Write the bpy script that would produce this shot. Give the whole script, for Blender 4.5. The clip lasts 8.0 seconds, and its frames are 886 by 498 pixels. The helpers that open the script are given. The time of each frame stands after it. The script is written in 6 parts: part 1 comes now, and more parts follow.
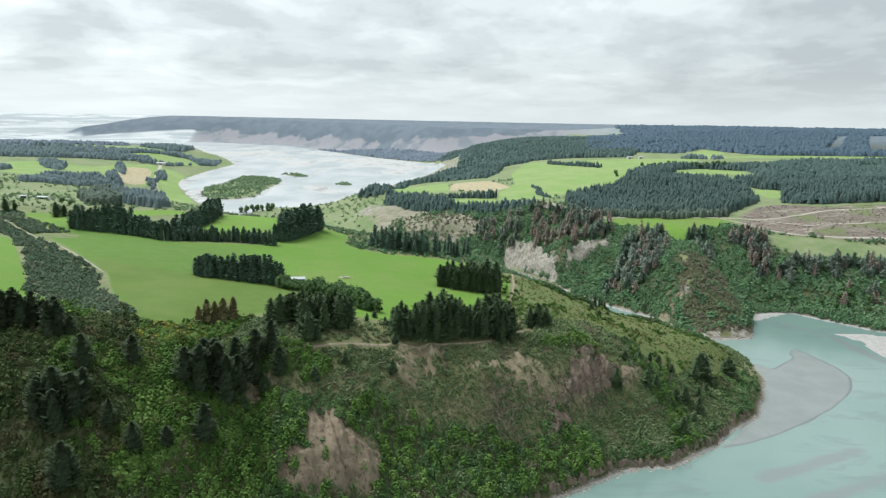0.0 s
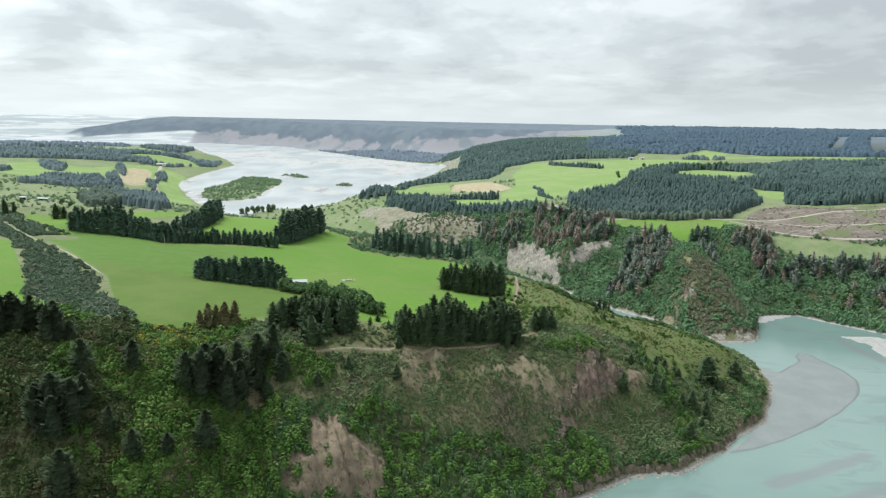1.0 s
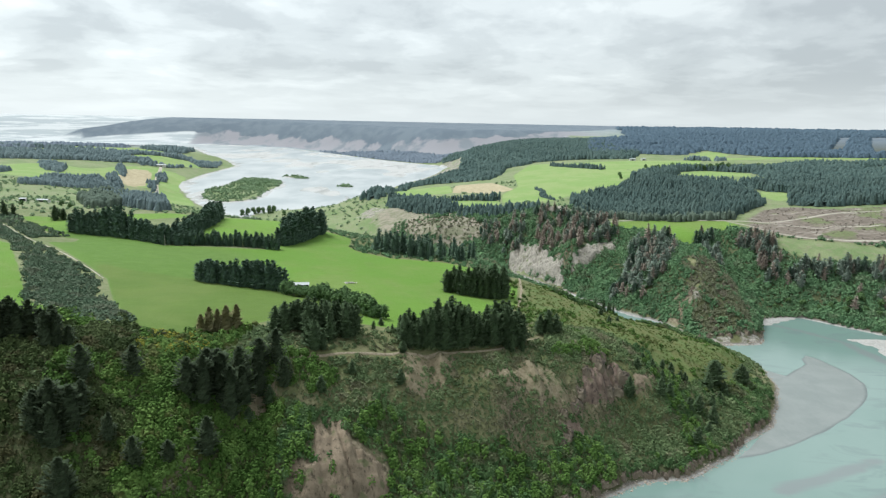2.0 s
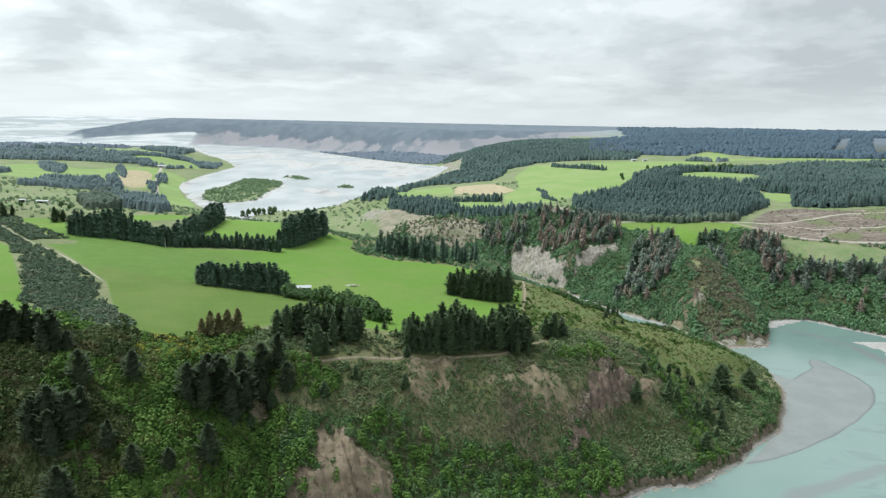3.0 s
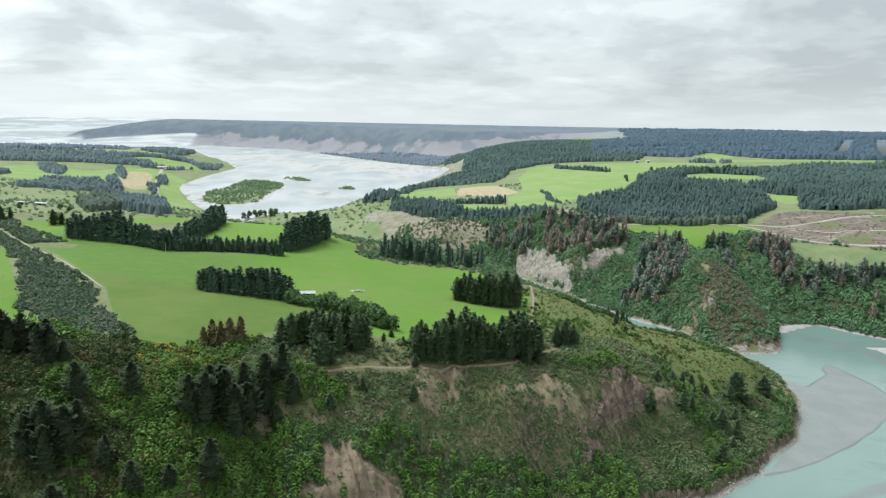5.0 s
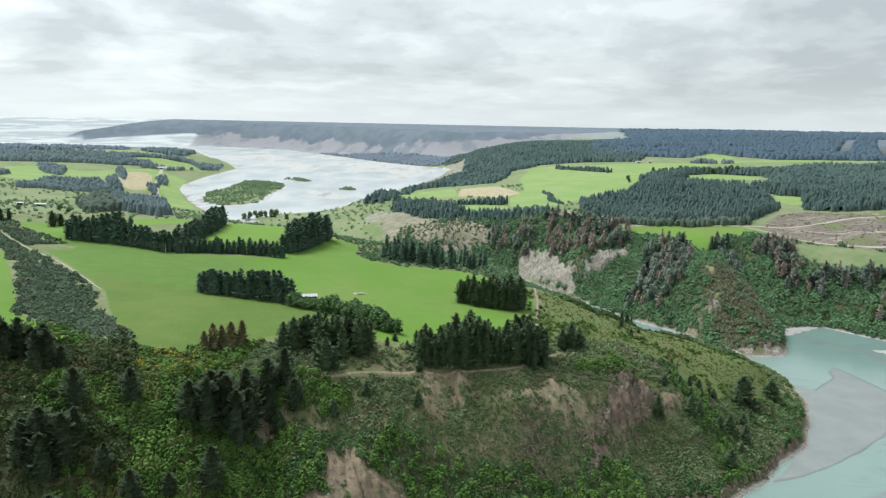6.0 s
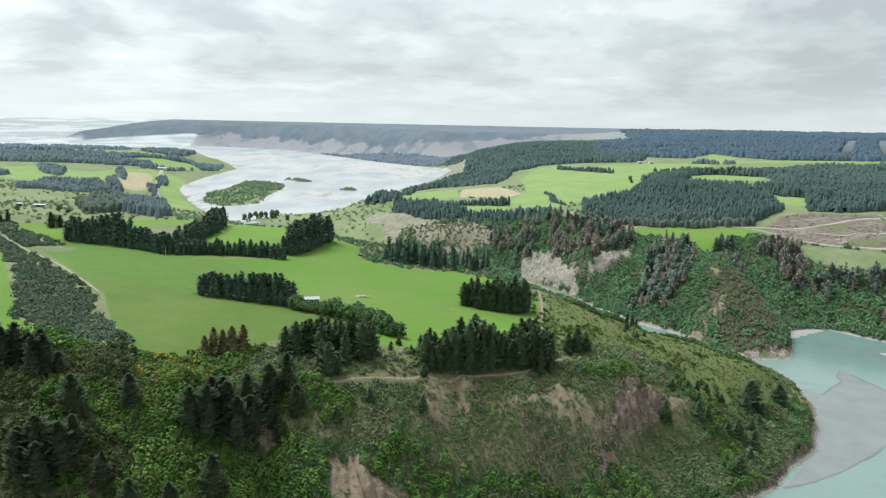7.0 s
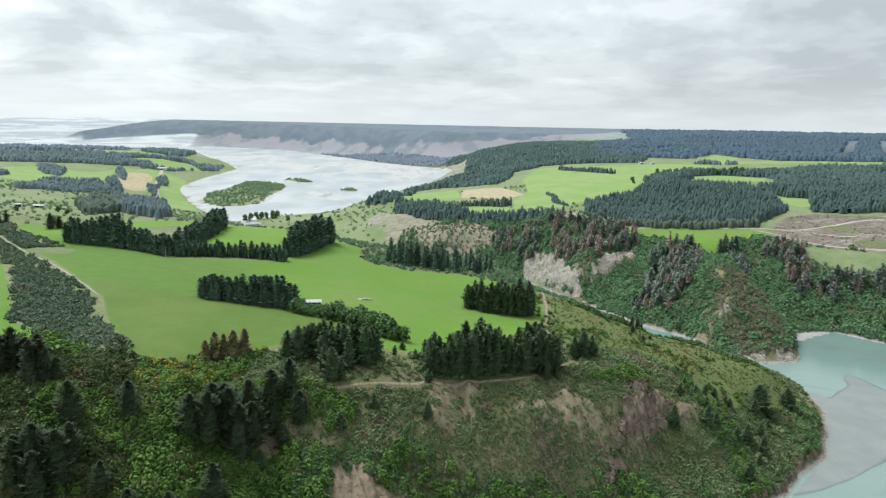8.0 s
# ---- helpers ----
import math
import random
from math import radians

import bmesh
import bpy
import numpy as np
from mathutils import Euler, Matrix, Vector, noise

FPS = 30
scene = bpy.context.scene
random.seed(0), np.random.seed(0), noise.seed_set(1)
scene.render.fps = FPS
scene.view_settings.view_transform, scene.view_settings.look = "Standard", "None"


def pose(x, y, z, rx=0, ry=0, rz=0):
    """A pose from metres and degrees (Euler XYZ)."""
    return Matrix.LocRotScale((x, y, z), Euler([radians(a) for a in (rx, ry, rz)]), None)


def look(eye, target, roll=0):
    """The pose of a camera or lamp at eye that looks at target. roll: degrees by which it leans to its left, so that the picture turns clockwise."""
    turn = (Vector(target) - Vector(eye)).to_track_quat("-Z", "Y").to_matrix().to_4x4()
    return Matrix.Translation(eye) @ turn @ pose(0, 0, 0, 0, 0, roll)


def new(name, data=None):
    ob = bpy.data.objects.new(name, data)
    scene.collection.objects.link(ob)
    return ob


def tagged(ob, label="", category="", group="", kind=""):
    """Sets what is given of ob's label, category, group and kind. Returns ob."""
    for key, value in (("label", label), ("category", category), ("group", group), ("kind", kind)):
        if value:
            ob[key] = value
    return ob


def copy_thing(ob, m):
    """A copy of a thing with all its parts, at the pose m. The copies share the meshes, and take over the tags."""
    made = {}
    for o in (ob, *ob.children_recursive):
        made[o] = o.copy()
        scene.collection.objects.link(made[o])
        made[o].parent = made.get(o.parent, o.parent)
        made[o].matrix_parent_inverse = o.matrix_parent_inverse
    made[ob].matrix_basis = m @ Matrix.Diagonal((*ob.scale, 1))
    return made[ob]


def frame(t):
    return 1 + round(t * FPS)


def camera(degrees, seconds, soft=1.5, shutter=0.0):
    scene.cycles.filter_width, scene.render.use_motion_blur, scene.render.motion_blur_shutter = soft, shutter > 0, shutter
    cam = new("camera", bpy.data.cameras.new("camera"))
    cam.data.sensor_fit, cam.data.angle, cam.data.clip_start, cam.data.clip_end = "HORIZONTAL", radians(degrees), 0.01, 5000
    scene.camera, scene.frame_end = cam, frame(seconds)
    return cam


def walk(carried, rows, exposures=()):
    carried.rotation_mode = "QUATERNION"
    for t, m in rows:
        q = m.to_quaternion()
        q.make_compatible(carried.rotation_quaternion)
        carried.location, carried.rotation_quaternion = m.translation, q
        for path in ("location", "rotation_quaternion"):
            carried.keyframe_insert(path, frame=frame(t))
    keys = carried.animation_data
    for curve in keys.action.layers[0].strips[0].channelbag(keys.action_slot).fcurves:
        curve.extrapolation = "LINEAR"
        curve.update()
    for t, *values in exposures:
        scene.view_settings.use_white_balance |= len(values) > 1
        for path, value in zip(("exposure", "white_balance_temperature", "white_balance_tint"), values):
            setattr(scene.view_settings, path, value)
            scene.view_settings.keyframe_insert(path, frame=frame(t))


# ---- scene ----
# metres; the gorge's water lies at z = 0, the first eye at (0, 0, 181), looking along +y
cam = camera(64.98, 8.0, 1.3)
# seconds, x, y, z, yaw, pitch, roll
ROWS = [
    (0.0, -0.00, 0.00, 181.00, 0.000, -10.450, -1.200),
    (0.5, -1.13, 2.50, 181.10, 0.006, -10.418, -1.191),
    (1.0, -2.26, 5.04, 181.19, 0.012, -10.387, -1.184),
    (1.5, -3.39, 7.61, 181.29, 0.017, -10.358, -1.178),
    (2.0, -4.52, 10.22, 181.38, 0.023, -10.331, -1.174),
    (2.5, -5.65, 12.87, 181.47, 0.028, -10.305, -1.171),
    (3.0, -6.78, 15.55, 181.55, 0.033, -10.281, -1.170),
    (3.5, -7.91, 18.27, 181.64, 0.038, -10.259, -1.170),
    (4.0, -9.05, 21.03, 181.72, 0.043, -10.239, -1.172),
    (4.5, -10.18, 23.82, 181.80, 0.047, -10.221, -1.175),
    (5.0, -11.31, 26.66, 181.88, 0.052, -10.204, -1.179),
    (5.5, -12.45, 29.53, 181.96, 0.056, -10.189, -1.185),
    (6.0, -13.58, 32.43, 182.03, 0.060, -10.176, -1.193),
    (6.5, -14.72, 35.38, 182.10, 0.064, -10.164, -1.202),
    (7.0, -15.85, 38.36, 182.17, 0.068, -10.154, -1.212),
    (7.5, -16.99, 41.37, 182.24, 0.071, -10.146, -1.224),
    (8.0, -18.12, 44.43, 182.31, 0.075, -10.140, -1.238),
]
walk(cam, [(t, pose(x, y, z, 0, 0, yaw) @ pose(0, 0, 0, 90 + pitch) @ pose(0, 0, 0, 0, 0, -roll)) for t, x, y, z, yaw, pitch, roll in ROWS],
     exposures=[(0.0, 0.49, 6040, 4)])

# ---- light: bright overcast, a wide soft sun behind cloud ----
SUN_HEIGHT, SUN_TURN = radians(60), radians(-55)
world = bpy.data.worlds.new("overcast_sky")
scene.world = world
world.use_nodes = True
wn, wl = world.node_tree.nodes, world.node_tree.links
wn.clear()


def wnode(kind, **values):
    n = wn.new(kind)
    for key, value in values.items():
        if key in n.inputs:
            n.inputs[key].default_value = value
    return n


out = wn.new("ShaderNodeOutputWorld")
back = wnode("ShaderNodeBackground", Strength=0.86)
sky = wn.new("ShaderNodeTexSky")
sky.sky_type, sky.sun_disc, sky.sun_elevation, sky.sun_rotation = "NISHITA", False, SUN_HEIGHT, SUN_TURN
where = wn.new("ShaderNodeTexCoord")
parts = wn.new("ShaderNodeSeparateXYZ")
wl.new(where.outputs["Generated"], parts.inputs[0])


def wmath(op, a, b=None, c=None):
    n = wn.new("ShaderNodeMath")
    n.operation = op
    for k, v in enumerate((a, b, c)):
        if v is None:
            continue
        if isinstance(v, (int, float)):
            n.inputs[k].default_value = v
        else:
            wl.new(v, n.inputs[k])
    return n.outputs[0]


def wmix(kind, f, a, b):
    n = wn.new("ShaderNodeMix")
    n.data_type, n.blend_type = "RGBA", kind
    for k, v in ((0, f), (6, a), (7, b)):
        if hasattr(v, "links"):
            wl.new(v, n.inputs[k])
        else:
            n.inputs[k].default_value = v
    return n.outputs[2]


up = wmath("MAXIMUM", parts.outputs[2], 0.0)
rise = wmath("MULTIPLY", wmath("LOGARITHM", wmath("ADD", up, 0.05), 2.71828), 1.6)      # cloud layers close up towards the horizon
sheet = wn.new("ShaderNodeCombineXYZ")
wl.new(wmath("MULTIPLY", parts.outputs[0], 4.4), sheet.inputs[0])
wl.new(wmath("MULTIPLY", parts.outputs[1], 4.4), sheet.inputs[1])
wl.new(rise, sheet.inputs[2])


def wnoise(scale, detail, rough, shift, stretch=(1, 1, 1), warp=0.0):
    m = wn.new("ShaderNodeMapping")
    m.inputs["Location"].default_value, m.inputs["Scale"].default_value = shift, stretch
    wl.new(sheet.outputs[0], m.inputs[0])
    n = wnode("ShaderNodeTexNoise", Scale=scale, Detail=detail, Roughness=rough, Distortion=warp)
    wl.new(m.outputs[0], n.inputs["Vector"])
    return n.outputs[0]


def wramp(value, *stops):
    n = wn.new("ShaderNodeValToRGB")
    n.color_ramp.interpolation = "EASE"
    for k, (at, shade) in enumerate(sorted(stops)):
        e = n.color_ramp.elements[k] if k < 2 else n.color_ramp.elements.new(at)
        e.position, e.color = at, (*shade, 1)
    wl.new(value, n.inputs[0])
    return n.outputs[0]


banks = wnoise(0.62, 3, 0.5, (3.1, 7.7, 1.3), (0.8, 0.8, 1.0), 0.3)
puffs = wnoise(2.0, 7, 0.54, (9.3, 2.2, 0.4), (0.95, 0.95, 1.25), 0.2)
both = wmath("ADD", wmath("MULTIPLY", banks, 0.5), wmath("MULTIPLY", puffs, 0.5))
east = wmath("MULTIPLY", wmath("MULTIPLY", parts.outputs[0], 0.06), wmath("MINIMUM", wmath("MULTIPLY", up, 8.0), 1.0))      # the cover thickens eastward
both = wmath("ADD", both, east)
cloud = wramp(both, (0.40, (0.84, 0.838, 0.826)), (0.46, (0.74, 0.743, 0.738)), (0.515, (0.645, 0.651, 0.651)), (0.58, (0.55, 0.558, 0.563)))
low = wramp(up, (0.0, (1, 1, 1)), (0.07, (0, 0, 0)))
cloud = wmix("MIX", wmath("MULTIPLY", low, 0.75), cloud, (0.79, 0.795, 0.79, 1))
glow = wn.new("ShaderNodeVectorMath")
glow.operation = "DOT_PRODUCT"
glow.inputs[1].default_value = (math.sin(SUN_TURN) * math.cos(SUN_HEIGHT), math.cos(SUN_TURN) * math.cos(SUN_HEIGHT), math.sin(SUN_HEIGHT))
wl.new(where.outputs["Generated"], glow.inputs[0])
near_sun = wramp(glow.outputs["Value"], (0.1, (0.86, 0.862, 0.86)), (0.6, (1.1, 1.1, 1.09)), (1.0, (1.6, 1.57, 1.52)))
cloud = wmix("MULTIPLY", 1.0, cloud, near_sun)
dim = wmix("MULTIPLY", 1.0, sky.outputs[0], (0.1, 0.1, 0.1, 1))
thin = wmix("MIX", 0.93, dim, cloud)
wl.new(thin, back.inputs["Color"])
wl.new(back.outputs[0], out.inputs[0])

sun_data = bpy.data.lights.new("sun", "SUN")
sun_data.energy, sun_data.angle, sun_data.color = 2.7, radians(28), (1.0, 0.975, 0.94)
sun = new("sun", sun_data)
sun.matrix_world = look((0, 0, 0), (-math.sin(SUN_TURN) * math.cos(SUN_HEIGHT), -math.cos(SUN_TURN) * math.cos(SUN_HEIGHT), -math.sin(SUN_HEIGHT)))

# ---- materials ----


class Mat:
    """A node material: small wrappers round the nodes."""

    def __init__(self, name, rough=0.9):
        self.m = bpy.data.materials.new(name)
        self.m.use_nodes = True
        self.t = self.m.node_tree
        self.b = self.t.nodes["Principled BSDF"]
        self.b.inputs["Roughness"].default_value = rough
        self.b.inputs["Specular IOR Level"].default_value = 0.25

    def put(self, socket, v):
        if hasattr(v, "links"):
            self.t.links.new(v, socket)
        elif isinstance(v, tuple) and len(v) == 3 and socket.type == "RGBA":
            socket.default_value = (*v, 1)
        else:
            socket.default_value = v

    def node(self, kind, **props):
        n = self.t.nodes.new(kind)
        if "operation" in props:
            n.operation = props["operation"]
        if "use_clamp" in props:
            n.use_clamp = props["use_clamp"]
        if "interpolation_type" in props:
            n.interpolation_type = props["interpolation_type"]
        if "data_type" in props:
            n.data_type, n.blend_type = props["data_type"], props["blend_type"]
        if "attribute_name" in props:
            n.attribute_name = props["attribute_name"]
        return n

    def noise(self, scale, detail=4, rough=0.55, stretch=None, coords="Object", warp=0.0):
        n = self.node("ShaderNodeTexNoise")
        c = self.node("ShaderNodeTexCoord").outputs[coords]
        if stretch:
            mp = self.node("ShaderNodeMapping")
            mp.inputs["Scale"].default_value = stretch
            self.t.links.new(c, mp.inputs[0])
            c = mp.outputs[0]
        self.t.links.new(c, n.inputs["Vector"])
        for k, v in (("Scale", scale), ("Detail", detail), ("Roughness", rough), ("Distortion", warp)):
            n.inputs[k].default_value = v
        return n.outputs[0]

    def math(self, op, a, b=0.0, clamp=False):
        n = self.node("ShaderNodeMath", operation=op, use_clamp=clamp)
        self.put(n.inputs[0], a)
        self.put(n.inputs[1], b)
        return n.outputs[0]

    def step(self, v, lo, hi):
        n = self.node("ShaderNodeMapRange", interpolation_type="SMOOTHSTEP")
        for k, x in enumerate((v, lo, hi, 0.0, 1.0)):
            self.put(n.inputs[k], x)
        return n.outputs[0]

    def mix(self, f, a, b, kind="MIX"):
        n = self.node("ShaderNodeMix", data_type="RGBA", blend_type=kind)
        self.put(n.inputs[0], f)
        self.put(n.inputs[6], a)
        self.put(n.inputs[7], b)
        return n.outputs[2]

    def attr(self, name):
        return self.node("ShaderNodeAttribute", attribute_name=name).outputs["Fac"]

    def object_random(self):
        return self.node("ShaderNodeObjectInfo").outputs["Random"]

    def island_random(self):
        return self.node("ShaderNodeNewGeometry").outputs["Random Per Island"]

    def colour(self, v):
        self.put(self.b.inputs["Base Color"], v)

    def bump(self, height, distance, strength=1.0):
        n = self.node("ShaderNodeBump")
        n.inputs["Strength"].default_value, n.inputs["Distance"].default_value = strength, distance
        self.put(n.inputs["Height"], height)
        self.t.links.new(n.outputs[0], self.b.inputs["Normal"])
# ---- the land's form: break lines, each with its x, y, z ----
LIP = [(-520, 190, 100), (-420, 225, 98), (-300, 255, 94), (-215, 268, 89), (-166, 278, 85.5), (-142, 300, 83), (-110, 316, 75), (-68, 317, 72.5), (-25, 338, 64), (10, 345, 56),
       (32, 356, 54), (56, 376, 52), (85, 394, 52), (104, 398, 44), (122, 401, 33)]
UPPER_SLOPE = [(-320, 215, 70), (-220, 232, 66), (-157, 252, 65), (-132, 257, 61), (-107, 264, 58), (-85, 289, 54), (-52, 302, 52), (-22, 318, 50), (-2, 325, 43), (24, 343, 50), (70, 369, 44), (98, 384, 32), (123, 383, 23)]
LOWER_SLOPE = [(-320, 180, 30), (-200, 207, 34), (-130, 235, 40), (-72, 278, 44), (-40, 284, 38), (-18, 304, 36), (17, 323, 31), (40, 329, 18), (53, 347, 32), (95, 369, 17), (120, 371, 12), (144, 388, 9)]
SPUR_SHORE = [(-700, 95, 0), (-350, 140, 0), (-200, 172, 0), (-120, 200, 0), (-60, 236, 0), (-10, 270, 0), (28, 292, 0), (57, 311, 0), (75, 324, 0), (93, 337, 0), (106, 344, 0), (125, 345, 0),
              (142, 360, 0), (159, 371, 0), (178, 394, 0), (203, 416, 0), (221, 450, 0), (236, 482, 0), (242, 515, 0), (236, 545, 0), (204, 588, 0), (190, 612, 0), (166, 645, 0), (140, 692, 0), (112, 745, 0), (86, 790, 0), (62, 832, 0),
              (0, 868, 0), (-80, 915, 0), (-180, 990, 0), (-285, 1110, 0), (-372, 1240, 1)]
SPUR_TOP = [(20, 480, 62), (39, 479, 60), (62, 460, 58), (90, 470, 52), (120, 500, 44), (144, 551, 26), (170, 548, 22), (184, 562, 20), (205, 540, 15), (168, 588, 14), (150, 625, 7), (203, 500, 18), (192, 470, 20), (160, 430, 26), (200, 470, 14), (218, 500, 8), (212, 450, 7)]
SPUR_BACK = [(60, 560, 58), (100, 560, 44), (110, 600, 25), (82, 680, 22), (60, 700, 34), (108, 640, 27), (96, 675, 25), (88, 735, 10), (128, 590, 23), (138, 574, 25), (50, 740, 36), (35, 780, 32), (-20, 820, 34)]
TERRACE = [(-240, 320, 90), (-177, 313, 86), (-150, 322, 84.5), (-172, 361, 82), (-200, 380, 81), (-208, 418, 82), (-248, 410, 88), (-300, 420, 92), (-300, 540, 82), (-324, 603, 77), (-237, 591, 78), (-346, 640, 80),
           (-405, 660, 82), (-481, 774, 78), (-163, 452, 76), (-95, 450, 74), (-117, 340, 75), (-60, 400, 72), (-20, 400, 66), (-2, 492, 63), (-40, 540, 66), (-140, 570, 75), (-81, 690, 57), (-30, 690, 54),
           (17, 640, 56), (-150, 700, 72), (-195, 763, 72), (-250, 760, 74), (-420, 900, 68), (-300, 860, 66), (-150, 830, 52), (-60, 790, 48), (17, 751, 42)]
EAST_BANK = [(-372, 1310, 2), (-280, 1150, 0), (-180, 1030, 0), (-70, 950, 0), (15, 895, 0), (80, 850, 0), (104, 806, 0), (128, 757, 0), (146, 722, 0), (174, 674, 0), (203, 640, 0), (213, 605, 0), (227, 577, 0), (250, 578, 0),
             (270, 583, 0), (287, 620, 0), (297, 651, 0), (313, 662, 0), (346, 669, 0), (364, 648, 0), (398, 612, 0), (480, 585, 0), (640, 560, 0), (1000, 540, 0)]
EAST_SLOPE = [(-60, 1010, 34), (-15, 950, 44), (47, 945, 44), (70, 900, 30), (106, 850, 26), (130, 812, 30), (163, 782, 21), (169, 704, 8), (184, 682, 18), (225, 631, 35), (262, 610, 18), (268, 628, 24), (340, 683, 9), (342, 715, 28),
              (387, 703, 38), (213, 710, 40), (236, 672, 50), (192, 800, 40), (140, 800, 50), (319, 752, 42), (304, 684, 7), (301, 722, 17), (265, 725, 57), (269, 690, 47), (274, 660, 33), (278, 632, 18.5), (304, 762, 36), (252, 640, 33), (246, 700, 54), (262, 735, 54), (460, 660, 30), (640, 620, 34)]
EAST_TERRACE = [(106, 955, 64), (147, 925, 75), (170, 905, 60), (190, 860, 61), (250, 800, 58), (300, 815, 61), (287, 886, 63), (360, 790, 64), (420, 760, 62), (420, 827, 67), (520, 760, 64), (640, 700, 66), (560, 900, 76), (800, 900, 78), (1100, 700, 70),
                (-95, 1099, 41), (-149, 1189, 22), (-40, 1080, 46), (60, 1040, 58), (200, 1010, 66), (66, 1284, 62), (8, 1280, 56), (-101, 1297, 50), (-150, 1360, 44), (302, 1231, 84), (151, 1522, 70), (220, 1740, 80), (500, 1363, 90), (600, 1750, 90)]
PLAIN = [(900, 1400, 92), (1200, 2222, 108), (700, 2200, 98), (300, 2200, 90), (100, 2474, 76), (60, 2300, 74), (84, 2620, 76), (90, 2780, 70), (-40, 1800, 27), (20, 1800, 56), (-10, 2000, 13), (30, 2150, 33), (300, 3000, 105), (900, 3000, 118), (2000, 2600, 118), (1500, 3400, 160), (600, 3500, 130), (2600, 3600, 160), (1800, 1200, 90), (2600, 2000, 110),
         (1200, 4200, 172), (400, 4300, 160), (2600, 4400, 178), (3500, 3200, 170), (4500, 1800, 170), (1500, 300, 90), (3500, 600, 130)]
EAST_SCARP = [(-181, 1440, 2.5), (-181, 1522, 3), (-160, 1700, 4), (-137, 1953, 5), (-90, 2130, 5.5), (-49, 2287, 6), (-10, 2500, 7), (10, 2735, 8)]
WEST_LOWLAND = [(-372, 1285, 2), (-410, 1295, 2), (-440, 1330, 3), (-512, 1439, 3), (-580, 1561, 3), (-690, 1800, 4), (-722, 1927, 5), (-759, 2196, 6), (-770, 2567, 7), (-1100, 3250, 10), (-1500, 4100, 14)]
WEST_TERRACE = [(-480, 1050, 50), (-440, 1180, 20), (-540, 1300, 22), (-663, 1388, 30), (-658, 1576, 33), (-760, 1900, 28), (-901, 1719, 46), (-572, 1005, 60), (-728, 1208, 64), (-478, 851, 66), (-950, 2268, 60), (-1272, 2173, 70), (-860, 2700, 30),
                (-980, 2740, 50), (-1090, 2850, 48), (-1600, 2900, 56), (-1700, 1600, 76), (-900, 900, 84), (-2800, 2600, 70), (-1900, 3700, 34), (-3200, 3600, 50), (-3500, 1500, 90), (-900, 500, 104)]
FAR_BANK = [(-3400, 4450, 20), (-2900, 4500, 20), (-2350, 4560, 20), (-1750, 4480, 18), (-1318, 4380, 16), (-949, 4150, 14), (-640, 3700, 11), (-330, 3200, 9), (-120, 2930, 8), (-40, 2860, 8)]
MESA_FOOT = [(-1500, 4560, 28), (-1200, 4480, 26), (-800, 4300, 24), (-400, 3950, 24), (-60, 3600, 24), (300, 3560, 60), (700, 3800, 110)]
MESA_TOP = [(-2750, 4560, 34), (-2250, 4640, 78), (-1850, 4690, 128), (-1500, 4690, 151), (-1150, 4600, 149), (-780, 4400, 146), (-370, 4060, 142), (-20, 3760, 140), (320, 3720, 144), (700, 3960, 150), (1100, 4120, 166)]
RIM = [(-4700, 4700, 150), (-3600, 4880, 178), (-2800, 4890, 176), (-2000, 4890, 178), (-1000, 4890, 178), (0, 4890, 178), (1000, 4890, 178), (2200, 4890, 180), (3200, 4890, 182), (4500, 4700, 186), (4890, 2500, 186), (4890, 0, 175)]
BEHIND = [(-60, 90, 0), (-260, 60, 0), (60, 130, 0), (170, 170, 0), (330, 220, 0), (480, 330, 0), (640, 400, 0), (1000, 420, 0), (-700, 30, 0), (-60, 20, 55), (-300, -10, 60), (150, 60, 50), (420, 150, 60), (800, 260, 70), (0, -150, 90),
          (-600, -200, 100), (700, -200, 100), (0, -1200, 110), (-2500, -1200, 120), (2500, -1200, 120), (0, -4800, 150), (-4800, -4800, 150), (4800, -4800, 150), (-4890, 3600, 160), (-4890, 2000, 155), (-4890, 0, 150)]


def spaced(line, step):
    out = []
    for a, b in zip(line, line[1:]):
        n = max(1, int(math.dist(a[:2], b[:2]) / step))
        out += [[a[k] + (b[k] - a[k]) * i / n for k in range(3)] for i in range(n)]
    return out + [list(line[-1])]


KNOTS = np.array(sum([spaced(line, step) for line, step in ((LIP, 16), (UPPER_SLOPE, 18), (LOWER_SLOPE, 20), (SPUR_SHORE, 16), (EAST_BANK, 18), (EAST_SCARP, 60), (WEST_LOWLAND, 70), (FAR_BANK, 120), (MESA_FOOT, 120), (MESA_TOP, 120), (RIM, 400))], [])
                 + [list(k) for spots in (SPUR_TOP, SPUR_BACK, TERRACE, EAST_SLOPE, EAST_TERRACE, PLAIN, WEST_TERRACE, BEHIND) for k in spots])
_, first = np.unique(np.round(KNOTS[:, :2]), axis=0, return_index=True)
KNOTS = KNOTS[np.sort(first)]


def spread(x, y):
    return np.sqrt((x[:, None] - KNOTS[None, :, 0]) ** 2 + (y[:, None] - KNOTS[None, :, 1]) ** 2 + 9.0)


PULL = np.linalg.solve(spread(KNOTS[:, 0], KNOTS[:, 1]) - 0.6 * np.eye(len(KNOTS)), KNOTS[:, 2] - 80)


def even_height(x, y):
    """The smooth form of the land at arrays of x and y."""
    x, y = np.asarray(x, float), np.asarray(y, float)
    shape, x, y = x.shape, x.ravel(), y.ravel()
    return np.concatenate([80 + spread(x[i:i + 4000], y[i:i + 4000]) @ PULL for i in range(0, len(x), 4000)] or [x]).reshape(shape)


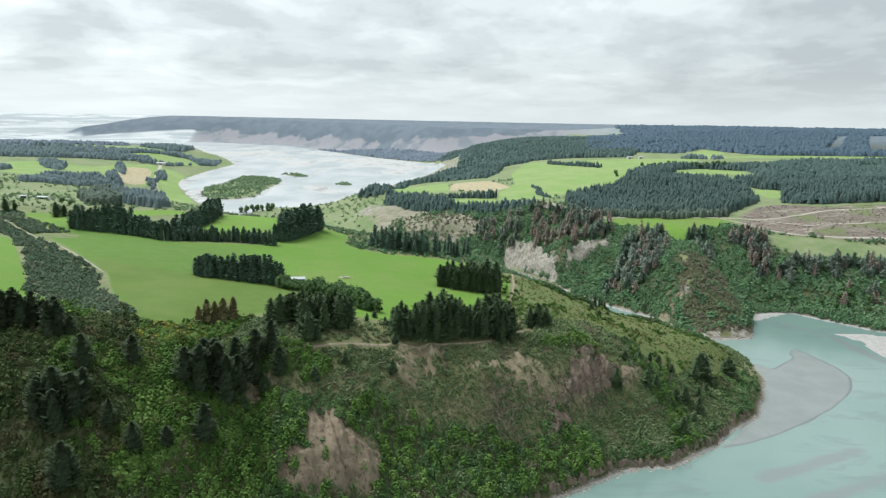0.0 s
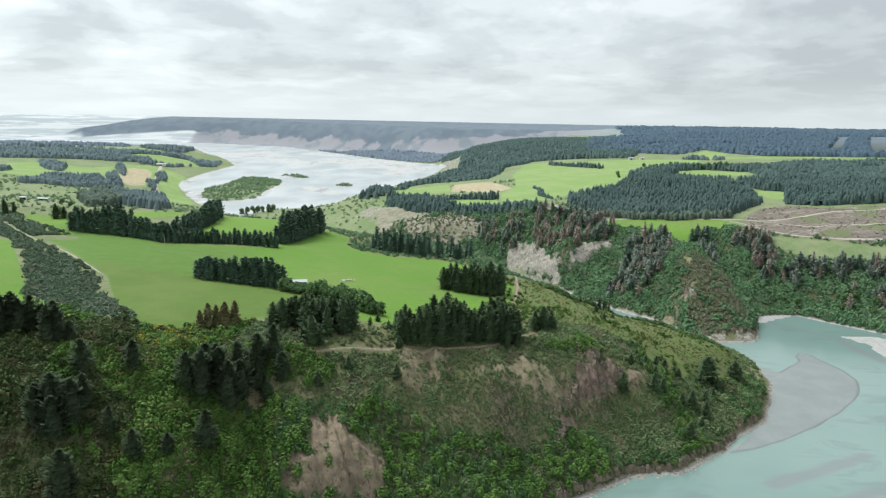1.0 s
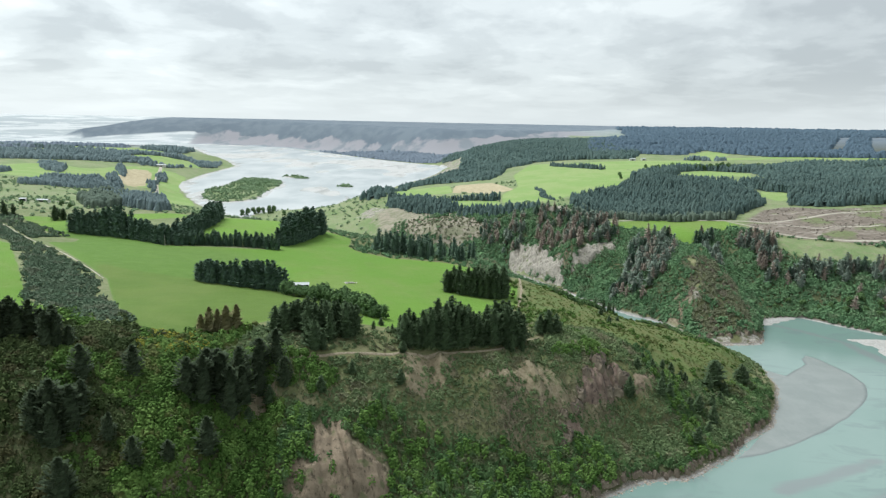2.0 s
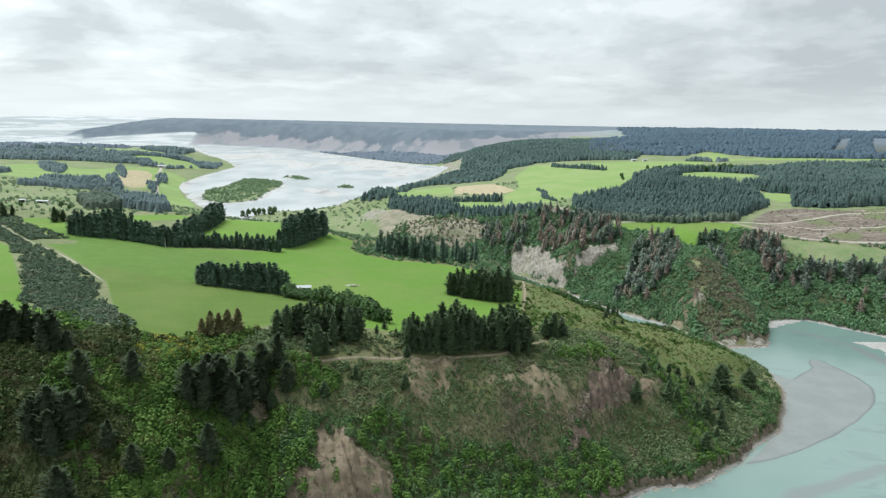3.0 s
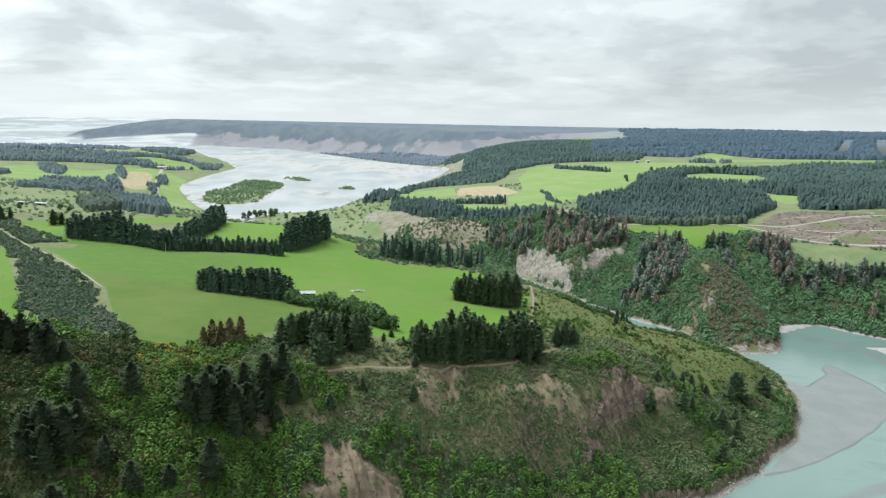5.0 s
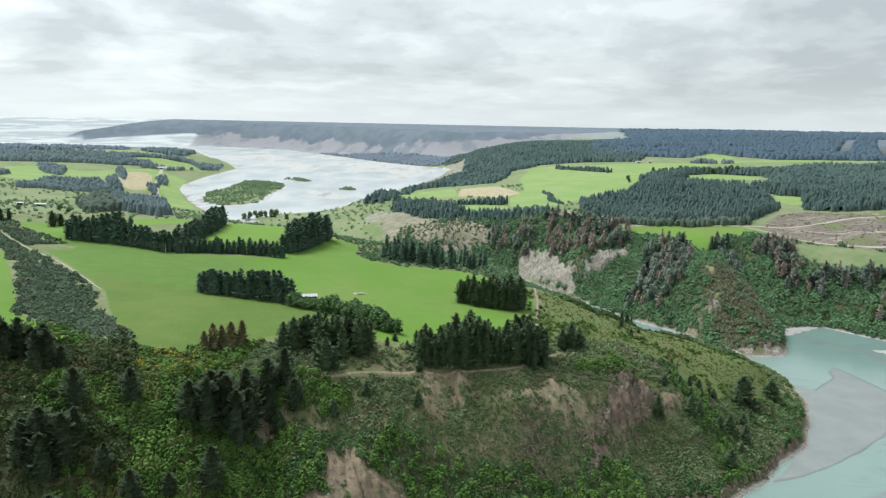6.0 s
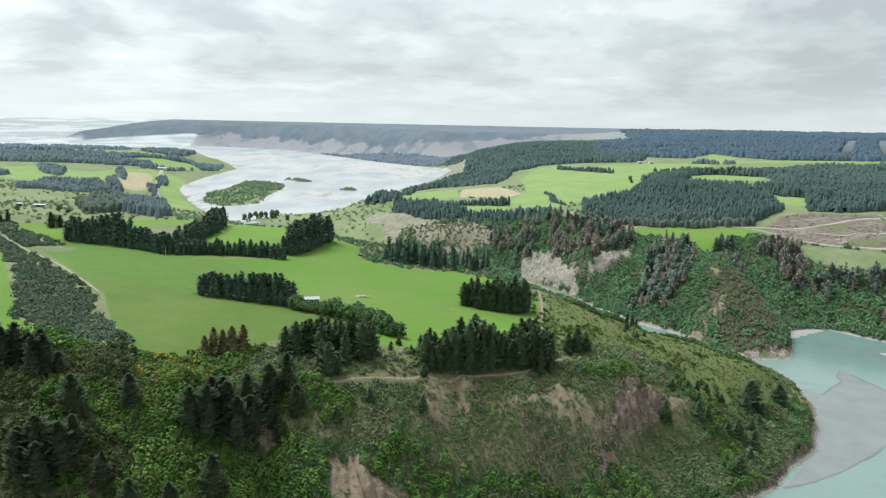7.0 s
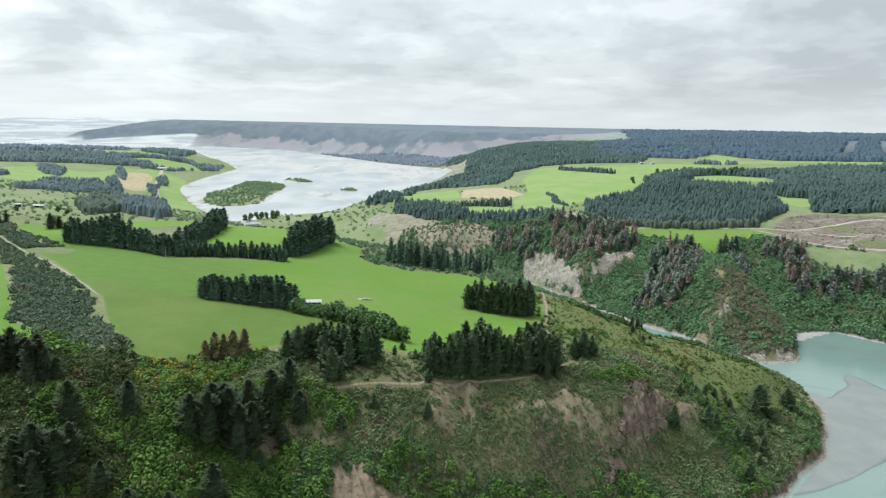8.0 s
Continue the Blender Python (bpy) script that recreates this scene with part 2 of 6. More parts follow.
def fbm(x, y, size, octaves=4, seed=0):
    """Smooth noise over the plan, about -1 to 1, as arrays."""
    total, amp = np.zeros_like(x, float), 0.6
    for k in range(octaves):
        r = np.random.RandomState(seed * 17 + k)
        table = r.rand(256, 256) * 2 - 1
        u, v = x / size + 37.1 * k + 5000.3, y / size + 11.7 * k + 5000.7
        i, j = np.floor(u).astype(int), np.floor(v).astype(int)
        fu, fv = u - i, v - j
        fu, fv = fu * fu * (3 - 2 * fu), fv * fv * (3 - 2 * fv)
        a, b, c, d = table[i % 256, j % 256], table[(i + 1) % 256, j % 256], table[i % 256, (j + 1) % 256], table[(i + 1) % 256, (j + 1) % 256]
        total += amp * ((a * (1 - fu) + b * fu) * (1 - fv) + (c * (1 - fu) + d * fu) * fv)
        amp, size = amp * 0.5, size * 0.5
    return total


def edge_distance(x, y, outline):
    """Metres to the outline of a plan polygon, plus inside and minus outside."""
    best, inside = np.full(np.shape(x), 1e9), np.zeros(np.shape(x), bool)
    pts = [q[:2] for q in outline]
    for (ax, ay), (bx, by) in zip(pts, pts[1:] + pts[:1]):
        dx, dy = bx - ax, by - ay
        k = np.clip(((x - ax) * dx + (y - ay) * dy) / max(dx * dx + dy * dy, 1e-9), 0, 1)
        best = np.minimum(best, np.hypot(x - ax - k * dx, y - ay - k * dy))
        if by != ay:
            inside ^= ((ay > y) != (by > y)) & (x < (bx - ax) * (y - ay) / (by - ay) + ax)
    return np.where(inside, best, -best)


def line_distance(x, y, line):
    best = np.full(np.shape(x), 1e9)
    for (ax, ay, *_), (bx, by, *_) in zip(line, line[1:]):
        dx, dy = bx - ax, by - ay
        k = np.clip(((x - ax) * dx + (y - ay) * dy) / max(dx * dx + dy * dy, 1e-9), 0, 1)
        best = np.minimum(best, np.hypot(x - ax - k * dx, y - ay - k * dy))
    return best


def smooth(a, lo, hi):
    k = np.clip((a - lo) / (hi - lo), 0, 1)
    return k * k * (3 - 2 * k)


# ---- land cover: plan outlines of paddocks, clearings and bare ground ----
PADDOCKS = {
    "main": [(-150, 320), (-127, 326), (-126, 346), (-108, 352), (-93, 367), (-70, 370), (-53, 374), (-35, 376), (-17, 382), (12, 398), (34, 428), (46, 470), (52, 520), (47, 560), (25, 590), (-3, 602), (-50, 596), (-80, 618), (-94, 655), (-100, 720),
             (-128, 735), (-136, 690), (-149, 612), (-144, 573), (-226, 562), (-295, 614), (-345, 640), (-363, 620), (-335, 600), (-311, 588), (-300, 556), (-322, 556), (-266, 490), (-228, 448), (-212, 430), (-187, 385), (-165, 350)],
    "back": [(-223, 570), (-240, 655), (-250, 764), (-180, 768), (-150, 740), (-155, 600)],
    "west": [(-420, 570), (-328, 520), (-252, 408), (-224, 364), (-196, 342), (-184, 330), (-200, 322), (-300, 330), (-420, 420)],
    "west_tongue": [(-206, 340), (-202, 358), (-179, 337), (-164, 322), (-167, 314), (-186, 322)],
    "west_strip": [(-430, 700), (-368, 690), (-343, 630), (-377, 632)],
    "east": [(192, 866), (270, 888), (345, 872), (352, 832), (300, 811), (273, 779), (258, 786), (225, 840), (192, 845)],
    "bench": [(-102, 1317), (-97, 1690), (5, 1530), (10, 1250), (-100, 1270)],
    "strip": [(4, 1086), (8, 1140), (82, 1090), (76, 1020)],
    "hill": [(84, 1063), (92, 1167), (130, 1278), (146, 1540), (231, 1865), (300, 1840), (372, 1640), (397, 1500), (350, 1330), (305, 1205), (240, 1165), (185, 1095), (152, 1052)],
    "far_a": [(296, 1829), (499, 1885), (684, 1895), (625, 1750), (445, 1576), (405, 1521), (363, 1623)],
    "far_b": [(479, 1448), (552, 1488), (611, 1419), (577, 1341), (491, 1351), (455, 1362)],
    "far_c": [(470, 1055), (491, 1098), (530, 1085), (490, 1006), (472, 1006)],
    "far_h": [(542, 1100), (573, 1090), (548, 1034), (521, 1053)],
    "far_d": [(714, 1460), (741, 1466), (802, 1589), (774, 1583)],
    "far_e": [(707, 2087), (853, 2302), (860, 2149), (699, 1850)],
    "far_g": [(743, 1909), (735, 1984), (944, 2050), (1300, 2040), (1300, 1985), (944, 1968)],
    "far_f": [(700, 2530), (760, 2470), (830, 2440), (827, 2395), (750, 2415), (700, 2470)],
    "far_k": [(1026, 1934), (1063, 1936), (957, 1748), (930, 1746)],
    "far_l": [(977, 1678), (1059, 1691), (983, 1569), (928, 1586)],
    "low_a": [(-1100, 1580), (-1057, 1799), (-962, 1810), (-821, 1722), (-833, 1440), (-916, 1440)],
    "low_b": [(-905, 1754), (-911, 1949), (-868, 2150), (-635, 1531), (-678, 1496), (-846, 1777)],
    "low_c": [(-855, 2119), (-753, 2022), (-620, 1620), (-540, 1480), (-500, 1390), (-560, 1350), (-632, 1520)],
    "low_e": [(-1700, 2230), (-1300, 2225), (-1000, 2330), (-1010, 2375), (-1300, 2295), (-1700, 2310)],
    "low_f": [(-1720, 2380), (-1000, 2330), (-1010, 2560), (-1800, 2620)],
    "low_g": [(-1010, 2180), (-860, 2150), (-800, 2300), (-880, 2400)],
    "low_d": [(-360, 736), (-310, 790), (-270, 770), (-284, 740), (-314, 700)],
}
HAZED_PADDOCKS = [PADDOCKS[k] for k in ("bench", "strip", "hill", "far_a", "far_b", "far_c", "far_h", "far_k", "far_l", "far_d", "far_e", "far_f", "far_g", "low_a", "low_b", "low_c", "low_e", "low_f", "low_g")]
FELLED = [[(1215, 2262), (1755, 3175), (1855, 3240), (1310, 2330)], [(1940, 3250), (2090, 3340), (1900, 2900), (1400, 2180), (1310, 2180)]]
DARKER_WEST = [(-345, 640), (-322, 556), (-266, 490), (-212, 430), (-187, 385), (-170, 440), (-150, 500), (-165, 548), (-226, 562), (-295, 614)]
GRAZED = [(-150, 312), (-126, 330), (-120, 346), (-93, 367), (-60, 384), (-46, 400), (-106, 434), (-165, 456), (-215, 462), (-240, 474), (-228, 448), (-212, 430), (-187, 385), (-165, 350)]
SLOPE_GRASS = [(345, 792), (364, 785), (402, 765), (459, 747), (640, 740), (640, 690), (440, 712), (392, 722), (366, 742), (354, 765)]
STUBBLE = [[(10, 1263), (17, 1470), (91, 1400), (119, 1230), (78, 1191)], [(-857, 1863), (-900, 2080), (-790, 1880), (-650, 1505), (-700, 1500), (-770, 1600)]]
CLEARING = [(352, 800), (361, 857), (415, 931), (456, 956), (507, 938), (600, 957), (900, 900), (800, 770), (600, 745), (460, 748), (402, 766), (364, 786)]
BARE = [
    [(-60, 284), (-59, 293), (-54, 299), (-48, 299), (-45, 296), (-39, 294), (-34, 293), (-29, 294), (-24, 288), (-30, 276), (-59, 266)],
    [(-67, 277), (-63, 282), (-60, 280), (-59, 266), (-66, 268)],
    [(-86, 304), (-79, 306), (-78, 300), (-82, 292), (-86, 280), (-91, 275), (-88, 286)],
    [(-23, 346), (5, 356), (3, 346), (-3, 337), (-13, 327), (-21, 325)],
    [(9, 345), (23, 350), (39, 366), (56, 368), (65, 364), (73, 362), (61, 352), (45, 351), (30, 348)],
    [(73, 376), (84, 387), (97, 392), (101, 387), (94, 379), (80, 368), (71, 363)],
    [(57, 347), (69, 357), (71, 352), (59, 342)],
    [(107, 392), (122, 403), (119, 390), (107, 385)],
]
SCREE = [
    [(76, 870), (85, 884), (101, 868), (120, 840), (131, 800), (132, 752), (124, 768), (112, 796), (95, 832), (78, 858)],
    [(138, 790), (151, 798), (181, 816), (200, 820), (194, 801), (171, 790), (157, 780), (140, 778)],
    [(-155, 1178), (-126, 1223), (-58, 1079), (-37, 1011), (-132, 1112)],
    [(124, 918), (130, 940), (150, 945), (172, 930), (164, 908)],
    [(207, 592), (214, 596), (230, 586), (262, 592), (282, 606), (290, 625), (292, 618), (280, 592), (272, 579), (228, 570)],
    [(220, 626), (222, 634), (227, 637), (230, 630), (226, 624)],
    [(-98, 2070), (-47, 2290), (-8, 2500), (8, 2730), (-34, 2850), (50, 2910), (62, 2760), (80, 2600), (56, 2350), (38, 2130), (10, 1950), (-50, 1890), (-110, 1870)],
]
DRY_SLOPE = [(-118, 1110), (-95, 1165), (-60, 1135), (-32, 1085), (20, 1000), (66, 960), (70, 912), (2, 920), (-60, 950), (-100, 1020)]
DRY_BANK = [(-60, 1030), (-20, 1000), (12, 983), (50, 945), (62, 920), (-4, 925), (-50, 960)]
GORSE = [(-447, 712), (-370, 632), (-325, 602), (-336, 582), (-336, 552), (-226, 438), (-184, 374), (-152, 324), (-172, 324), (-222, 366), (-250, 409), (-326, 522), (-400, 575)]
HEATH = [(56, 480), (60, 540), (95, 575), (130, 600), (190, 590), (222, 545), (224, 500), (208, 460), (172, 428), (140, 413), (106, 404), (88, 401), (61, 412), (46, 430)]


def widest(x, y, outlines):
    return np.max([edge_distance(x, y, o) for o in outlines], axis=0)


GORGE_RIVER = [q[:2] for q in SPUR_SHORE] + [(-372, 1310)] + [q[:2] for q in EAST_BANK[1:]] + [(1000, 420), (640, 400), (480, 330), (330, 220), (170, 170), (60, 130), (-60, 90), (-260, 60), (-700, 30)]
WIDE_RIVER = [q[:2] for q in WEST_LOWLAND] + [(-2600, 4150), (-3400, 4050), (-4700, 4000), (-4700, 4500)] + [q[:2] for q in FAR_BANK] + [(10, 2760)] + [q[:2] for q in reversed(EAST_SCARP)] + [(-260, 1440), (-330, 1400), (-372, 1330)]
ISLAND = [(-577, 1640), (-545, 1555), (-488, 1490), (-440, 1515), (-425, 1600), (-440, 1700), (-440, 1860), (-470, 2010), (-530, 2080), (-600, 2080), (-590, 1850), (-600, 1733)]
ISLET = [(-510, 2160), (-430, 2110), (-415, 2140), (-470, 2230), (-505, 2230)]
SMALL_ISLET = [(-297, 1900), (-256, 1880), (-250, 1905), (-275, 1965), (-296, 1950)]
SILT_BAR = [(161, 371), (181, 377), (206, 391), (230, 408), (257, 429), (281, 453), (295, 471), (305, 493), (306, 513), (302, 534), (298, 549), (293, 557), (284, 545), (281, 533), (272, 525), (254, 507), (242, 520), (232, 500), (224, 470), (212, 436), (190, 404)]
BAR_EDGE = SILT_BAR[:16]
GRAVEL_BAR = [(349, 603), (362, 580), (357, 545), (372, 500), (420, 480), (520, 490), (700, 510), (700, 545), (520, 560), (420, 588), (380, 606)]
SPIT = [(290, 640), (303, 640), (322, 654), (340, 662), (342, 670), (300, 668)]


def water_level(y):
    return np.clip(0.004 * (np.asarray(y, float) - 1100), 0, 30)


def height(x, y):
    """The land with its relief: gullies and lumps on slopes, nearly none on the paddocks."""
    x, y = np.asarray(x, float), np.asarray(y, float)
    h = even_height(x, y)
    h = np.where(y > 3300, np.minimum(h, np.interp(y, [3300, 4000, 4500, 4700, 4890], [140, 150, 158, 164, 178]) + 40 * smooth(x, 700, 1300)), h)      # far land capped to a rising ramp that fits the camera's horizon
    level = water_level(y)
    gorge, wide = edge_distance(x, y, GORGE_RIVER) + 2.2 * fbm(x, y, 16, 3, 12), edge_distance(x, y, WIDE_RIVER)
    wet = np.maximum(gorge, wide)
    dry = smooth(-wet, 2, 40)
    e = 4.0
    steep = np.hypot(even_height(x + e, y) - h, even_height(x, y + e) - h) / e
    rough = dry * smooth(steep, 0.12, 0.5)
    rough = rough * smooth(np.hypot(x, y), 5000, 1500)
    ridged = 1 - 2 * np.abs(fbm(x + 0.35 * y, 0.45 * y, 34, 3, 3))
    ribs = 1 - 2.4 * np.abs(fbm(x + 0.3 * y + 2.5 * fbm(x, y, 20, 2, 14), 0.16 * y, 11, 3, 4))
    crag = smooth(widest(x, y, BARE + SCREE), -6, 3) * smooth(y, 1300, 1000)
    h = h + rough * (3.4 * fbm(x, y, 46, 4, 1) + 2.6 * ridged - 0.8 + crag * (4.6 * ribs - 1.8)) + dry * 0.5 * fbm(x, y, 60, 3, 2)
    h = h + smooth(edge_distance(x, y, CLEARING), 0, 25) * (5.0 * fbm(x, y, 70, 4, 18) + 2.2 * (1 - 2 * np.abs(fbm(x, 2.2 * y, 45, 3, 19))))       # windrows and gullies of the felled slope
    h = h + smooth(-gorge, 0.5, 6) * smooth(-gorge, 26, 8) * smooth(y, 700, 600) * 2.6        # low eroded bank above the water
    h = np.where(wet > 0, np.maximum(np.minimum(h, level - 0.25 - 0.12 * np.minimum(gorge, 20)), level - 3.5), np.where(wet > -40, np.maximum(h, level + 0.1 + 0.25 * np.minimum(-wet, 4)), h))
    braid = fbm(x, 0.45 * y, 130, 5, 5) + 0.25 * fbm(x, y, 500, 2, 6)
    h = np.where(wide > 0, level - 0.5 + 2.6 * np.clip(braid + 0.06, -0.3, 0.32) * smooth(wide, 0, 60), h)
    for outline, top in ((ISLAND, 3.5), (ISLET, 2.0), (SMALL_ISLET, 1.5)):
        d = edge_distance(x, y, outline) + 8 * fbm(x, y, 60, 3, 8)
        h = np.where(d > -12, np.maximum(h, level - 0.4 + top * smooth(d, -12, 22)), h)
    for outline, top, shore in ((GRAVEL_BAR, 0.9, 9), (SPIT, 0.8, 5)):
        d = edge_distance(x, y, outline)
        h = np.where(d > -1.5, np.maximum(h, -0.15 + (top + 0.15) * smooth(d, -1.5, shore)), h)
    return h


def lip_depth(x, y):
    """Metres behind (plus) or before the brow of the slope, along y."""
    return y - np.interp(x, [q[0] for q in LIP], [q[1] for q in LIP])


def west_share(x, y):
    """Lush bush on the western slope and low on the gorge face, thinning to dry scrub towards the brow in the east."""
    low_face = smooth(lip_depth(x, y) + 0.12 * np.clip(x, -60, 140), -10, -36)
    return np.clip(np.maximum(np.maximum(smooth(x, -88, -108), 0.62 * smooth(x, 100, 135)), 0.75 * low_face) + 0.75 * fbm(x, 0.6 * y, 26, 3, 31), 0, 1)


WOODS = {
    "promontory": ([(-170, 1290), (-150, 1320), (-130, 1560), (-112, 1800), (-62, 1870), (10, 1950), (38, 2130), (56, 2350), (80, 2600), (66, 2770), (-25, 2860), (5, 3000), (123, 3300), (254, 3440), (541, 3200), (566, 2668), (591, 2148), (508, 1950), (244, 1985), (140, 1700), (110, 1560), (93, 1500), (6, 1600), (-90, 1757), (-96, 1300), (-120, 1270)], 10.5, 12),
    "fringe": ([(-102, 1192), (-102, 1262), (-46, 1225), (2, 1090), (22, 1012), (-10, 1005), (-49, 1060)], 6, 13),
    "hedge": ([(2, 1140), (8, 1156), (84, 1104), (80, 1092)], 5, 11),
    "fringe_b": ([(16, 985), (41, 1018), (130, 965), (134, 946), (76, 962)], 6.5, 11),
    "wood_a": ([(165, 930), (188, 1064), (270, 1127), (306, 1200), (350, 1275), (410, 1235), (490, 1190), (440, 970), (362, 885), (280, 899), (205, 899)], 6.0, 15),
    "wood_b": ([(490, 1190), (598, 1215), (690, 1240), (751, 1210), (1000, 1280), (1000, 1000), (588, 973), (507, 950), (470, 966), (512, 1060), (490, 1105)], 6.8, 15),
    "wood_c": ([(345, 1340), (380, 1300), (447, 1362), (478, 1450), (552, 1492), (620, 1440), (690, 1470), (700, 1570), (620, 1560), (560, 1560), (470, 1500), (400, 1440)], 8, 13),
    "wood_d": ([(600, 1330), (640, 1500), (720, 1640), (900, 1760), (1300, 1900), (1500, 1850), (1300, 1250), (1000, 1220), (750, 1225), (620, 1250)], 11, 12),
    "plantation": ([(440, 2200), (620, 3066), (1108, 3421), (2300, 3500), (2400, 2300), (1300, 1990), (960, 1990), (870, 2195), (860, 2330), (700, 2130)], 16, 14),
    "plantation_ridge": ([(620, 3066), (900, 3400), (1000, 4200), (2900, 4400), (2900, 3300), (2200, 3300), (1108, 3421)], 24, 13),
    "mesa_wood": ([(-2750, 4540), (-2350, 4570), (-1900, 4600), (-1500, 4610), (-1150, 4500), (-780, 4290), (-370, 3960), (-20, 3680), (320, 3670), (700, 3950), (1150, 4130), (1500, 5700), (700, 5600), (0, 5600), (-700, 5700), (-1300, 6000), (-2080, 6100), (-1800, 4950), (-2350, 4700)], 13, 5),
    "low_wood": ([(-700, 3850), (-640, 3730), (-330, 3225), (-120, 2950), (-20, 2890), (60, 3200), (-60, 3560), (-280, 3810), (-540, 4000)], 14, 11),
    "west_strip": ([(-1750, 2330), (-1500, 2480), (-1250, 2420), (-1120, 2330), (-1250, 2300), (-1500, 2330)], 13, 14),
    "hedge_far": ([(250, 1700), (258, 1716), (296, 1664), (350, 1560), (343, 1540), (290, 1640)], 6, 11),
    "hedge_hill": ([(150, 1212), (155, 1216), (163, 1180), (155, 1107), (166, 1064), (159, 1062), (148, 1107), (156, 1178)], 4, 5),
    "copse_far_b": ([(640, 1900), (700, 1940), (760, 1900), (720, 1870)], 7, 13),
    "west_band": ([(-1180, 1840), (-1368, 2100), (-1174, 2180), (-1000, 2330), (-930, 2480), (-866, 2440), (-800, 2470), (-850, 2200), (-960, 2040)], 10, 13),
    "west_band_b": ([(-2300, 2500), (-1900, 2800), (-1300, 2900), (-1150, 2500), (-1400, 2250)], 18, 13),
    "west_scarp": ([(-1150, 2640), (-1100, 2900), (-985, 2750), (-965, 2600), (-985, 2502), (-1062, 2534)], 12, 15),
    "west_foot": ([(-952, 2151), (-885, 2393), (-817, 2542), (-783, 2403), (-841, 2132), (-901, 2073)], 11, 12),
    "clump_a": ([(-805, 1662), (-816, 1729), (-671, 1447), (-682, 1417)], 8, 13),
    "clump_b": ([(-893, 1889), (-909, 1962), (-798, 1752), (-802, 1728)], 9, 12),
    "clump_c": ([(-1051, 1812), (-1046, 1855), (-951, 1750), (-893, 1627), (-940, 1640)], 10, 13),
    "clump_d": ([(-768, 1855), (-758, 1892), (-724, 1816), (-731, 1774)], 8, 12),
    "clump_e": ([(-700, 1640), (-692, 1666), (-620, 1494), (-630, 1482)], 7, 9),
    "wood_edge": ([(166, 918), (200, 896), (237, 880), (293, 874), (331, 864), (366, 878), (358, 890), (293, 890), (237, 894), (180, 936)], 5.5, 10),
    "grove_a": ([(-740, 1203), (-838, 1463), (-779, 1560), (-700, 1466), (-713, 1190)], 9, 11),
    "grove_b": ([(-640, 1370), (-612, 1440), (-560, 1390), (-480, 1200), (-520, 1120), (-600, 1211)], 8.5, 14),
    "grove_d": ([(-400, 870), (-470, 1000), (-520, 1150), (-430, 1040), (-350, 880), (-325, 790)], 7, 15),
    "grove_e": ([(-430, 835), (-560, 1060), (-640, 1300), (-580, 1280), (-500, 1100), (-415, 890)], 7.5, 13),
    "grove_c": ([(-1080, 1500), (-1050, 1590), (-960, 1560), (-930, 1460)], 10, 12),
}


def dry_land(x, y):
    return np.maximum(edge_distance(x, y, GORGE_RIVER), edge_distance(x, y, WIDE_RIVER)) < -4



def stretch_lines(fine_lo, fine_hi, step, lo, hi, grow):
    """Grid lines: even in the middle, ever wider outwards."""
    mid = list(np.arange(fine_lo, fine_hi, step))
    up, down, s = [mid[-1]], [mid[0]], step
    while up[-1] < hi:
        s *= grow
        up.append(min(up[-1] + s, hi))
    s = step
    while down[-1] > lo:
        s *= grow
        down.append(max(down[-1] - s, lo))
    return np.array(down[:0:-1] + mid + up[1:])


gx = stretch_lines(-115, 300, 2.5, -4950, 4950, 1.06)
gy = stretch_lines(250, 470, 2.5, -4950, 4930, 1.027)
GX, GY = np.meshgrid(gx, gy)
GZ = height(GX, GY)


def ground_height(x, y):
    """The ground sheet's own height at arrays of x and y."""
    x, y = np.atleast_1d(np.asarray(x, float)), np.atleast_1d(np.asarray(y, float))
    i = np.clip(np.searchsorted(gx, x) - 1, 0, len(gx) - 2)
    j = np.clip(np.searchsorted(gy, y) - 1, 0, len(gy) - 2)
    u, v = (x - gx[i]) / (gx[i + 1] - gx[i]), (y - gy[j]) / (gy[j + 1] - gy[j])
    return (GZ[j, i] * (1 - u) + GZ[j, i + 1] * u) * (1 - v) + (GZ[j + 1, i] * (1 - u) + GZ[j + 1, i + 1] * u) * v


def gorge_side(x, y):
    h = ground_height(x, y)
    steep = np.abs(ground_height(x + 6, y) - h) + np.abs(ground_height(x, y + 6) - h)
    return (h > 1.2) * smooth(steep, 0.9, 1.8) * dry_land(x, y) * smooth(widest(x, y, SCREE) + 4 * fbm(x, y, 14, 2, 51), 5, -1) * smooth(edge_distance(x, y, CLEARING), 8, -4) * smooth(edge_distance(x, y, SLOPE_GRASS), 4, -4) * smooth(widest(x, y, PADDOCKS.values()), 2, -2)


def sheet_mesh(name, verts, faces, smooth_faces=True):
    """A mesh from arrays of vertices and of faces with one number of corners."""
    me = bpy.data.meshes.new(name)
    verts, faces = np.asarray(verts, np.float32), np.asarray(faces, np.int32)
    n, k = faces.shape
    me.vertices.add(len(verts))
    me.vertices.foreach_set("co", verts.ravel())
    me.loops.add(n * k)
    me.loops.foreach_set("vertex_index", faces.ravel())
    me.polygons.add(n)
    me.polygons.foreach_set("loop_start", np.arange(0, n * k, k, dtype=np.int32))
    me.polygons.foreach_set("use_smooth", np.array(np.broadcast_to(smooth_faces, n)))
    me.update(calc_edges=True)
    return me


def grid_faces(rows, cols):
    a = (np.arange(rows - 1)[:, None] * cols + np.arange(cols - 1)[None]).ravel()
    return np.stack([a, a + 1, a + cols + 1, a + cols], 1)


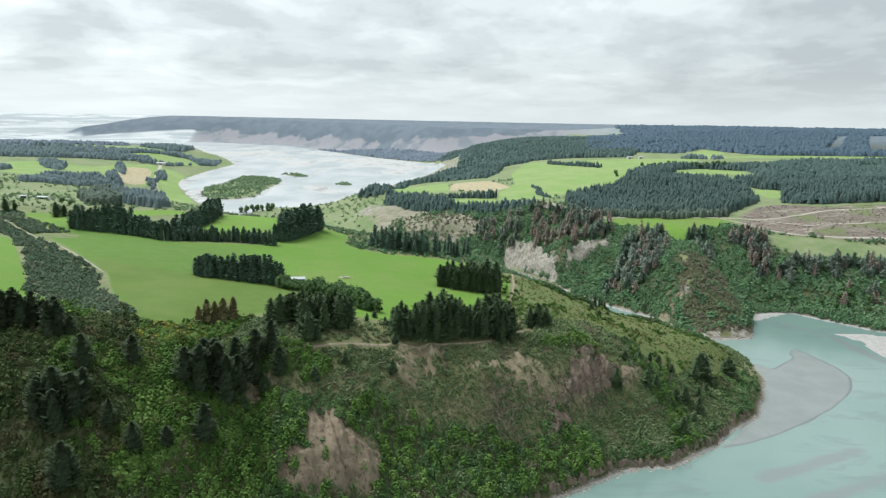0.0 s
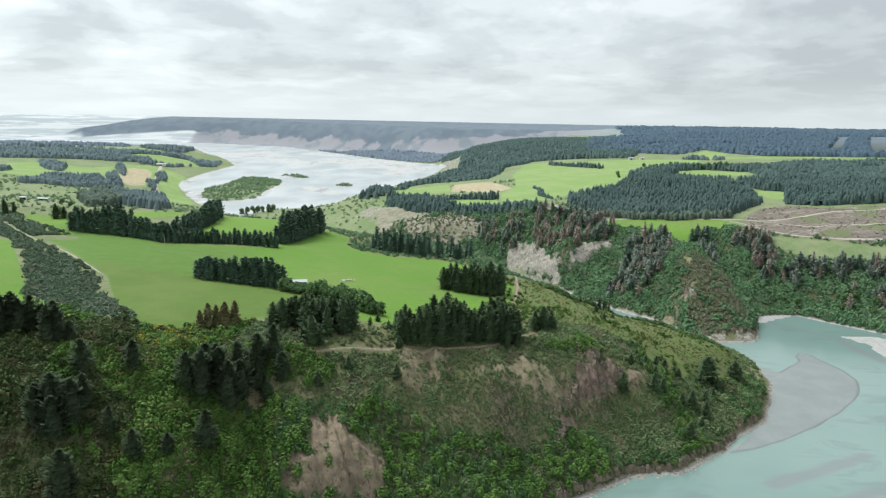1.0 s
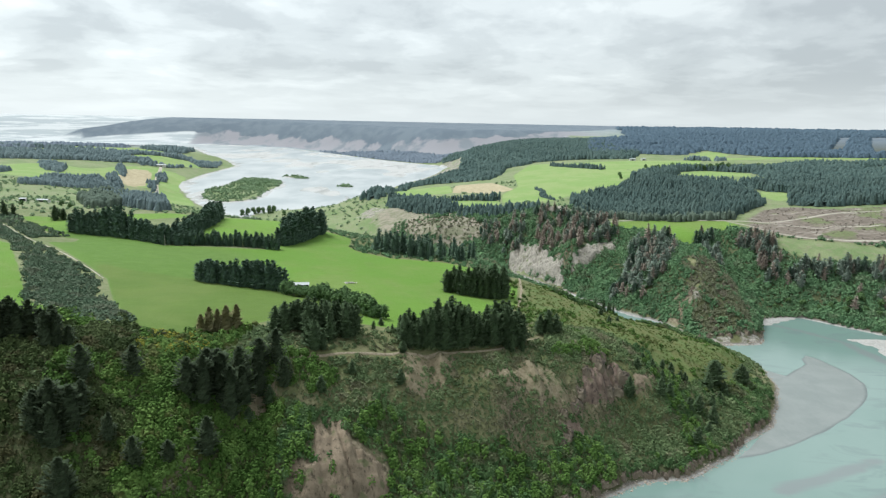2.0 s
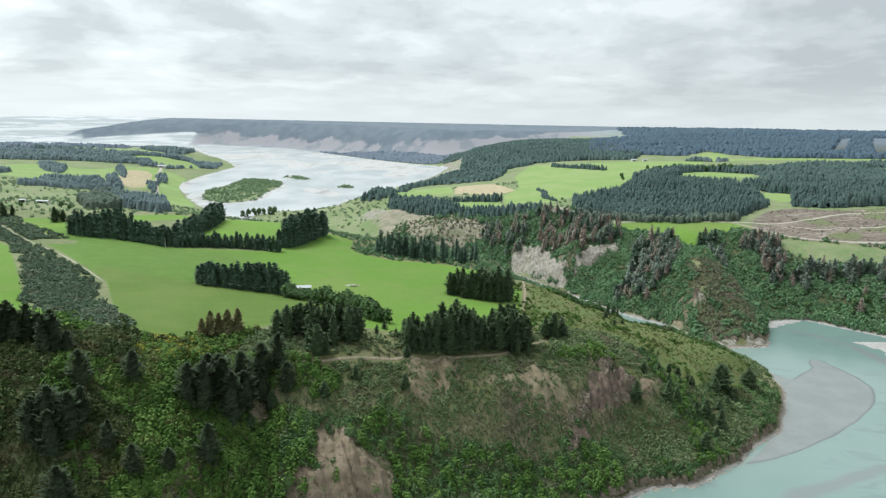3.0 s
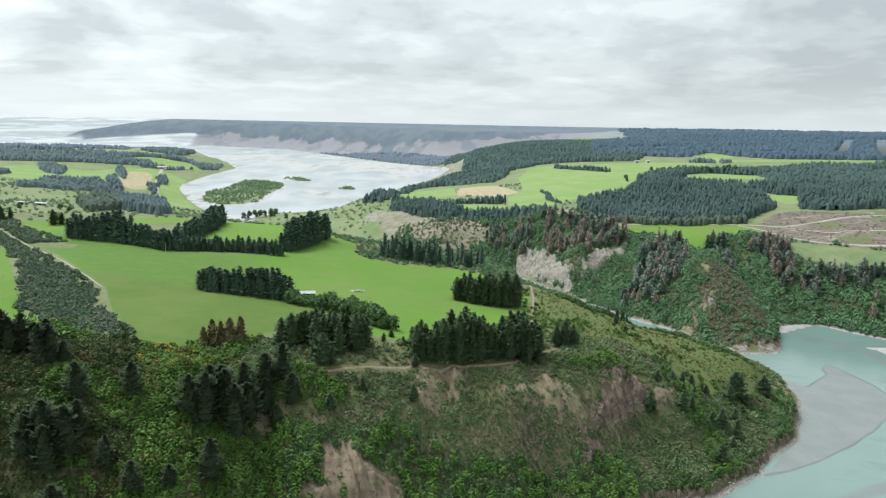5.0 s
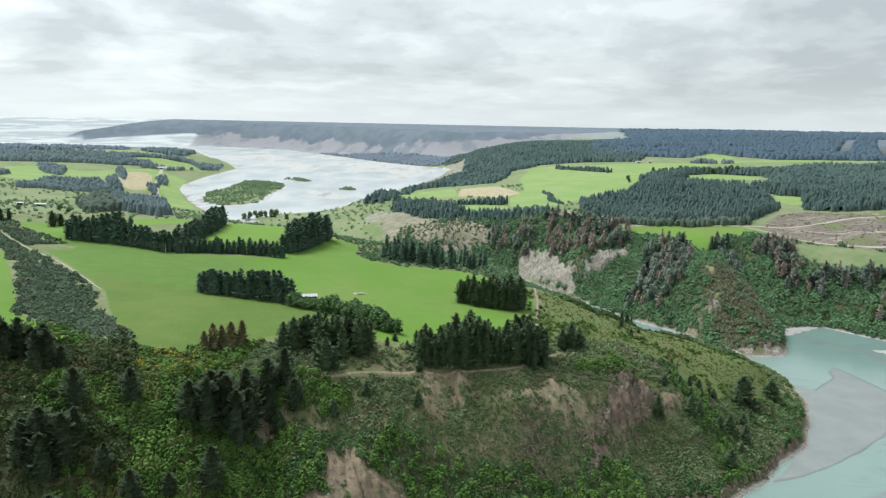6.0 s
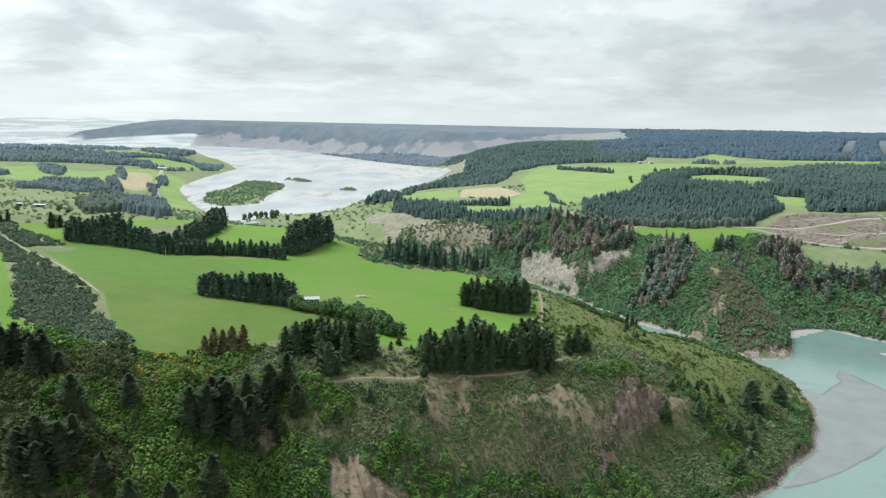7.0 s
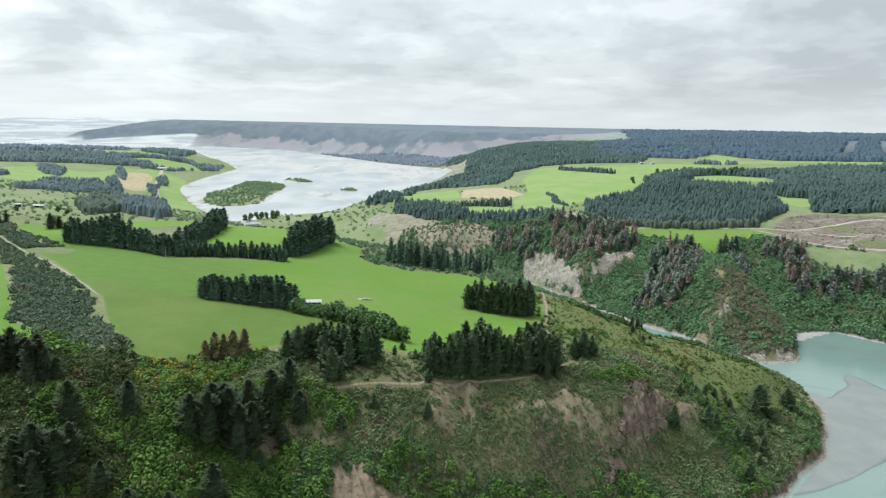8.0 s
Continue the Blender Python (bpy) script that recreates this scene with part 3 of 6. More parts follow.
ground_mesh = sheet_mesh("ground", np.stack([GX, GY, GZ], -1).reshape(-1, 3), grid_faces(len(gy), len(gx)))
fx, fy, fz = GX.ravel(), GY.ravel(), GZ.ravel()
wet_edge = np.maximum(edge_distance(fx, fy, GORGE_RIVER), edge_distance(fx, fy, WIDE_RIVER))
wet_edge = np.minimum(wet_edge, 6 - widest(fx, fy, [ISLAND, ISLET, SMALL_ISLET]))
for key, value in (("paddock", widest(fx, fy, PADDOCKS.values())), ("stubble", widest(fx, fy, STUBBLE)), ("clearing", edge_distance(fx, fy, CLEARING)), ("bare", widest(fx, fy, BARE + FELLED)),
                   ("scree", widest(fx, fy, SCREE)), ("heath", edge_distance(fx, fy, HEATH)), ("river", wet_edge), ("hay", widest(fx, fy, HAZED_PADDOCKS)), ("thicket", np.where(edge_distance(fx, fy, DRY_BANK) > -6, -20, np.where(fy < 420, np.where(lip_depth(fx, fy) < 40, 40 * west_share(fx, fy) - 20, -20), np.where((fx > 20) & (fy > 560) & (fy < 1010), 50 * gorge_side(fx, fy) - 25, -20)))),
                   ("woods", widest(fx, fy, [w[0] for w in WOODS.values()])), ("flats", np.minimum(-1500 - fx, fy - 4250) / 10), ("distance", (fy - 3000) / 30), ("grazed", edge_distance(fx, fy, GRAZED)), ("darker_grass", edge_distance(fx, fy, DARKER_WEST)), ("dry_slope", edge_distance(fx, fy, DRY_SLOPE)), ("terrace", np.maximum(np.maximum((fy - 760) / 12, edge_distance(fx, fy, SLOPE_GRASS) + 6), np.where((fx < -140) & (fy > 300), np.clip(lip_depth(fx, fy) - 4, -20, 6), -60))),
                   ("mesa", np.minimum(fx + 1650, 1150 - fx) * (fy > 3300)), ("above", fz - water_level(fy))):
    layer = ground_mesh.attributes.new(key, "FLOAT", "POINT")
    layer.data.foreach_set("value", np.clip(value, -60, 60).astype(np.float32))


def make_ground_material():
    m = Mat("ground_cover", 0.95)
    grit, fine, mid, wide, big = m.noise(2.1, 4, 0.7), m.noise(0.55, 5, 0.65), m.noise(0.11, 4), m.noise(0.018, 4), m.noise(0.004, 3)
    jag = m.math("MULTIPLY", m.math("SUBTRACT", mid, 0.5), 11.0)
    turf = m.mix(m.step(mid, 0.35, 0.65), (0.116, 0.142, 0.055), (0.205, 0.192, 0.108))
    turf = m.mix(m.step(wide, 0.4, 0.62), turf, (0.12, 0.13, 0.055))
    turf = m.mix(m.math("MULTIPLY", m.step(fine, 0.48, 0.72), 0.6), turf, (0.075, 0.088, 0.036))
    turf = m.mix(m.math("MULTIPLY", m.step(grit, 0.5, 0.75), 0.35), turf, (0.20, 0.175, 0.11))
    # rough terrace grass, its colour paled partly for haze over the far ground
    rough_grass = m.mix(m.step(wide, 0.42, 0.6), (0.195, 0.23, 0.115), (0.145, 0.20, 0.082))
    rough_grass = m.mix(m.math("MULTIPLY", m.step(mid, 0.48, 0.68), 0.6), rough_grass, (0.22, 0.205, 0.14))
    rough_grass = m.mix(m.math("MULTIPLY", m.step(fine, 0.5, 0.7), 0.4), rough_grass, (0.09, 0.11, 0.05))
    turf = m.mix(m.step(m.math("ADD", m.attr("terrace"), m.math("MULTIPLY", jag, 0.5)), 0.0, 12.0), turf, rough_grass)
    # leaf litter darkened so the gaps between bushes look shaded
    shaded_litter = m.mix(m.step(fine, 0.35, 0.65), (0.055, 0.070, 0.028), (0.10, 0.102, 0.052))
    turf = m.mix(m.step(m.attr("thicket"), -10.0, 5.0), turf, shaded_litter)
    clay = m.mix(m.step(fine, 0.3, 0.7), (0.165, 0.138, 0.092), (0.30, 0.25, 0.175))
    clay = m.mix(m.step(m.noise(0.5, 5, 0.65, (1, 1, 0.14)), 0.48, 0.64), clay, (0.085, 0.070, 0.048))
    clay = m.mix(m.math("MULTIPLY", m.step(grit, 0.5, 0.8), 0.4), clay, (0.30, 0.25, 0.19))
    clay = m.mix(m.step(mid, 0.56, 0.70), clay, turf)
    steep = m.node("ShaderNodeSeparateXYZ")
    m.t.links.new(m.node("ShaderNodeNewGeometry").outputs["Normal"], steep.inputs[0])
    sheer = m.step(m.math("ADD", steep.outputs[2], m.math("MULTIPLY", m.math("SUBTRACT", mid, 0.5), 0.25)), 0.66, 0.50)
    col = m.mix(sheer, turf, clay)
    heath = m.mix(m.step(mid, 0.38, 0.6), (0.108, 0.116, 0.040), (0.092, 0.13, 0.040))
    heath = m.mix(m.math("MULTIPLY", m.step(fine, 0.5, 0.7), 0.5), heath, (0.135, 0.142, 0.058))
    col = m.mix(m.step(m.math("ADD", m.attr("heath"), jag), -3.0, 3.0), col, heath)
    col = m.mix(m.step(m.math("ADD", m.attr("bare"), jag), -2.5, 2.5), col, clay)
    stone = m.mix(m.step(fine, 0.35, 0.65), (0.19, 0.17, 0.145), (0.38, 0.355, 0.315))
    stone = m.mix(m.step(m.noise(0.2, 5, 0.65, (1, 1, 0.2)), 0.48, 0.62), stone, (0.11, 0.11, 0.065))
    stone = m.mix(m.step(m.noise(0.05, 4), 0.5, 0.6), stone, turf)
    col = m.mix(m.step(m.math("ADD", m.attr("scree"), m.math("MULTIPLY", jag, 1.4)), -3.0, 3.0), col, stone)
    slash = m.mix(m.step(m.noise(0.16, 5, 0.7, (1, 2.6, 1)), 0.4, 0.6), (0.108, 0.088, 0.071), (0.200, 0.170, 0.141))
    slash = m.mix(m.step(m.noise(0.035, 5, 0.65, (0.7, 2.2, 1), warp=1.2), 0.54, 0.64), slash, (0.285, 0.252, 0.212))
    slash = m.mix(m.step(wide, 0.52, 0.62), slash, (0.13, 0.15, 0.07))
    col = m.mix(m.step(m.math("ADD", m.attr("clearing"), jag), -2.0, 6.0), col, slash)
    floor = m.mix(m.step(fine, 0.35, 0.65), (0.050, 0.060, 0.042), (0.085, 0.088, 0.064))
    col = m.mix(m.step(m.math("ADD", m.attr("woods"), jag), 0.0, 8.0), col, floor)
    # dry bank above the grove: bare earth, dead grass and low scrub
    dry = m.mix(m.step(m.noise(0.07, 5, 0.7, (1, 2.0, 1)), 0.42, 0.6), (0.268, 0.236, 0.186), (0.162, 0.168, 0.104))
    dry = m.mix(m.math("MULTIPLY", m.step(fine, 0.5, 0.7), 0.5), dry, (0.33, 0.30, 0.25))
    col = m.mix(m.step(m.math("ADD", m.attr("dry_slope"), m.math("MULTIPLY", jag, 3.0)), -6.0, 8.0), col, dry)
    # paddocks: sown grass, grazed tints, and haze put into the far ones' colour
    grass = m.mix(m.step(big, 0.38, 0.62), (0.104, 0.20, 0.026), (0.132, 0.234, 0.034))
    grass = m.mix(m.step(wide, 0.42, 0.68), grass, (0.138, 0.202, 0.046))
    grass = m.mix(m.math("MULTIPLY", m.step(mid, 0.45, 0.75), 0.4), grass, (0.095, 0.185, 0.024))
    grass = m.mix(m.math("MULTIPLY", m.step(m.noise(0.05, 5, 0.7, (1, 0.4, 1)), 0.55, 0.75), 0.4), grass, (0.12, 0.165, 0.045))
    grass = m.mix(m.math("MULTIPLY", m.step(fine, 0.45, 0.75), 0.25), grass, (0.10, 0.16, 0.03))
    col = m.mix(m.step(m.math("ADD", m.attr("paddock"), m.math("MULTIPLY", jag, 0.35)), -1.0, 1.0), col, grass)
    # west of the main paddock: a darker green with a soft edge
    darker_grass = m.mix(m.step(mid, 0.4, 0.7), (0.082, 0.150, 0.026), (0.100, 0.172, 0.034))
    col = m.mix(m.math("MULTIPLY", m.step(m.attr("darker_grass"), -28.0, 14.0), m.math("MULTIPLY", m.step(m.attr("paddock"), -1.0, 1.0), 0.85)), col, darker_grass)
    close = m.mix(m.step(wide, 0.42, 0.6), (0.090, 0.144, 0.027), (0.111, 0.159, 0.036))
    close = m.mix(m.math("MULTIPLY", m.step(mid, 0.45, 0.7), 0.3), close, (0.12, 0.185, 0.035))
    col = m.mix(m.math("MULTIPLY", m.step(m.attr("grazed"), -3.0, 3.0), m.step(m.attr("paddock"), -1.0, 1.0)), col, close)
    # far paddocks: grass colour paled and yellowed to carry the haze
    hay = m.mix(m.step(wide, 0.4, 0.6), (0.185, 0.275, 0.085), (0.225, 0.29, 0.11))
    hay = m.mix(m.math("MULTIPLY", m.step(mid, 0.45, 0.7), 0.4), hay, (0.17, 0.25, 0.07))
    col = m.mix(m.step(m.math("ADD", m.attr("hay"), m.math("MULTIPLY", jag, 0.35)), -1.0, 1.0), col, hay)
    straw = m.mix(m.step(mid, 0.35, 0.65), (0.31, 0.265, 0.165), (0.39, 0.335, 0.22))
    col = m.mix(m.step(m.attr("stubble"), -2.0, 2.0), col, straw)
    # the far plain: grass and woods in belts, haze put into their colour
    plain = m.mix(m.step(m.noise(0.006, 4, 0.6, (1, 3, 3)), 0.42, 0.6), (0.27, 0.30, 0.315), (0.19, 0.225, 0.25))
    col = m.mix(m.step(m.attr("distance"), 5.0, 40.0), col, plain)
    # river bed, bars and shores
    shingle = m.mix(m.step(fine, 0.3, 0.7), (0.25, 0.24, 0.225), (0.40, 0.385, 0.36))
    shingle = m.mix(m.math("MULTIPLY", m.step(mid, 0.4, 0.7), 0.5), shingle, (0.33, 0.33, 0.325))
    shingle = m.mix(m.step(m.attr("terrace"), 30.0, 50.0), shingle, m.mix(m.step(m.noise(0.012, 5, 0.65, (1.6, 0.6, 1), warp=1.0), 0.5, 0.66), (0.415, 0.41, 0.40), (0.285, 0.285, 0.275)))
    bank = m.mix(m.step(grit, 0.35, 0.65), (0.13, 0.112, 0.095), (0.25, 0.225, 0.195))
    shore = m.mix(m.step(m.attr("above"), 0.5, 1.1), shingle, bank)
    low = m.math("MULTIPLY", m.step(m.math("ADD", m.attr("above"), m.math("MULTIPLY", jag, 0.45)), 2.4, 1.2), m.step(m.math("ADD", m.attr("river"), m.math("MULTIPLY", jag, 0.6)), -7.0, -2.5))
    col = m.mix(low, col, shore)
    col = m.mix(m.step(m.attr("river"), -2.0, 2.0), col, shingle)
    # ramp coloured as hazed shingle flats, channels and low woods for the camera's view
    flats = m.mix(m.step(m.noise(0.0035, 5, 0.6, (1, 7, 7)), 0.44, 0.56), (0.50, 0.515, 0.52), (0.345, 0.375, 0.39))
    col = m.mix(m.step(m.attr("flats"), -6.0, 6.0), col, flats)
    # the far terrace bank, gravel with wooded gullies, haze in its lilac-grey colour
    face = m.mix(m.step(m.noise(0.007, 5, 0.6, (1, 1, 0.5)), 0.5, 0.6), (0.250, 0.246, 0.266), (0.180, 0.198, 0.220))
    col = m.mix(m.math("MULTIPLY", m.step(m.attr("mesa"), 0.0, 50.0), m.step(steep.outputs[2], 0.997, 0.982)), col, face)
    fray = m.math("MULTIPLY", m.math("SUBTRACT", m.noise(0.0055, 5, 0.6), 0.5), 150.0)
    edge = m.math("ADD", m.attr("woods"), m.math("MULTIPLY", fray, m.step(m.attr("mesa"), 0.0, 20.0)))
    # far wood floor: haze painted in as blue-grey, frayed along the mesa
    hazed_floor = m.math("MULTIPLY", m.step(edge, -4.0, 12.0), m.step(m.attr("distance"), -26.0, 5.0))
    col = m.mix(hazed_floor, col, m.mix(m.step(m.noise(0.012, 3), 0.4, 0.6), (0.115, 0.142, 0.172), (0.140, 0.168, 0.196)))
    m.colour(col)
    m.bump(m.math("ADD", m.math("MULTIPLY", fine, 0.6), mid), 1.4, 0.8)
    return m.m


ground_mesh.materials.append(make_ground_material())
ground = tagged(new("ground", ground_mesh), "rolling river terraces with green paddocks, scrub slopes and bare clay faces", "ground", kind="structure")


def make_water_material():
    m = Mat("glacial_water", 0.16)
    cloudiness, streak = m.noise(0.006, 4, 0.55, warp=0.6), m.noise(0.02, 4, 0.6, (1, 2.2, 1), warp=0.8)
    col = m.mix(m.step(cloudiness, 0.35, 0.65), (0.150, 0.222, 0.199), (0.192, 0.261, 0.237))
    col = m.mix(m.math("MULTIPLY", m.step(streak, 0.52, 0.68), 0.6), col, (0.142, 0.182, 0.180))
    shoal = m.math("ADD", m.attr("shoal"), m.math("MULTIPLY", m.math("SUBTRACT", streak, 0.5), 14.0))
    col = m.mix(m.math("MULTIPLY", m.step(shoal, 7.0, 1.0), 0.8), col, (0.175, 0.19, 0.192))
    m.colour(col)
    m.put(m.b.inputs["IOR"], 1.33)
    m.b.inputs["Specular IOR Level"].default_value = 0.5
    m.bump(m.noise(0.35, 3, 0.6), 0.12, 0.35)
    return m.m


WATER = make_water_material()


def make_far_water_material():
    m = Mat("braided_water", 0.3)
    m.colour(m.mix(m.step(m.noise(0.01, 4, 0.6, (1, 0.5, 1)), 0.35, 0.65), (0.27, 0.30, 0.305), (0.41, 0.425, 0.425)))
    m.b.inputs["Specular IOR Level"].default_value = 0.5
    return m.m


# grey silt shoals just under the surface
SHOALS = [[(172, 338), (181, 343), (197, 350), (218, 361), (240, 372)], [(187, 316), (211, 328), (241, 343), (280, 352)], [(309, 640), (328, 618), (345, 592), (347, 568), (349, 549), (353, 526)]]


def water_sheet(name, outline, margin, nx, ny, material, label):
    """A level sheet over a river's outline, a little wider than its bed."""
    xs, ys = [q[0] for q in outline], [q[1] for q in outline]
    ax, ay = np.linspace(min(xs) - margin, max(xs) + margin, nx), np.linspace(min(ys) - margin, max(ys) + margin, ny)
    X, Y = np.meshgrid(ax, ay)
    f = grid_faces(ny, nx)
    near = edge_distance(X, Y, outline).ravel() > -margin
    f = f[near[f].any(1)]
    used, inv = np.unique(f, return_inverse=True)
    v = np.stack([X, Y, water_level(Y)], -1).reshape(-1, 3)[used]
    me = sheet_mesh(name, v, inv.reshape(f.shape))
    shoals = np.minimum.reduce([line_distance(v[:, 0], v[:, 1], line) for line in SHOALS])
    me.attributes.new("shoal", "FLOAT", "POINT").data.foreach_set("value", np.clip(shoals, 0, 60).astype(np.float32))
    me.materials.append(material)
    return tagged(new(name, me), label, "river", kind="structure")


water_sheet("water_gorge", GORGE_RIVER, 8, 420, 320, WATER, "milky turquoise river water curving round a scrub spur")
water_sheet("water_braided_river", WIDE_RIVER, 10, 240, 240, make_far_water_material(), "pale grey braided river channels between shingle bars")


def silt_material():
    m = Mat("wet_silt", 0.35)
    soft = m.noise(0.05, 4, 0.6)
    col = m.mix(m.step(soft, 0.35, 0.65), (0.185, 0.205, 0.196), (0.218, 0.234, 0.225))
    col = m.mix(m.math("MULTIPLY", m.step(m.noise(0.22, 4, 0.6, (1, 0.5, 1), warp=0.6), 0.52, 0.66), 0.35), col, (0.163, 0.184, 0.176))
    edge = m.math("ADD", m.attr("rim"), m.math("MULTIPLY", m.math("SUBTRACT", m.noise(0.3, 3), 0.5), 2.0))
    col = m.mix(m.math("MULTIPLY", m.step(edge, 3.2, 1.0), 0.8), col, (0.125, 0.145, 0.143))
    m.colour(col)
    m.bump(m.noise(0.8, 3), 0.05)
    return m.m


def silt_bar():
    """A barely emerged bank of river silt with a dark wet rim."""
    xs, ys = [q[0] for q in SILT_BAR], [q[1] for q in SILT_BAR]
    ax, ay = np.arange(min(xs) - 4, max(xs) + 4, 1.3), np.arange(min(ys) - 4, max(ys) + 4, 1.3)
    X, Y = np.meshgrid(ax, ay)
    inside = edge_distance(X, Y, SILT_BAR) + 1.2 * fbm(X, Y, 14, 3, 87)
    Z = -0.15 + 0.27 * smooth(inside, -1.5, 2.5) + 0.04 * fbm(X, Y, 18, 3, 88)
    f = grid_faces(len(ay), len(ax))
    f = f[(inside.ravel()[f] > -2.5).any(1)]
    used, inv = np.unique(f, return_inverse=True)
    v = np.stack([X, Y, Z], -1).reshape(-1, 3)[used]
    me = sheet_mesh("silt_bar", v, inv.reshape(f.shape))
    me.attributes.new("rim", "FLOAT", "POINT").data.foreach_set("value", np.clip(line_distance(v[:, 0], v[:, 1], BAR_EDGE), 0, 60).astype(np.float32))
    me.materials.append(silt_material())
    return tagged(new("silt_bar", me), "low grey-green silt bar with a dark wet rim", "river bar", kind="structure")


silt_bar()

# ---- plants: leaf clumps as jittered eight-sided lumps ----
OCTA = np.array([(1, 0, 0), (0, 1, 0), (-1, 0, 0), (0, -1, 0), (0, 0, 1), (0, 0, -1)], float)
OCTA_FACES = np.array([(0, 1, 4), (1, 2, 4), (2, 3, 4), (3, 0, 4), (1, 0, 5), (2, 1, 5), (3, 2, 5), (0, 3, 5)])


def lumps(centres, sizes, rng, jitter=0.3, tilt=0.5):
    """Vertices and faces of one lump at each centre; sizes: width, depth and height of each."""
    centres, sizes = np.asarray(centres, float), np.asarray(sizes, float)
    n = len(centres)
    v = OCTA[None] * (1 + jitter * rng.uniform(-1, 1, (n, 6, 1))) + jitter * 0.6 * rng.uniform(-1, 1, (n, 6, 3))
    v = v * sizes[:, None, :]
    turn, lean = rng.uniform(0, 6.283, n), rng.normal(0, tilt, n)
    cl, sl, ct, st = np.cos(lean)[:, None], np.sin(lean)[:, None], np.cos(turn)[:, None], np.sin(turn)[:, None]
    x, y, z = v[:, :, 0], v[:, :, 1], v[:, :, 2]
    y, z = y * cl - z * sl, y * sl + z * cl
    x, y = x * ct - y * st, x * st + y * ct
    v = np.stack([x, y, z], -1) + centres[:, None]
    f = OCTA_FACES[None] + 6 * np.arange(n)[:, None, None]
    return v.reshape(-1, 3), f.reshape(-1, 3)


def sprays(centres, sizes, rng, blades=4, up=0.35):
    """Tufts of narrow leaf blades that fan out from each centre; sizes: one length for each tuft."""
    centres, sizes = np.repeat(np.asarray(centres, float), blades, 0), np.repeat(np.asarray(sizes, float), blades)
    n = len(centres)
    d = rng.normal(0, 1, (n, 3)) + np.array([0, 0, up])
    d /= np.linalg.norm(d, axis=1)[:, None]
    p = np.cross(d, rng.normal(0, 1, (n, 3)))
    p /= np.linalg.norm(p, axis=1)[:, None]
    L = (sizes * rng.uniform(0.7, 1.3, n))[:, None]
    v = np.stack([centres + d * L, centres - d * L * 0.35 + p * L * 0.55, centres - d * L * 0.35 - p * L * 0.55], 1)
    return v.reshape(-1, 3), np.arange(3 * n).reshape(-1, 3)


def caps(centres, normals, sizes, rng, sides=4, rise=0.55, stray=0.25):
    """Rounded leaf clumps: low caps of a few facets that bulge along a normal; sizes: one radius for each."""
    c, r = np.asarray(centres, float), np.asarray(sizes, float)
    n = len(c)
    d = np.asarray(normals, float) + stray * rng.normal(0, 1, (n, 3))
    d /= np.linalg.norm(d, axis=1)[:, None]
    p = np.cross(d, rng.normal(0, 1, (n, 3)))
    p /= np.linalg.norm(p, axis=1)[:, None]
    q = np.cross(d, p)
    rings = [c + d * (r * rise * rng.uniform(0.8, 1.2, n))[:, None]]
    for k in range(sides):
        a = 6.2832 * k / sides
        w = (r * rng.uniform(0.75, 1.2, n))[:, None]
        rings.append(c + (p * math.cos(a) + q * math.sin(a)) * w - d * (r * rng.uniform(0.0, 0.3, n))[:, None])
    v = np.stack(rings, 1)
    f = np.array([(0, 1 + k, 1 + (k + 1) % sides) for k in range(sides)])
    return v.reshape(-1, 3), (f[None] + (sides + 1) * np.arange(n)[:, None, None]).reshape(-1, 3)


def fronds(roots, dirs, lengths, widths, rng, droop=0.15):
    """Flat needle-covered branches: a ridge line with two drooping wings, four facets each."""
    a, d, L, w = np.asarray(roots, float), np.asarray(dirs, float), np.asarray(lengths, float)[:, None], np.asarray(widths, float)[:, None]
    n = len(a)
    side = np.stack([-d[:, 1], d[:, 0], 0 * d[:, 0]], 1)
    side /= np.linalg.norm(side, axis=1)[:, None] + 1e-9
    drop = np.array([0, 0, 1.0])
    mid = a + d * L * 0.55 + drop * 0.04 * L
    tip = a + d * L - drop * droop * L * rng.uniform(0.2, 1.2, (n, 1))
    lo = -drop * w * rng.uniform(0.25, 0.6, (n, 1))
    left, right = mid + side * w * rng.uniform(0.8, 1.2, (n, 1)) + lo, mid - side * w * rng.uniform(0.8, 1.2, (n, 1)) + lo
    v = np.stack([a, left, mid, right, tip], 1)
    f = np.array([(0, 1, 2), (0, 2, 3), (1, 4, 2), (2, 4, 3)])
    return v.reshape(-1, 3), (f[None] + 5 * np.arange(n)[:, None, None]).reshape(-1, 3)


def joined(*pieces):
    """One array of vertices and one of faces from several."""
    v, f, at = [], [], 0
    for a, b in pieces:
        v.append(a)
        f.append(b + at)
        at += len(a)
    return np.concatenate(v), np.concatenate(f)


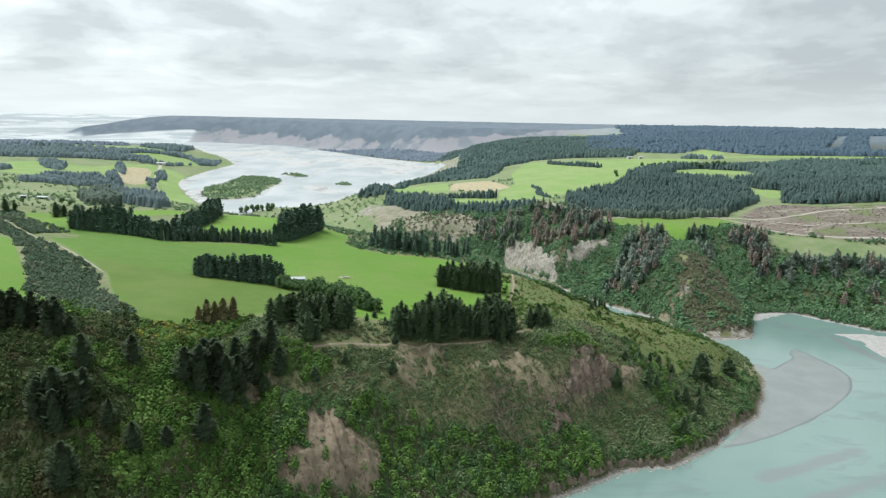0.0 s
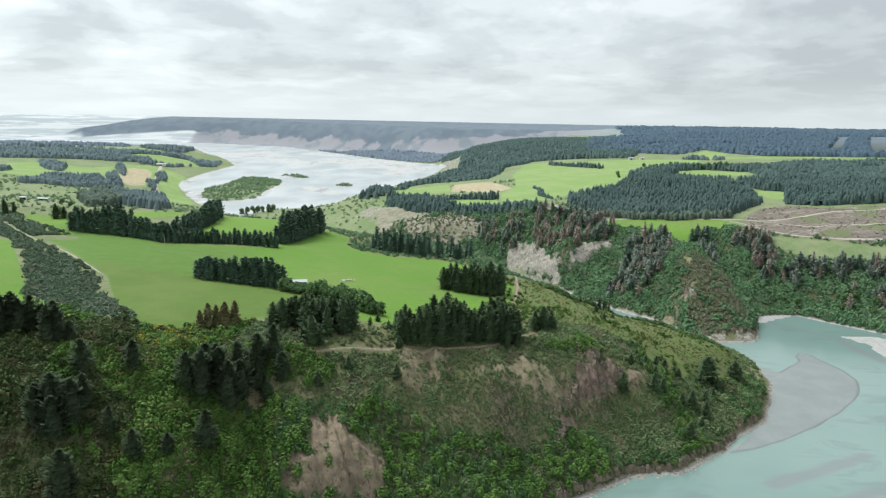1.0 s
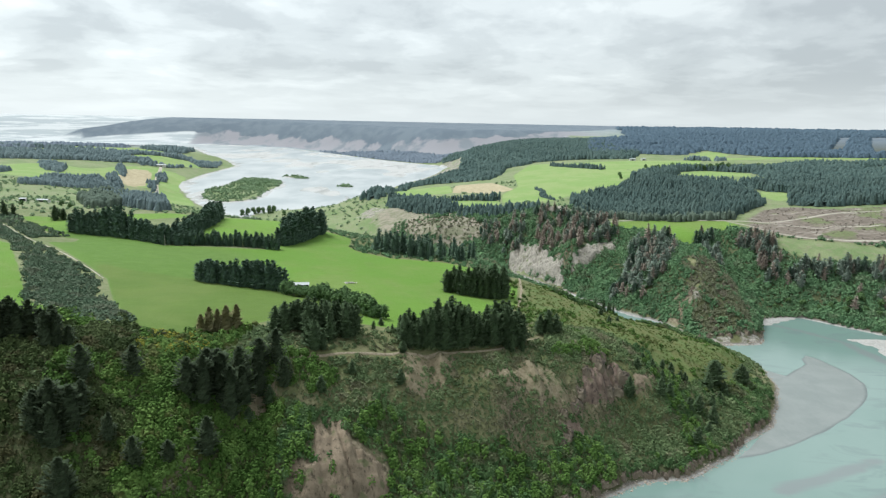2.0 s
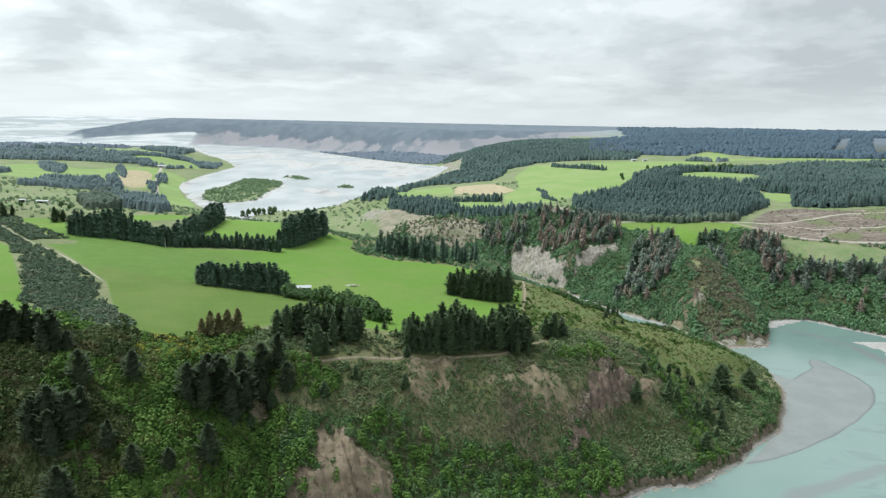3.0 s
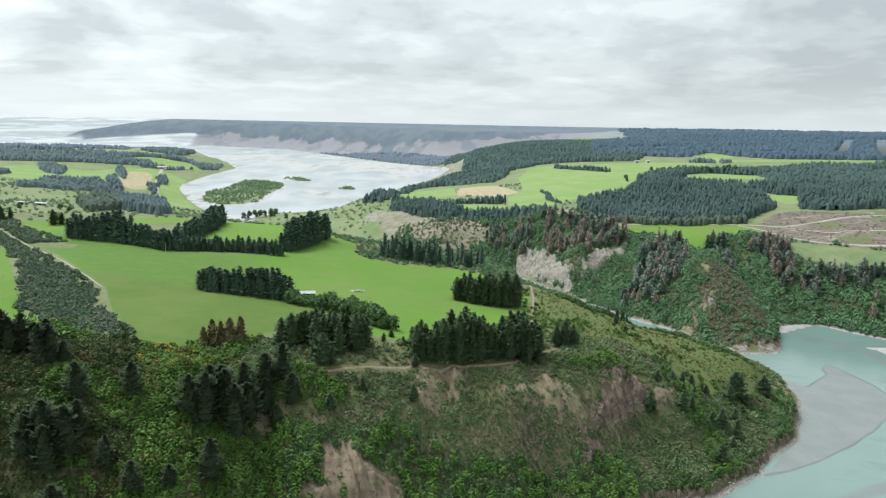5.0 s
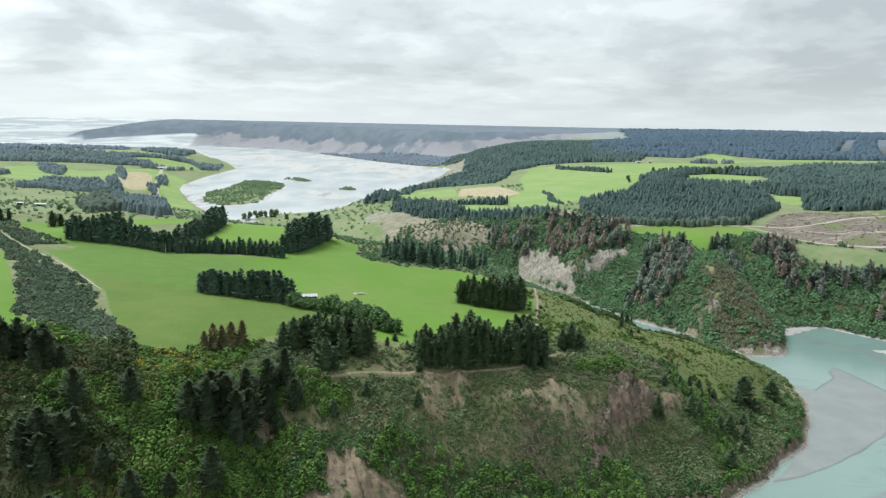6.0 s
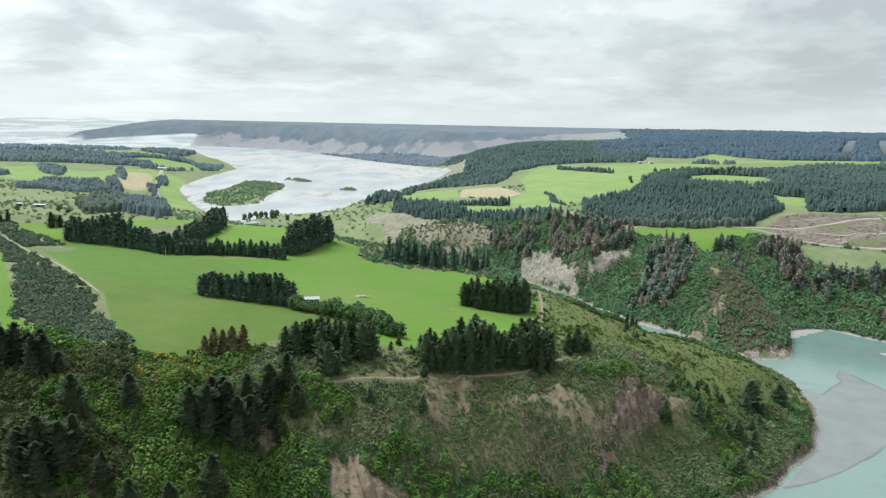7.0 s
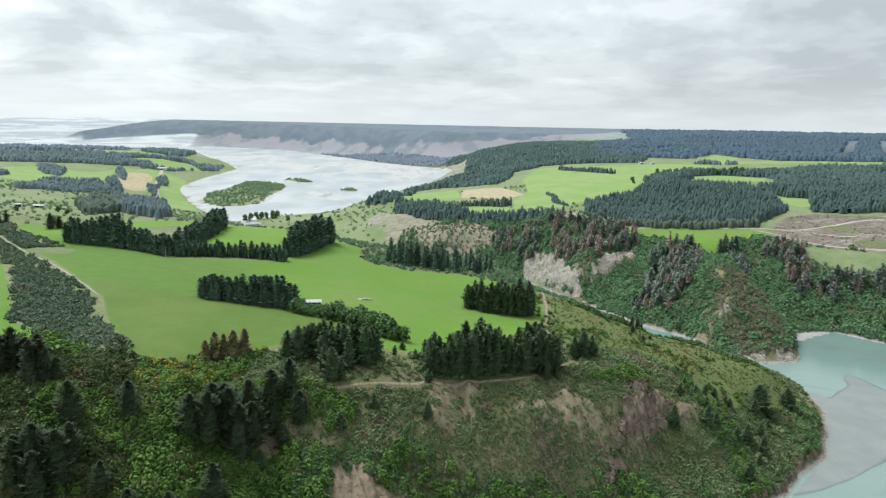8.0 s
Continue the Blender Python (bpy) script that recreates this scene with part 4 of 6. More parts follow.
def foliage(name, dark, mid, light, patch=0.0, by_object=False, rough=0.75, third=None):
    """Leaves that vary from clump to clump, from plant to plant and over the slope."""
    m = Mat(name, rough)
    m.b.inputs["Specular IOR Level"].default_value = 0.08
    r = m.island_random()
    if patch:
        r = m.math("ADD", m.math("MULTIPLY", m.attr("plant"), 0.68), m.math("MULTIPLY", r, 0.32))
    col = m.mix(m.step(r, 0.0, 0.75), dark, mid)
    col = m.mix(m.step(r, 0.72, 1.0), col, light)
    if by_object:
        o = m.object_random()
        col = m.mix(m.math("MULTIPLY", o, 0.45), col, m.mix(0.5, dark, mid))
    speck = m.noise(1.7, 4, 0.7)
    col = m.mix(m.math("MULTIPLY", m.step(speck, 0.46, 0.36), 0.6), col, dark)
    col = m.mix(m.math("MULTIPLY", m.step(speck, 0.55, 0.68), 0.45), col, light)
    if patch:
        col = m.mix(m.math("MULTIPLY", m.step(m.noise(0.10, 3), 0.45, 0.62), patch), col, light)
        col = m.mix(m.math("MULTIPLY", m.step(m.noise(0.045, 3), 0.47, 0.62), patch), col, dark)
        if third:
            col = m.mix(m.math("MULTIPLY", m.step(m.noise(0.07, 4, 0.6, (1, 1, 1.3)), 0.53, 0.62), 0.7), col, third)
    m.colour(col)
    m.bump(m.noise(2.2, 3, 0.7), 0.25, 0.8)
    return m.m


def bark(name, a, b):
    m = Mat(name, 0.95)
    m.colour(m.mix(m.step(m.noise(1.5, 4, 0.6, (3, 3, 0.4)), 0.35, 0.65), a, b))
    m.bump(m.noise(3.0, 4, 0.6, (3, 3, 0.4)), 0.08)
    return m.m


PINE_LEAF = foliage("pine_needles", (0.050, 0.077, 0.040), (0.078, 0.117, 0.057), (0.104, 0.148, 0.074), by_object=True)
BELT_LEAF = foliage("shelterbelt_needles", (0.064, 0.104, 0.076), (0.092, 0.144, 0.099), (0.124, 0.180, 0.122), by_object=True)
# needles of the slope pines, darkened to carry the slope's shade
SHADED_PINE_LEAF = foliage("shaded_pine_needles", (0.040, 0.056, 0.034), (0.063, 0.086, 0.047), (0.088, 0.118, 0.062), by_object=True)
RUST_LEAF = foliage("rusty_cypress_foliage", (0.170, 0.165, 0.085), (0.230, 0.212, 0.108), (0.262, 0.250, 0.135), by_object=True)
ROUND_LEAF = foliage("broadleaf_foliage", (0.062, 0.108, 0.046), (0.100, 0.168, 0.064), (0.155, 0.240, 0.092), by_object=True)
DYING_LEAF = foliage("dying_conifer_foliage", (0.230, 0.194, 0.162), (0.310, 0.252, 0.208), (0.270, 0.245, 0.200), by_object=True)
GREYING_LEAF = foliage("greying_conifer_foliage", (0.140, 0.188, 0.150), (0.195, 0.238, 0.194), (0.240, 0.245, 0.200), by_object=True)
BARK = bark("pine_bark", (0.07, 0.05, 0.04), (0.16, 0.12, 0.095))
GREY_BARK = bark("grey_bark", (0.14, 0.12, 0.105), (0.27, 0.245, 0.22))

DEAD_WOOD = bark("silver_dead_wood", (0.34, 0.32, 0.28), (0.50, 0.48, 0.43))


def trunk_mesh(name, tall, thick, rng, material):
    """A tapered, slightly bent trunk with its main limbs."""
    rings, sides, v, f = 6, 7, [], []
    bend = rng.normal(0, 0.012 * tall, (rings, 2)).cumsum(0) * 0.5
    for k in range(rings):
        h = k / (rings - 1)
        r = thick * (1.25 - 0.35 * min(1, h * 6)) * (1 - 0.92 * h)
        for s in range(sides):
            a = 6.283 * s / sides
            v.append((bend[k, 0] * h + r * math.cos(a), bend[k, 1] * h + r * math.sin(a), -1.5 + h * (tall + 1.0)))
    for k in range(rings - 1):
        f += [(k * sides + s, k * sides + (s + 1) % sides, (k + 1) * sides + (s + 1) % sides, (k + 1) * sides + s) for s in range(sides)]
    for k in range(7):
        h, a, reach = rng.uniform(0.2, 0.85), rng.uniform(0, 6.283), tall * rng.uniform(0.09, 0.16)
        reach, z, at = reach * (1.1 - h), h * tall, len(v)
        for far, r in ((0.0, thick * 0.28), (1.0, thick * 0.06)):
            for s in range(3):
                v.append((far * reach * math.cos(a) + r * math.cos(2.094 * s), far * reach * math.sin(a) + r * math.sin(2.094 * s), z + far * reach * 0.3 + r * (s == 1)))
        f += [(at + s, at + (s + 1) % 3, at + 3 + (s + 1) % 3, at + 3 + s) for s in range(3)]
    me = sheet_mesh(name, v, f)
    me.materials.append(material)
    return me


def conifer_crown(rng, tall, wide, low, taper, branches, tuft, ragged=0.25, lift=0.25, core=0.5):
    """Needle-covered branches in loose tiers round the stem, over a dark inner body, with a leading shoot."""
    roots, dirs, length, width = [], [], [], []
    lobes = rng.uniform(0.78, 1.22, 8)
    for k in range(branches):
        h = low + (1 - low) * ((k + rng.uniform(0, 1)) / branches) ** 0.92
        a = k * 2.4 + rng.normal(0, 0.5)
        q = (h - low) / (1 - low)
        radius = wide * max(0.07, 1 - q ** taper) * (0.75 + 0.25 * min(1, q * 6)) * rng.uniform(1 - ragged, 1 + ragged) * lobes[int(a / 0.7854) % 8]
        rise = lift * (0.3 + 1.1 * q) + rng.normal(0, 0.08)
        for turn, reach in ((0.0, 1.0), (0.45, 0.82), (-0.45, 0.8)):
            b = a + turn * rng.uniform(0.7, 1.3)
            inner = radius * rng.uniform(0.42, 0.72)
            roots.append((inner * math.cos(b), inner * math.sin(b), h * tall + inner * rise))
            dirs.append((math.cos(b), math.sin(b), rise))
            length.append(max(radius * reach - inner, 0.0) * 1.05 + 0.42 * tuft)
            width.append(tuft * rng.uniform(0.4, 0.7) * (0.6 + 0.4 * radius / wide))
    for k in range(5):
        roots.append((0, 0, tall * (0.93 + 0.01 * k)))
        dirs.append((0.25 * math.cos(2.5 * k), 0.25 * math.sin(2.5 * k), 1.0))
        length.append(tall * 0.055)
        width.append(tuft * 0.22)
    rings, sides, v, f = 9, 7, [], []
    for k in range(rings):
        q = k / (rings - 1)
        girth = core * wide * max(0.03, 1 - q ** taper) * (0.75 + 0.25 * min(1, q * 5))
        for m in range(sides):
            a = 6.2832 * m / sides + 0.45 * k
            r = girth * lobes[int(a / 0.7854) % 8] * rng.uniform(0.82, 1.12)
            v.append((r * math.cos(a), r * math.sin(a), tall * (low + (0.97 - low) * q) + rng.normal(0, 0.02 * tall) * (0 < k < rings - 1)))
    for k in range(rings - 1):
        for m in range(sides):
            a, b, c, d = k * sides + m, k * sides + (m + 1) % sides, (k + 1) * sides + (m + 1) % sides, (k + 1) * sides + m
            f += [(a, b, c), (a, c, d)]
    return joined((np.array(v), np.array(f)), fronds(roots, dirs, length, width, rng, 0.1))


def round_crown(rng, tall, wide, low, n, tuft):
    """Leaf clumps over several rounded boughs."""
    boughs = [(0, 0, tall * (low + 0.62 * (1 - low)), wide * 0.62)]
    for k in range(7):
        a, h = 0.9 * k + rng.normal(0, 0.3), rng.uniform(0.10, 0.70)
        boughs.append((wide * 0.5 * math.cos(a), wide * 0.5 * math.sin(a), tall * (low + (1 - low) * h), wide * rng.uniform(0.42, 0.6)))
    c, d, r = [], [], []
    for k in range(n):
        bx, by, bz, br = boughs[k % len(boughs)]
        z, a = rng.uniform(-0.5, 1.0), rng.uniform(0, 6.283)
        w = math.sqrt(max(0.0, 1 - z * z))
        d.append((w * math.cos(a), w * math.sin(a), z))
        c.append((bx + br * d[-1][0], by + br * d[-1][1], bz + br * z * 1.15))
        r.append(tuft * rng.uniform(0.7, 1.2))
    return joined(lumps([q[:3] for q in boughs], [(q[3] * 0.85, q[3] * 0.85, q[3]) for q in boughs], rng, 0.2), caps(c, d, r, rng, 3))


# each kind of tree: mesh name, builder of crown, trunk, label
TREE_KINDS = {}


def tree_kind(key, name, label, category, crown_name, leaf, wood, height_m, thick, variants, make):
    TREE_KINDS[key] = []
    for k in range(variants):
        rng = np.random.RandomState(len(TREE_KINDS) * 31 + k)
        crown = sheet_mesh(crown_name, *make(rng), False)
        crown.materials.append(leaf)
        trunk = trunk_mesh("trunk", height_m * 0.9, thick, rng, wood)
        TREE_KINDS[key].append((name, label, category, crown_name, crown, trunk, height_m))


tree_kind("pine", "pine_tree", "dark green radiata pine with a ragged conical crown", "tree", "crown", PINE_LEAF, BARK, 18, 0.38, 6,
          lambda g: conifer_crown(g, 18, g.uniform(3.4, 4.3), 0.03, g.uniform(1.9, 3.0), 108, 1.35, 0.4, 0.5, 0.70))
tree_kind("slope_pine", "slope_pine", "pine standing above the scrub slope, needle colour darkened for shade", "tree", "crown", SHADED_PINE_LEAF, BARK, 18, 0.36, 5,
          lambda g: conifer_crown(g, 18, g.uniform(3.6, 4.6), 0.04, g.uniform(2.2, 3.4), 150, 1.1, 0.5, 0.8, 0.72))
tree_kind("belt", "shelterbelt_pine", "dense dark pine in a farm shelterbelt row", "tree", "crown", BELT_LEAF, BARK, 18, 0.4, 6,
          lambda g: conifer_crown(g, 18, g.uniform(3.6, 4.3), 0.01, g.uniform(1.5, 2.6), 54, 1.9, 0.34, 0.8, 0.74))
tree_kind("spire", "young_pine", "small pointed young pine on the scrub slope", "tree", "crown", PINE_LEAF, BARK, 10, 0.2, 4,
          lambda g: conifer_crown(g, 10, 2.1, 0.02, 1.9, 64, 0.95, 0.3, 0.5, 0.72))
tree_kind("cypress", "cypress_tree", "rusty green upright cypress at the paddock corner", "tree", "crown", RUST_LEAF, BARK, 12, 0.28, 3,
          lambda g: conifer_crown(g, 12, 2.7, 0.01, 1.7, 90, 0.9, 0.14, 1.2, 0.86))
tree_kind("round", "broadleaf_tree", "rounded mid-green broadleaf tree in the farm hedgerow", "tree", "crown", ROUND_LEAF, GREY_BARK, 12, 0.3, 4,
          lambda g: round_crown(g, 12, 3.8, 0.05, 150, 0.95))
tree_kind("dying", "dying_conifer", "thin reddish-brown dying conifer on the gorge side", "tree", "crown", DYING_LEAF, GREY_BARK, 17, 0.3, 4,
          lambda g: conifer_crown(g, 17, 2.6, 0.05, 1.6, 28, 2.0, 0.35, 0.55, 0.55))
tree_kind("greying", "greying_conifer", "sparse grey-green conifer on the gorge side", "tree", "crown", GREYING_LEAF, GREY_BARK, 18, 0.3, 4,
          lambda g: conifer_crown(g, 18, 3.1, 0.04, 1.9, 30, 2.2, 0.3, 0.6, 0.6))
tree_kind("gorge_pine", "gorge_pine", "dark green conifer on the far gorge side", "tree", "crown", BELT_LEAF, BARK, 18, 0.35, 4,
          lambda g: conifer_crown(g, 18, 3.5, 0.03, 2.1, 32, 2.2, 0.3, 0.65, 0.62))

FIRST_OF = {}
tree_rng = np.random.RandomState(77)


def plant(key, x, y, tall, group, sink=0.4, spread_out=1.0):
    """One tree of a kind, standing on the ground."""
    k = tree_rng.randint(len(TREE_KINDS[key]))
    name, label, category, crown_name, crown, trunk, full = TREE_KINDS[key][k]
    s = tall / full
    w = s ** 0.75 * spread_out * tree_rng.uniform(0.9, 1.12)
    m = Matrix.LocRotScale((x, y, float(ground_height(x, y)[0]) - sink), Euler((tree_rng.normal(0, 0.02), tree_rng.normal(0, 0.02), tree_rng.uniform(0, 6.283))), (w, w, s))
    if (key, k) not in FIRST_OF:
        top = new(name)
        top.empty_display_size = 0.5
        for part_name, me in (("trunk", trunk), (crown_name, crown)):
            ob = new(part_name, me)
            ob.parent = top
        tagged(top, label, category, group)
        top.matrix_basis = m
        FIRST_OF[key, k] = top
        return top
    first = FIRST_OF[key, k]
    held, first.scale = first.scale.copy(), (1, 1, 1)
    made = copy_thing(first, m)
    first.scale = held
    return tagged(made, group=group)


def plant_row(key, line, spacing, group, rows=1, apart=4.0, jitter=1.2, rough=0.22):
    """Trees along a plan line whose points carry the height of the trees there."""
    ends, total = [], 0.0
    for a, b in zip(line, line[1:]):
        ends.append((total, total + math.dist(a[:2], b[:2]), a, b))
        total = ends[-1][1]
    for r in range(rows):
        at = tree_rng.uniform(0, spacing * 0.6)
        while at < total:
            lo, hi, a, b = next(e for e in ends if e[1] >= at)
            k = (at - lo) / max(hi - lo, 1e-6)
            dx, dy = (b[0] - a[0]) / (hi - lo), (b[1] - a[1]) / (hi - lo)
            off = r * apart + tree_rng.normal(0, jitter * 0.5)
            tall = (a[2] + (b[2] - a[2]) * k) * tree_rng.uniform(1 - rough, 1 + rough)
            plant(key, a[0] + (b[0] - a[0]) * k - dy * off, a[1] + (b[1] - a[1]) * k + dx * off + tree_rng.normal(0, jitter * 0.3), tall, group)
            at += spacing * tree_rng.uniform(0.75, 1.3)


# stands, with x, y and tree height
FRONT_STAND = [(-22, 351, 14), (-14, 355, 17), (-3, 359, 21), (6, 365, 20), (15, 369, 16), (25, 375, 18), (33, 378, 20), (41, 387, 18)]
plant_row("pine", FRONT_STAND, 3.6, "pine stand on the cliff edge", 3, 4.5)
for x, y, h in ((34, 372, 10), (40, 377, 10), (31, 374, 8)):
    plant("spire", x, y, h, "pine stand on the cliff edge")
for x, y, h in ((53, 402, 12), (58, 403, 15), (63, 407, 12)):
    plant("pine", x, y, h, "pines beside the heath", spread_out=1.15)
for x, y, h in ((-87, 343, 14), (-83, 345, 15), (-81, 341, 17), (-76, 345, 17), (-72, 348, 18), (-65, 327, 15), (-69, 331, 13), (-59, 338, 16), (-53, 346, 19), (-57, 350, 18), (-66, 353, 16), (-51, 351, 17), (-62, 346, 18), (-78, 352, 15), (-70, 340, 17), (-61, 329, 10)):
    plant("pine", x, y, h, "pine stand below the shed paddock")
    if y > 338:
        plant("pine", x + 2.6, y + 3.2, h * 0.95, "pine stand below the shed paddock")
for x, y, h in ((-122, 337, 9), (-119, 340, 12), (-115, 342, 11), (-111, 342, 12.5), (-107, 345, 12)):
    plant("cypress", x, y, h * 1.2, "cypresses at the paddock corner", spread_out=1.35)
plant_row("belt", [(-166, 456, 11), (-151, 449, 15), (-134, 443, 15), (-118, 439, 16), (-106, 435, 15)], 3.7, "middle shelterbelt", 2, 5)
plant_row("round", [(-104, 430, 9), (-95, 426, 6.5), (-88, 423, 7), (-79, 420, 13), (-68, 415, 11), (-57, 407, 13), (-46, 398, 12), (-40, 392, 8)], 4.6, "hedgerow by the shed", 2, 5)
plant_row("pine", [(-3, 495, 16), (7, 488, 17), (19, 483, 18), (31, 481, 20), (42, 492, 20)], 4.4, "pine clump on the open paddock", 3, 5)
plant_row("belt", [(-338, 622, 17), (-323, 619, 18), (-303, 611, 20), (-289, 607, 23), (-267, 591, 15), (-247, 579, 15), (-231, 567, 14)], 4.0, "western shelterbelt", 2, 6)
plant_row("belt", [(-229, 569, 14), (-227, 600, 14), (-230, 642, 15), (-234, 693, 17), (-244, 752, 17)], 4.8, "back shelterbelt", 2, 6)
plant_row("belt", [(-223, 567, 10), (-209, 571, 11), (-191, 575, 11), (-173, 579, 11.5), (-154, 578, 11), (-141, 574, 12)], 3.9, "long shelterbelt", 2, 5)
plant_row("belt", [(-142, 600, 18), (-138, 618, 21), (-134, 651, 25), (-131, 690, 24), (-128, 722, 18)], 4.8, "eastern shelterbelt", 2, 6)
for _ in range(46):
    x, y = tree_rng.uniform(-66, 26), tree_rng.uniform(612, 668)
    plant("gorge_pine", x, y, tree_rng.uniform(13, 22), "grove beyond the paddock")
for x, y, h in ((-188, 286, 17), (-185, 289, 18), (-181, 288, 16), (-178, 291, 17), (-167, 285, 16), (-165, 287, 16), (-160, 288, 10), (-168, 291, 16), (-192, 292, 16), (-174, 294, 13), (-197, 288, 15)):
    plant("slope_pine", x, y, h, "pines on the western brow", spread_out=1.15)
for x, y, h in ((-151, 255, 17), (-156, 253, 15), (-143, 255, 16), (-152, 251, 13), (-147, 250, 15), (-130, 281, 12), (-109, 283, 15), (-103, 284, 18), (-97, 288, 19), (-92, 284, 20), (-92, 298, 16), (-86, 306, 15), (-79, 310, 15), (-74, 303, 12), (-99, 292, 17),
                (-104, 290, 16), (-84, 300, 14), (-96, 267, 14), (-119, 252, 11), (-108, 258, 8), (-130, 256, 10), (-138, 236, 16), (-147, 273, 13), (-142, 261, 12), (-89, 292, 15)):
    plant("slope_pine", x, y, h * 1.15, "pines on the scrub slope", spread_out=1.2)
for x, y, h in ((-85, 285, 7), (-79, 297, 9), (-24, 345, 6.5), (-24, 327, 8), (-38, 380, 4.5), (-41, 368, 5), (-31, 368, 5), (-46, 321, 7), (-58, 307, 8), (144, 421, 6), (147, 421, 6.5), (139, 424, 6), (132, 420, 6), (111, 401, 7), (122, 408, 7), (102, 382, 12), (122, 388, 12), (149, 400, 11),
                (156, 395, 12), (142, 396, 9), (139, 371, 11), (168, 417, 7), (112, 478, 6), (111, 500, 6), (123, 499, 4), (127, 404, 6), (118, 415, 5), (136, 412, 6), (160, 408, 8), (150, 385, 8), (128, 392, 9), (176, 430, 10), (163, 424, 11)):
    plant("spire", x, y, h, "scattered young pines", spread_out=1.4)
for x, y, h in ((171, 436, 17), (173, 440, 16), (195, 451, 14), (198, 454, 12)):
    plant("pine", x, y, h, "pines on the spur end", spread_out=1.55)
for x, y, h in ((196, 652, 6), (131, 560, 9), (134, 566, 8), (138, 572, 8), (126, 556, 10), (120, 560, 8)):
    plant("spire", x, y, h, "scattered young pines")
for x, y, h in ((-384, 685, 13), (-380, 688, 11), (-534, 876, 8), (-497, 900, 9), (-470, 870, 9), (286, 886, 11), (319, 1300, 16)):
    plant("round", x, y, h, "lone paddock trees")
for x, y, h in ((-379, 674, 15), (-374, 680, 12), (-433, 682, 14), (-428, 688, 13), (-438, 690, 15), (-445, 680, 12), (-452, 688, 14)):
    plant("pine", x, y, h, "dark pines beside the farm lane", spread_out=1.2)
for x, y, h in ((-384, 1310, 15), (-376, 1316, 17), (-366, 1322, 18), (-358, 1326, 17), (-350, 1328, 16), (-338, 1330, 20), (-330, 1330, 19), (-301, 1290, 12)):
    plant("round", x, y, h, "trees by the river bend", spread_out=0.95)
for x, y, h in ((362, 668, 9), (372, 664, 10), (381, 655, 9), (388, 662, 12), (396, 648, 10), (404, 640, 9), (412, 650, 13), (420, 634, 9), (428, 646, 12), (436, 628, 8), (444, 640, 12), (452, 622, 8), (462, 634, 11), (470, 616, 7), (480, 628, 11), (490, 612, 8), (502, 622, 10), (352, 678, 10), (340, 684, 9), (326, 680, 8), (400, 664, 13), (434, 660, 13), (466, 650, 12)):
    plant("round", x, y, h, "willows on the river bank")
# stands on the far gorge side: plan outline, trees, share of dying, of greying (the rest green), height
GORGE_STANDS = [
    ([(40, 925), (62, 955), (117, 940), (105, 886), (87, 874), (59, 884)], 46, 0.35, 0.55, 13),
    ([(117, 940), (183, 895), (151, 859), (116, 887)], 40, 0.35, 0.4, 13),
    ([(116, 887), (151, 859), (160, 820), (154, 798), (120, 833), (107, 855)], 46, 0.9, 0.1, 13),
    ([(153, 887), (183, 891), (208, 866), (205, 819), (172, 810), (154, 815)], 54, 0.55, 0.35, 15),
    ([(213, 806), (235, 804), (264, 788), (246, 745), (200, 745), (187, 722)], 44, 0.25, 0.5, 15),
    ([(246, 745), (229, 704), (202, 668), (186, 675), (169, 695), (167, 713), (187, 722), (200, 745)], 80, 0.25, 0.6, 14),
    ([(278, 794), (301, 806), (302, 769), (282, 705), (268, 700)], 30, 0.15, 0.6, 14),
    ([(325, 799), (347, 792), (361, 772), (352, 731), (329, 726), (333, 752)], 60, 0.5, 0.45, 14),
    ([(324, 723), (352, 722), (390, 714), (426, 700), (560, 700), (560, 672), (420, 679), (388, 693), (357, 695), (331, 710)], 105, 0.3, 0.6, 15),
    ([(399, 675), (440, 668), (520, 640), (500, 615), (396, 640), (383, 651)], 30, 0.6, 0.3, 13),
]
for area, count, dying, greying, tall in GORGE_STANDS:
    xs, ys, done = [q[0] for q in area], [q[1] for q in area], 0
    while done < count:
        x, y = tree_rng.uniform(min(xs), max(xs)), tree_rng.uniform(min(ys), max(ys))
        if edge_distance(np.array([x]), np.array([y]), area)[0] > 0:
            r = tree_rng.rand()
            kind = "dying" if r < dying else "greying" if r < dying + greying else "gorge_pine"
            plant(kind, x, y, tall * tree_rng.uniform(0.7, 1.25), "green conifers above the gorge" if kind == "gorge_pine" else "dying conifers above the gorge", spread_out=1.5)
            done += 1
plant_row("round", [(425, 1525, 13), (465, 1545, 15), (503, 1519, 16), (538, 1490, 22), (610, 1510, 17), (700, 1540, 16)], 13, "paddock trees on the far terrace", 1, 4, 3.0, 0.3)

for x, y, h in ((-229, 562, 10.0), (88, 397, 3.6)):
    dead = tagged(new("dead_tree", trunk_mesh("dead_tree", h, 0.35, tree_rng, DEAD_WOOD)), "bare silver-grey dead tree trunk" + (" in the shelterbelt gap" if h > 5 else " on the heath's edge"), "tree")
    dead.matrix_basis = pose(x, y, float(ground_height(x, y)[0]))

# ---- scrub, bushes and far woods, past counting ----


def scatter(rng, box, step, keep):
    """Points on a shaken grid over a plan box, where keep(x, y) exceeds a random number."""
    X, Y = np.meshgrid(np.arange(box[0], box[2], step), np.arange(box[1], box[3], step))
    x, y = X.ravel() + rng.uniform(-0.5, 0.5, X.size) * step, Y.ravel() + rng.uniform(-0.5, 0.5, X.size) * step
    chosen = rng.rand(x.size) < keep(x, y)
    return x[chosen], y[chosen]


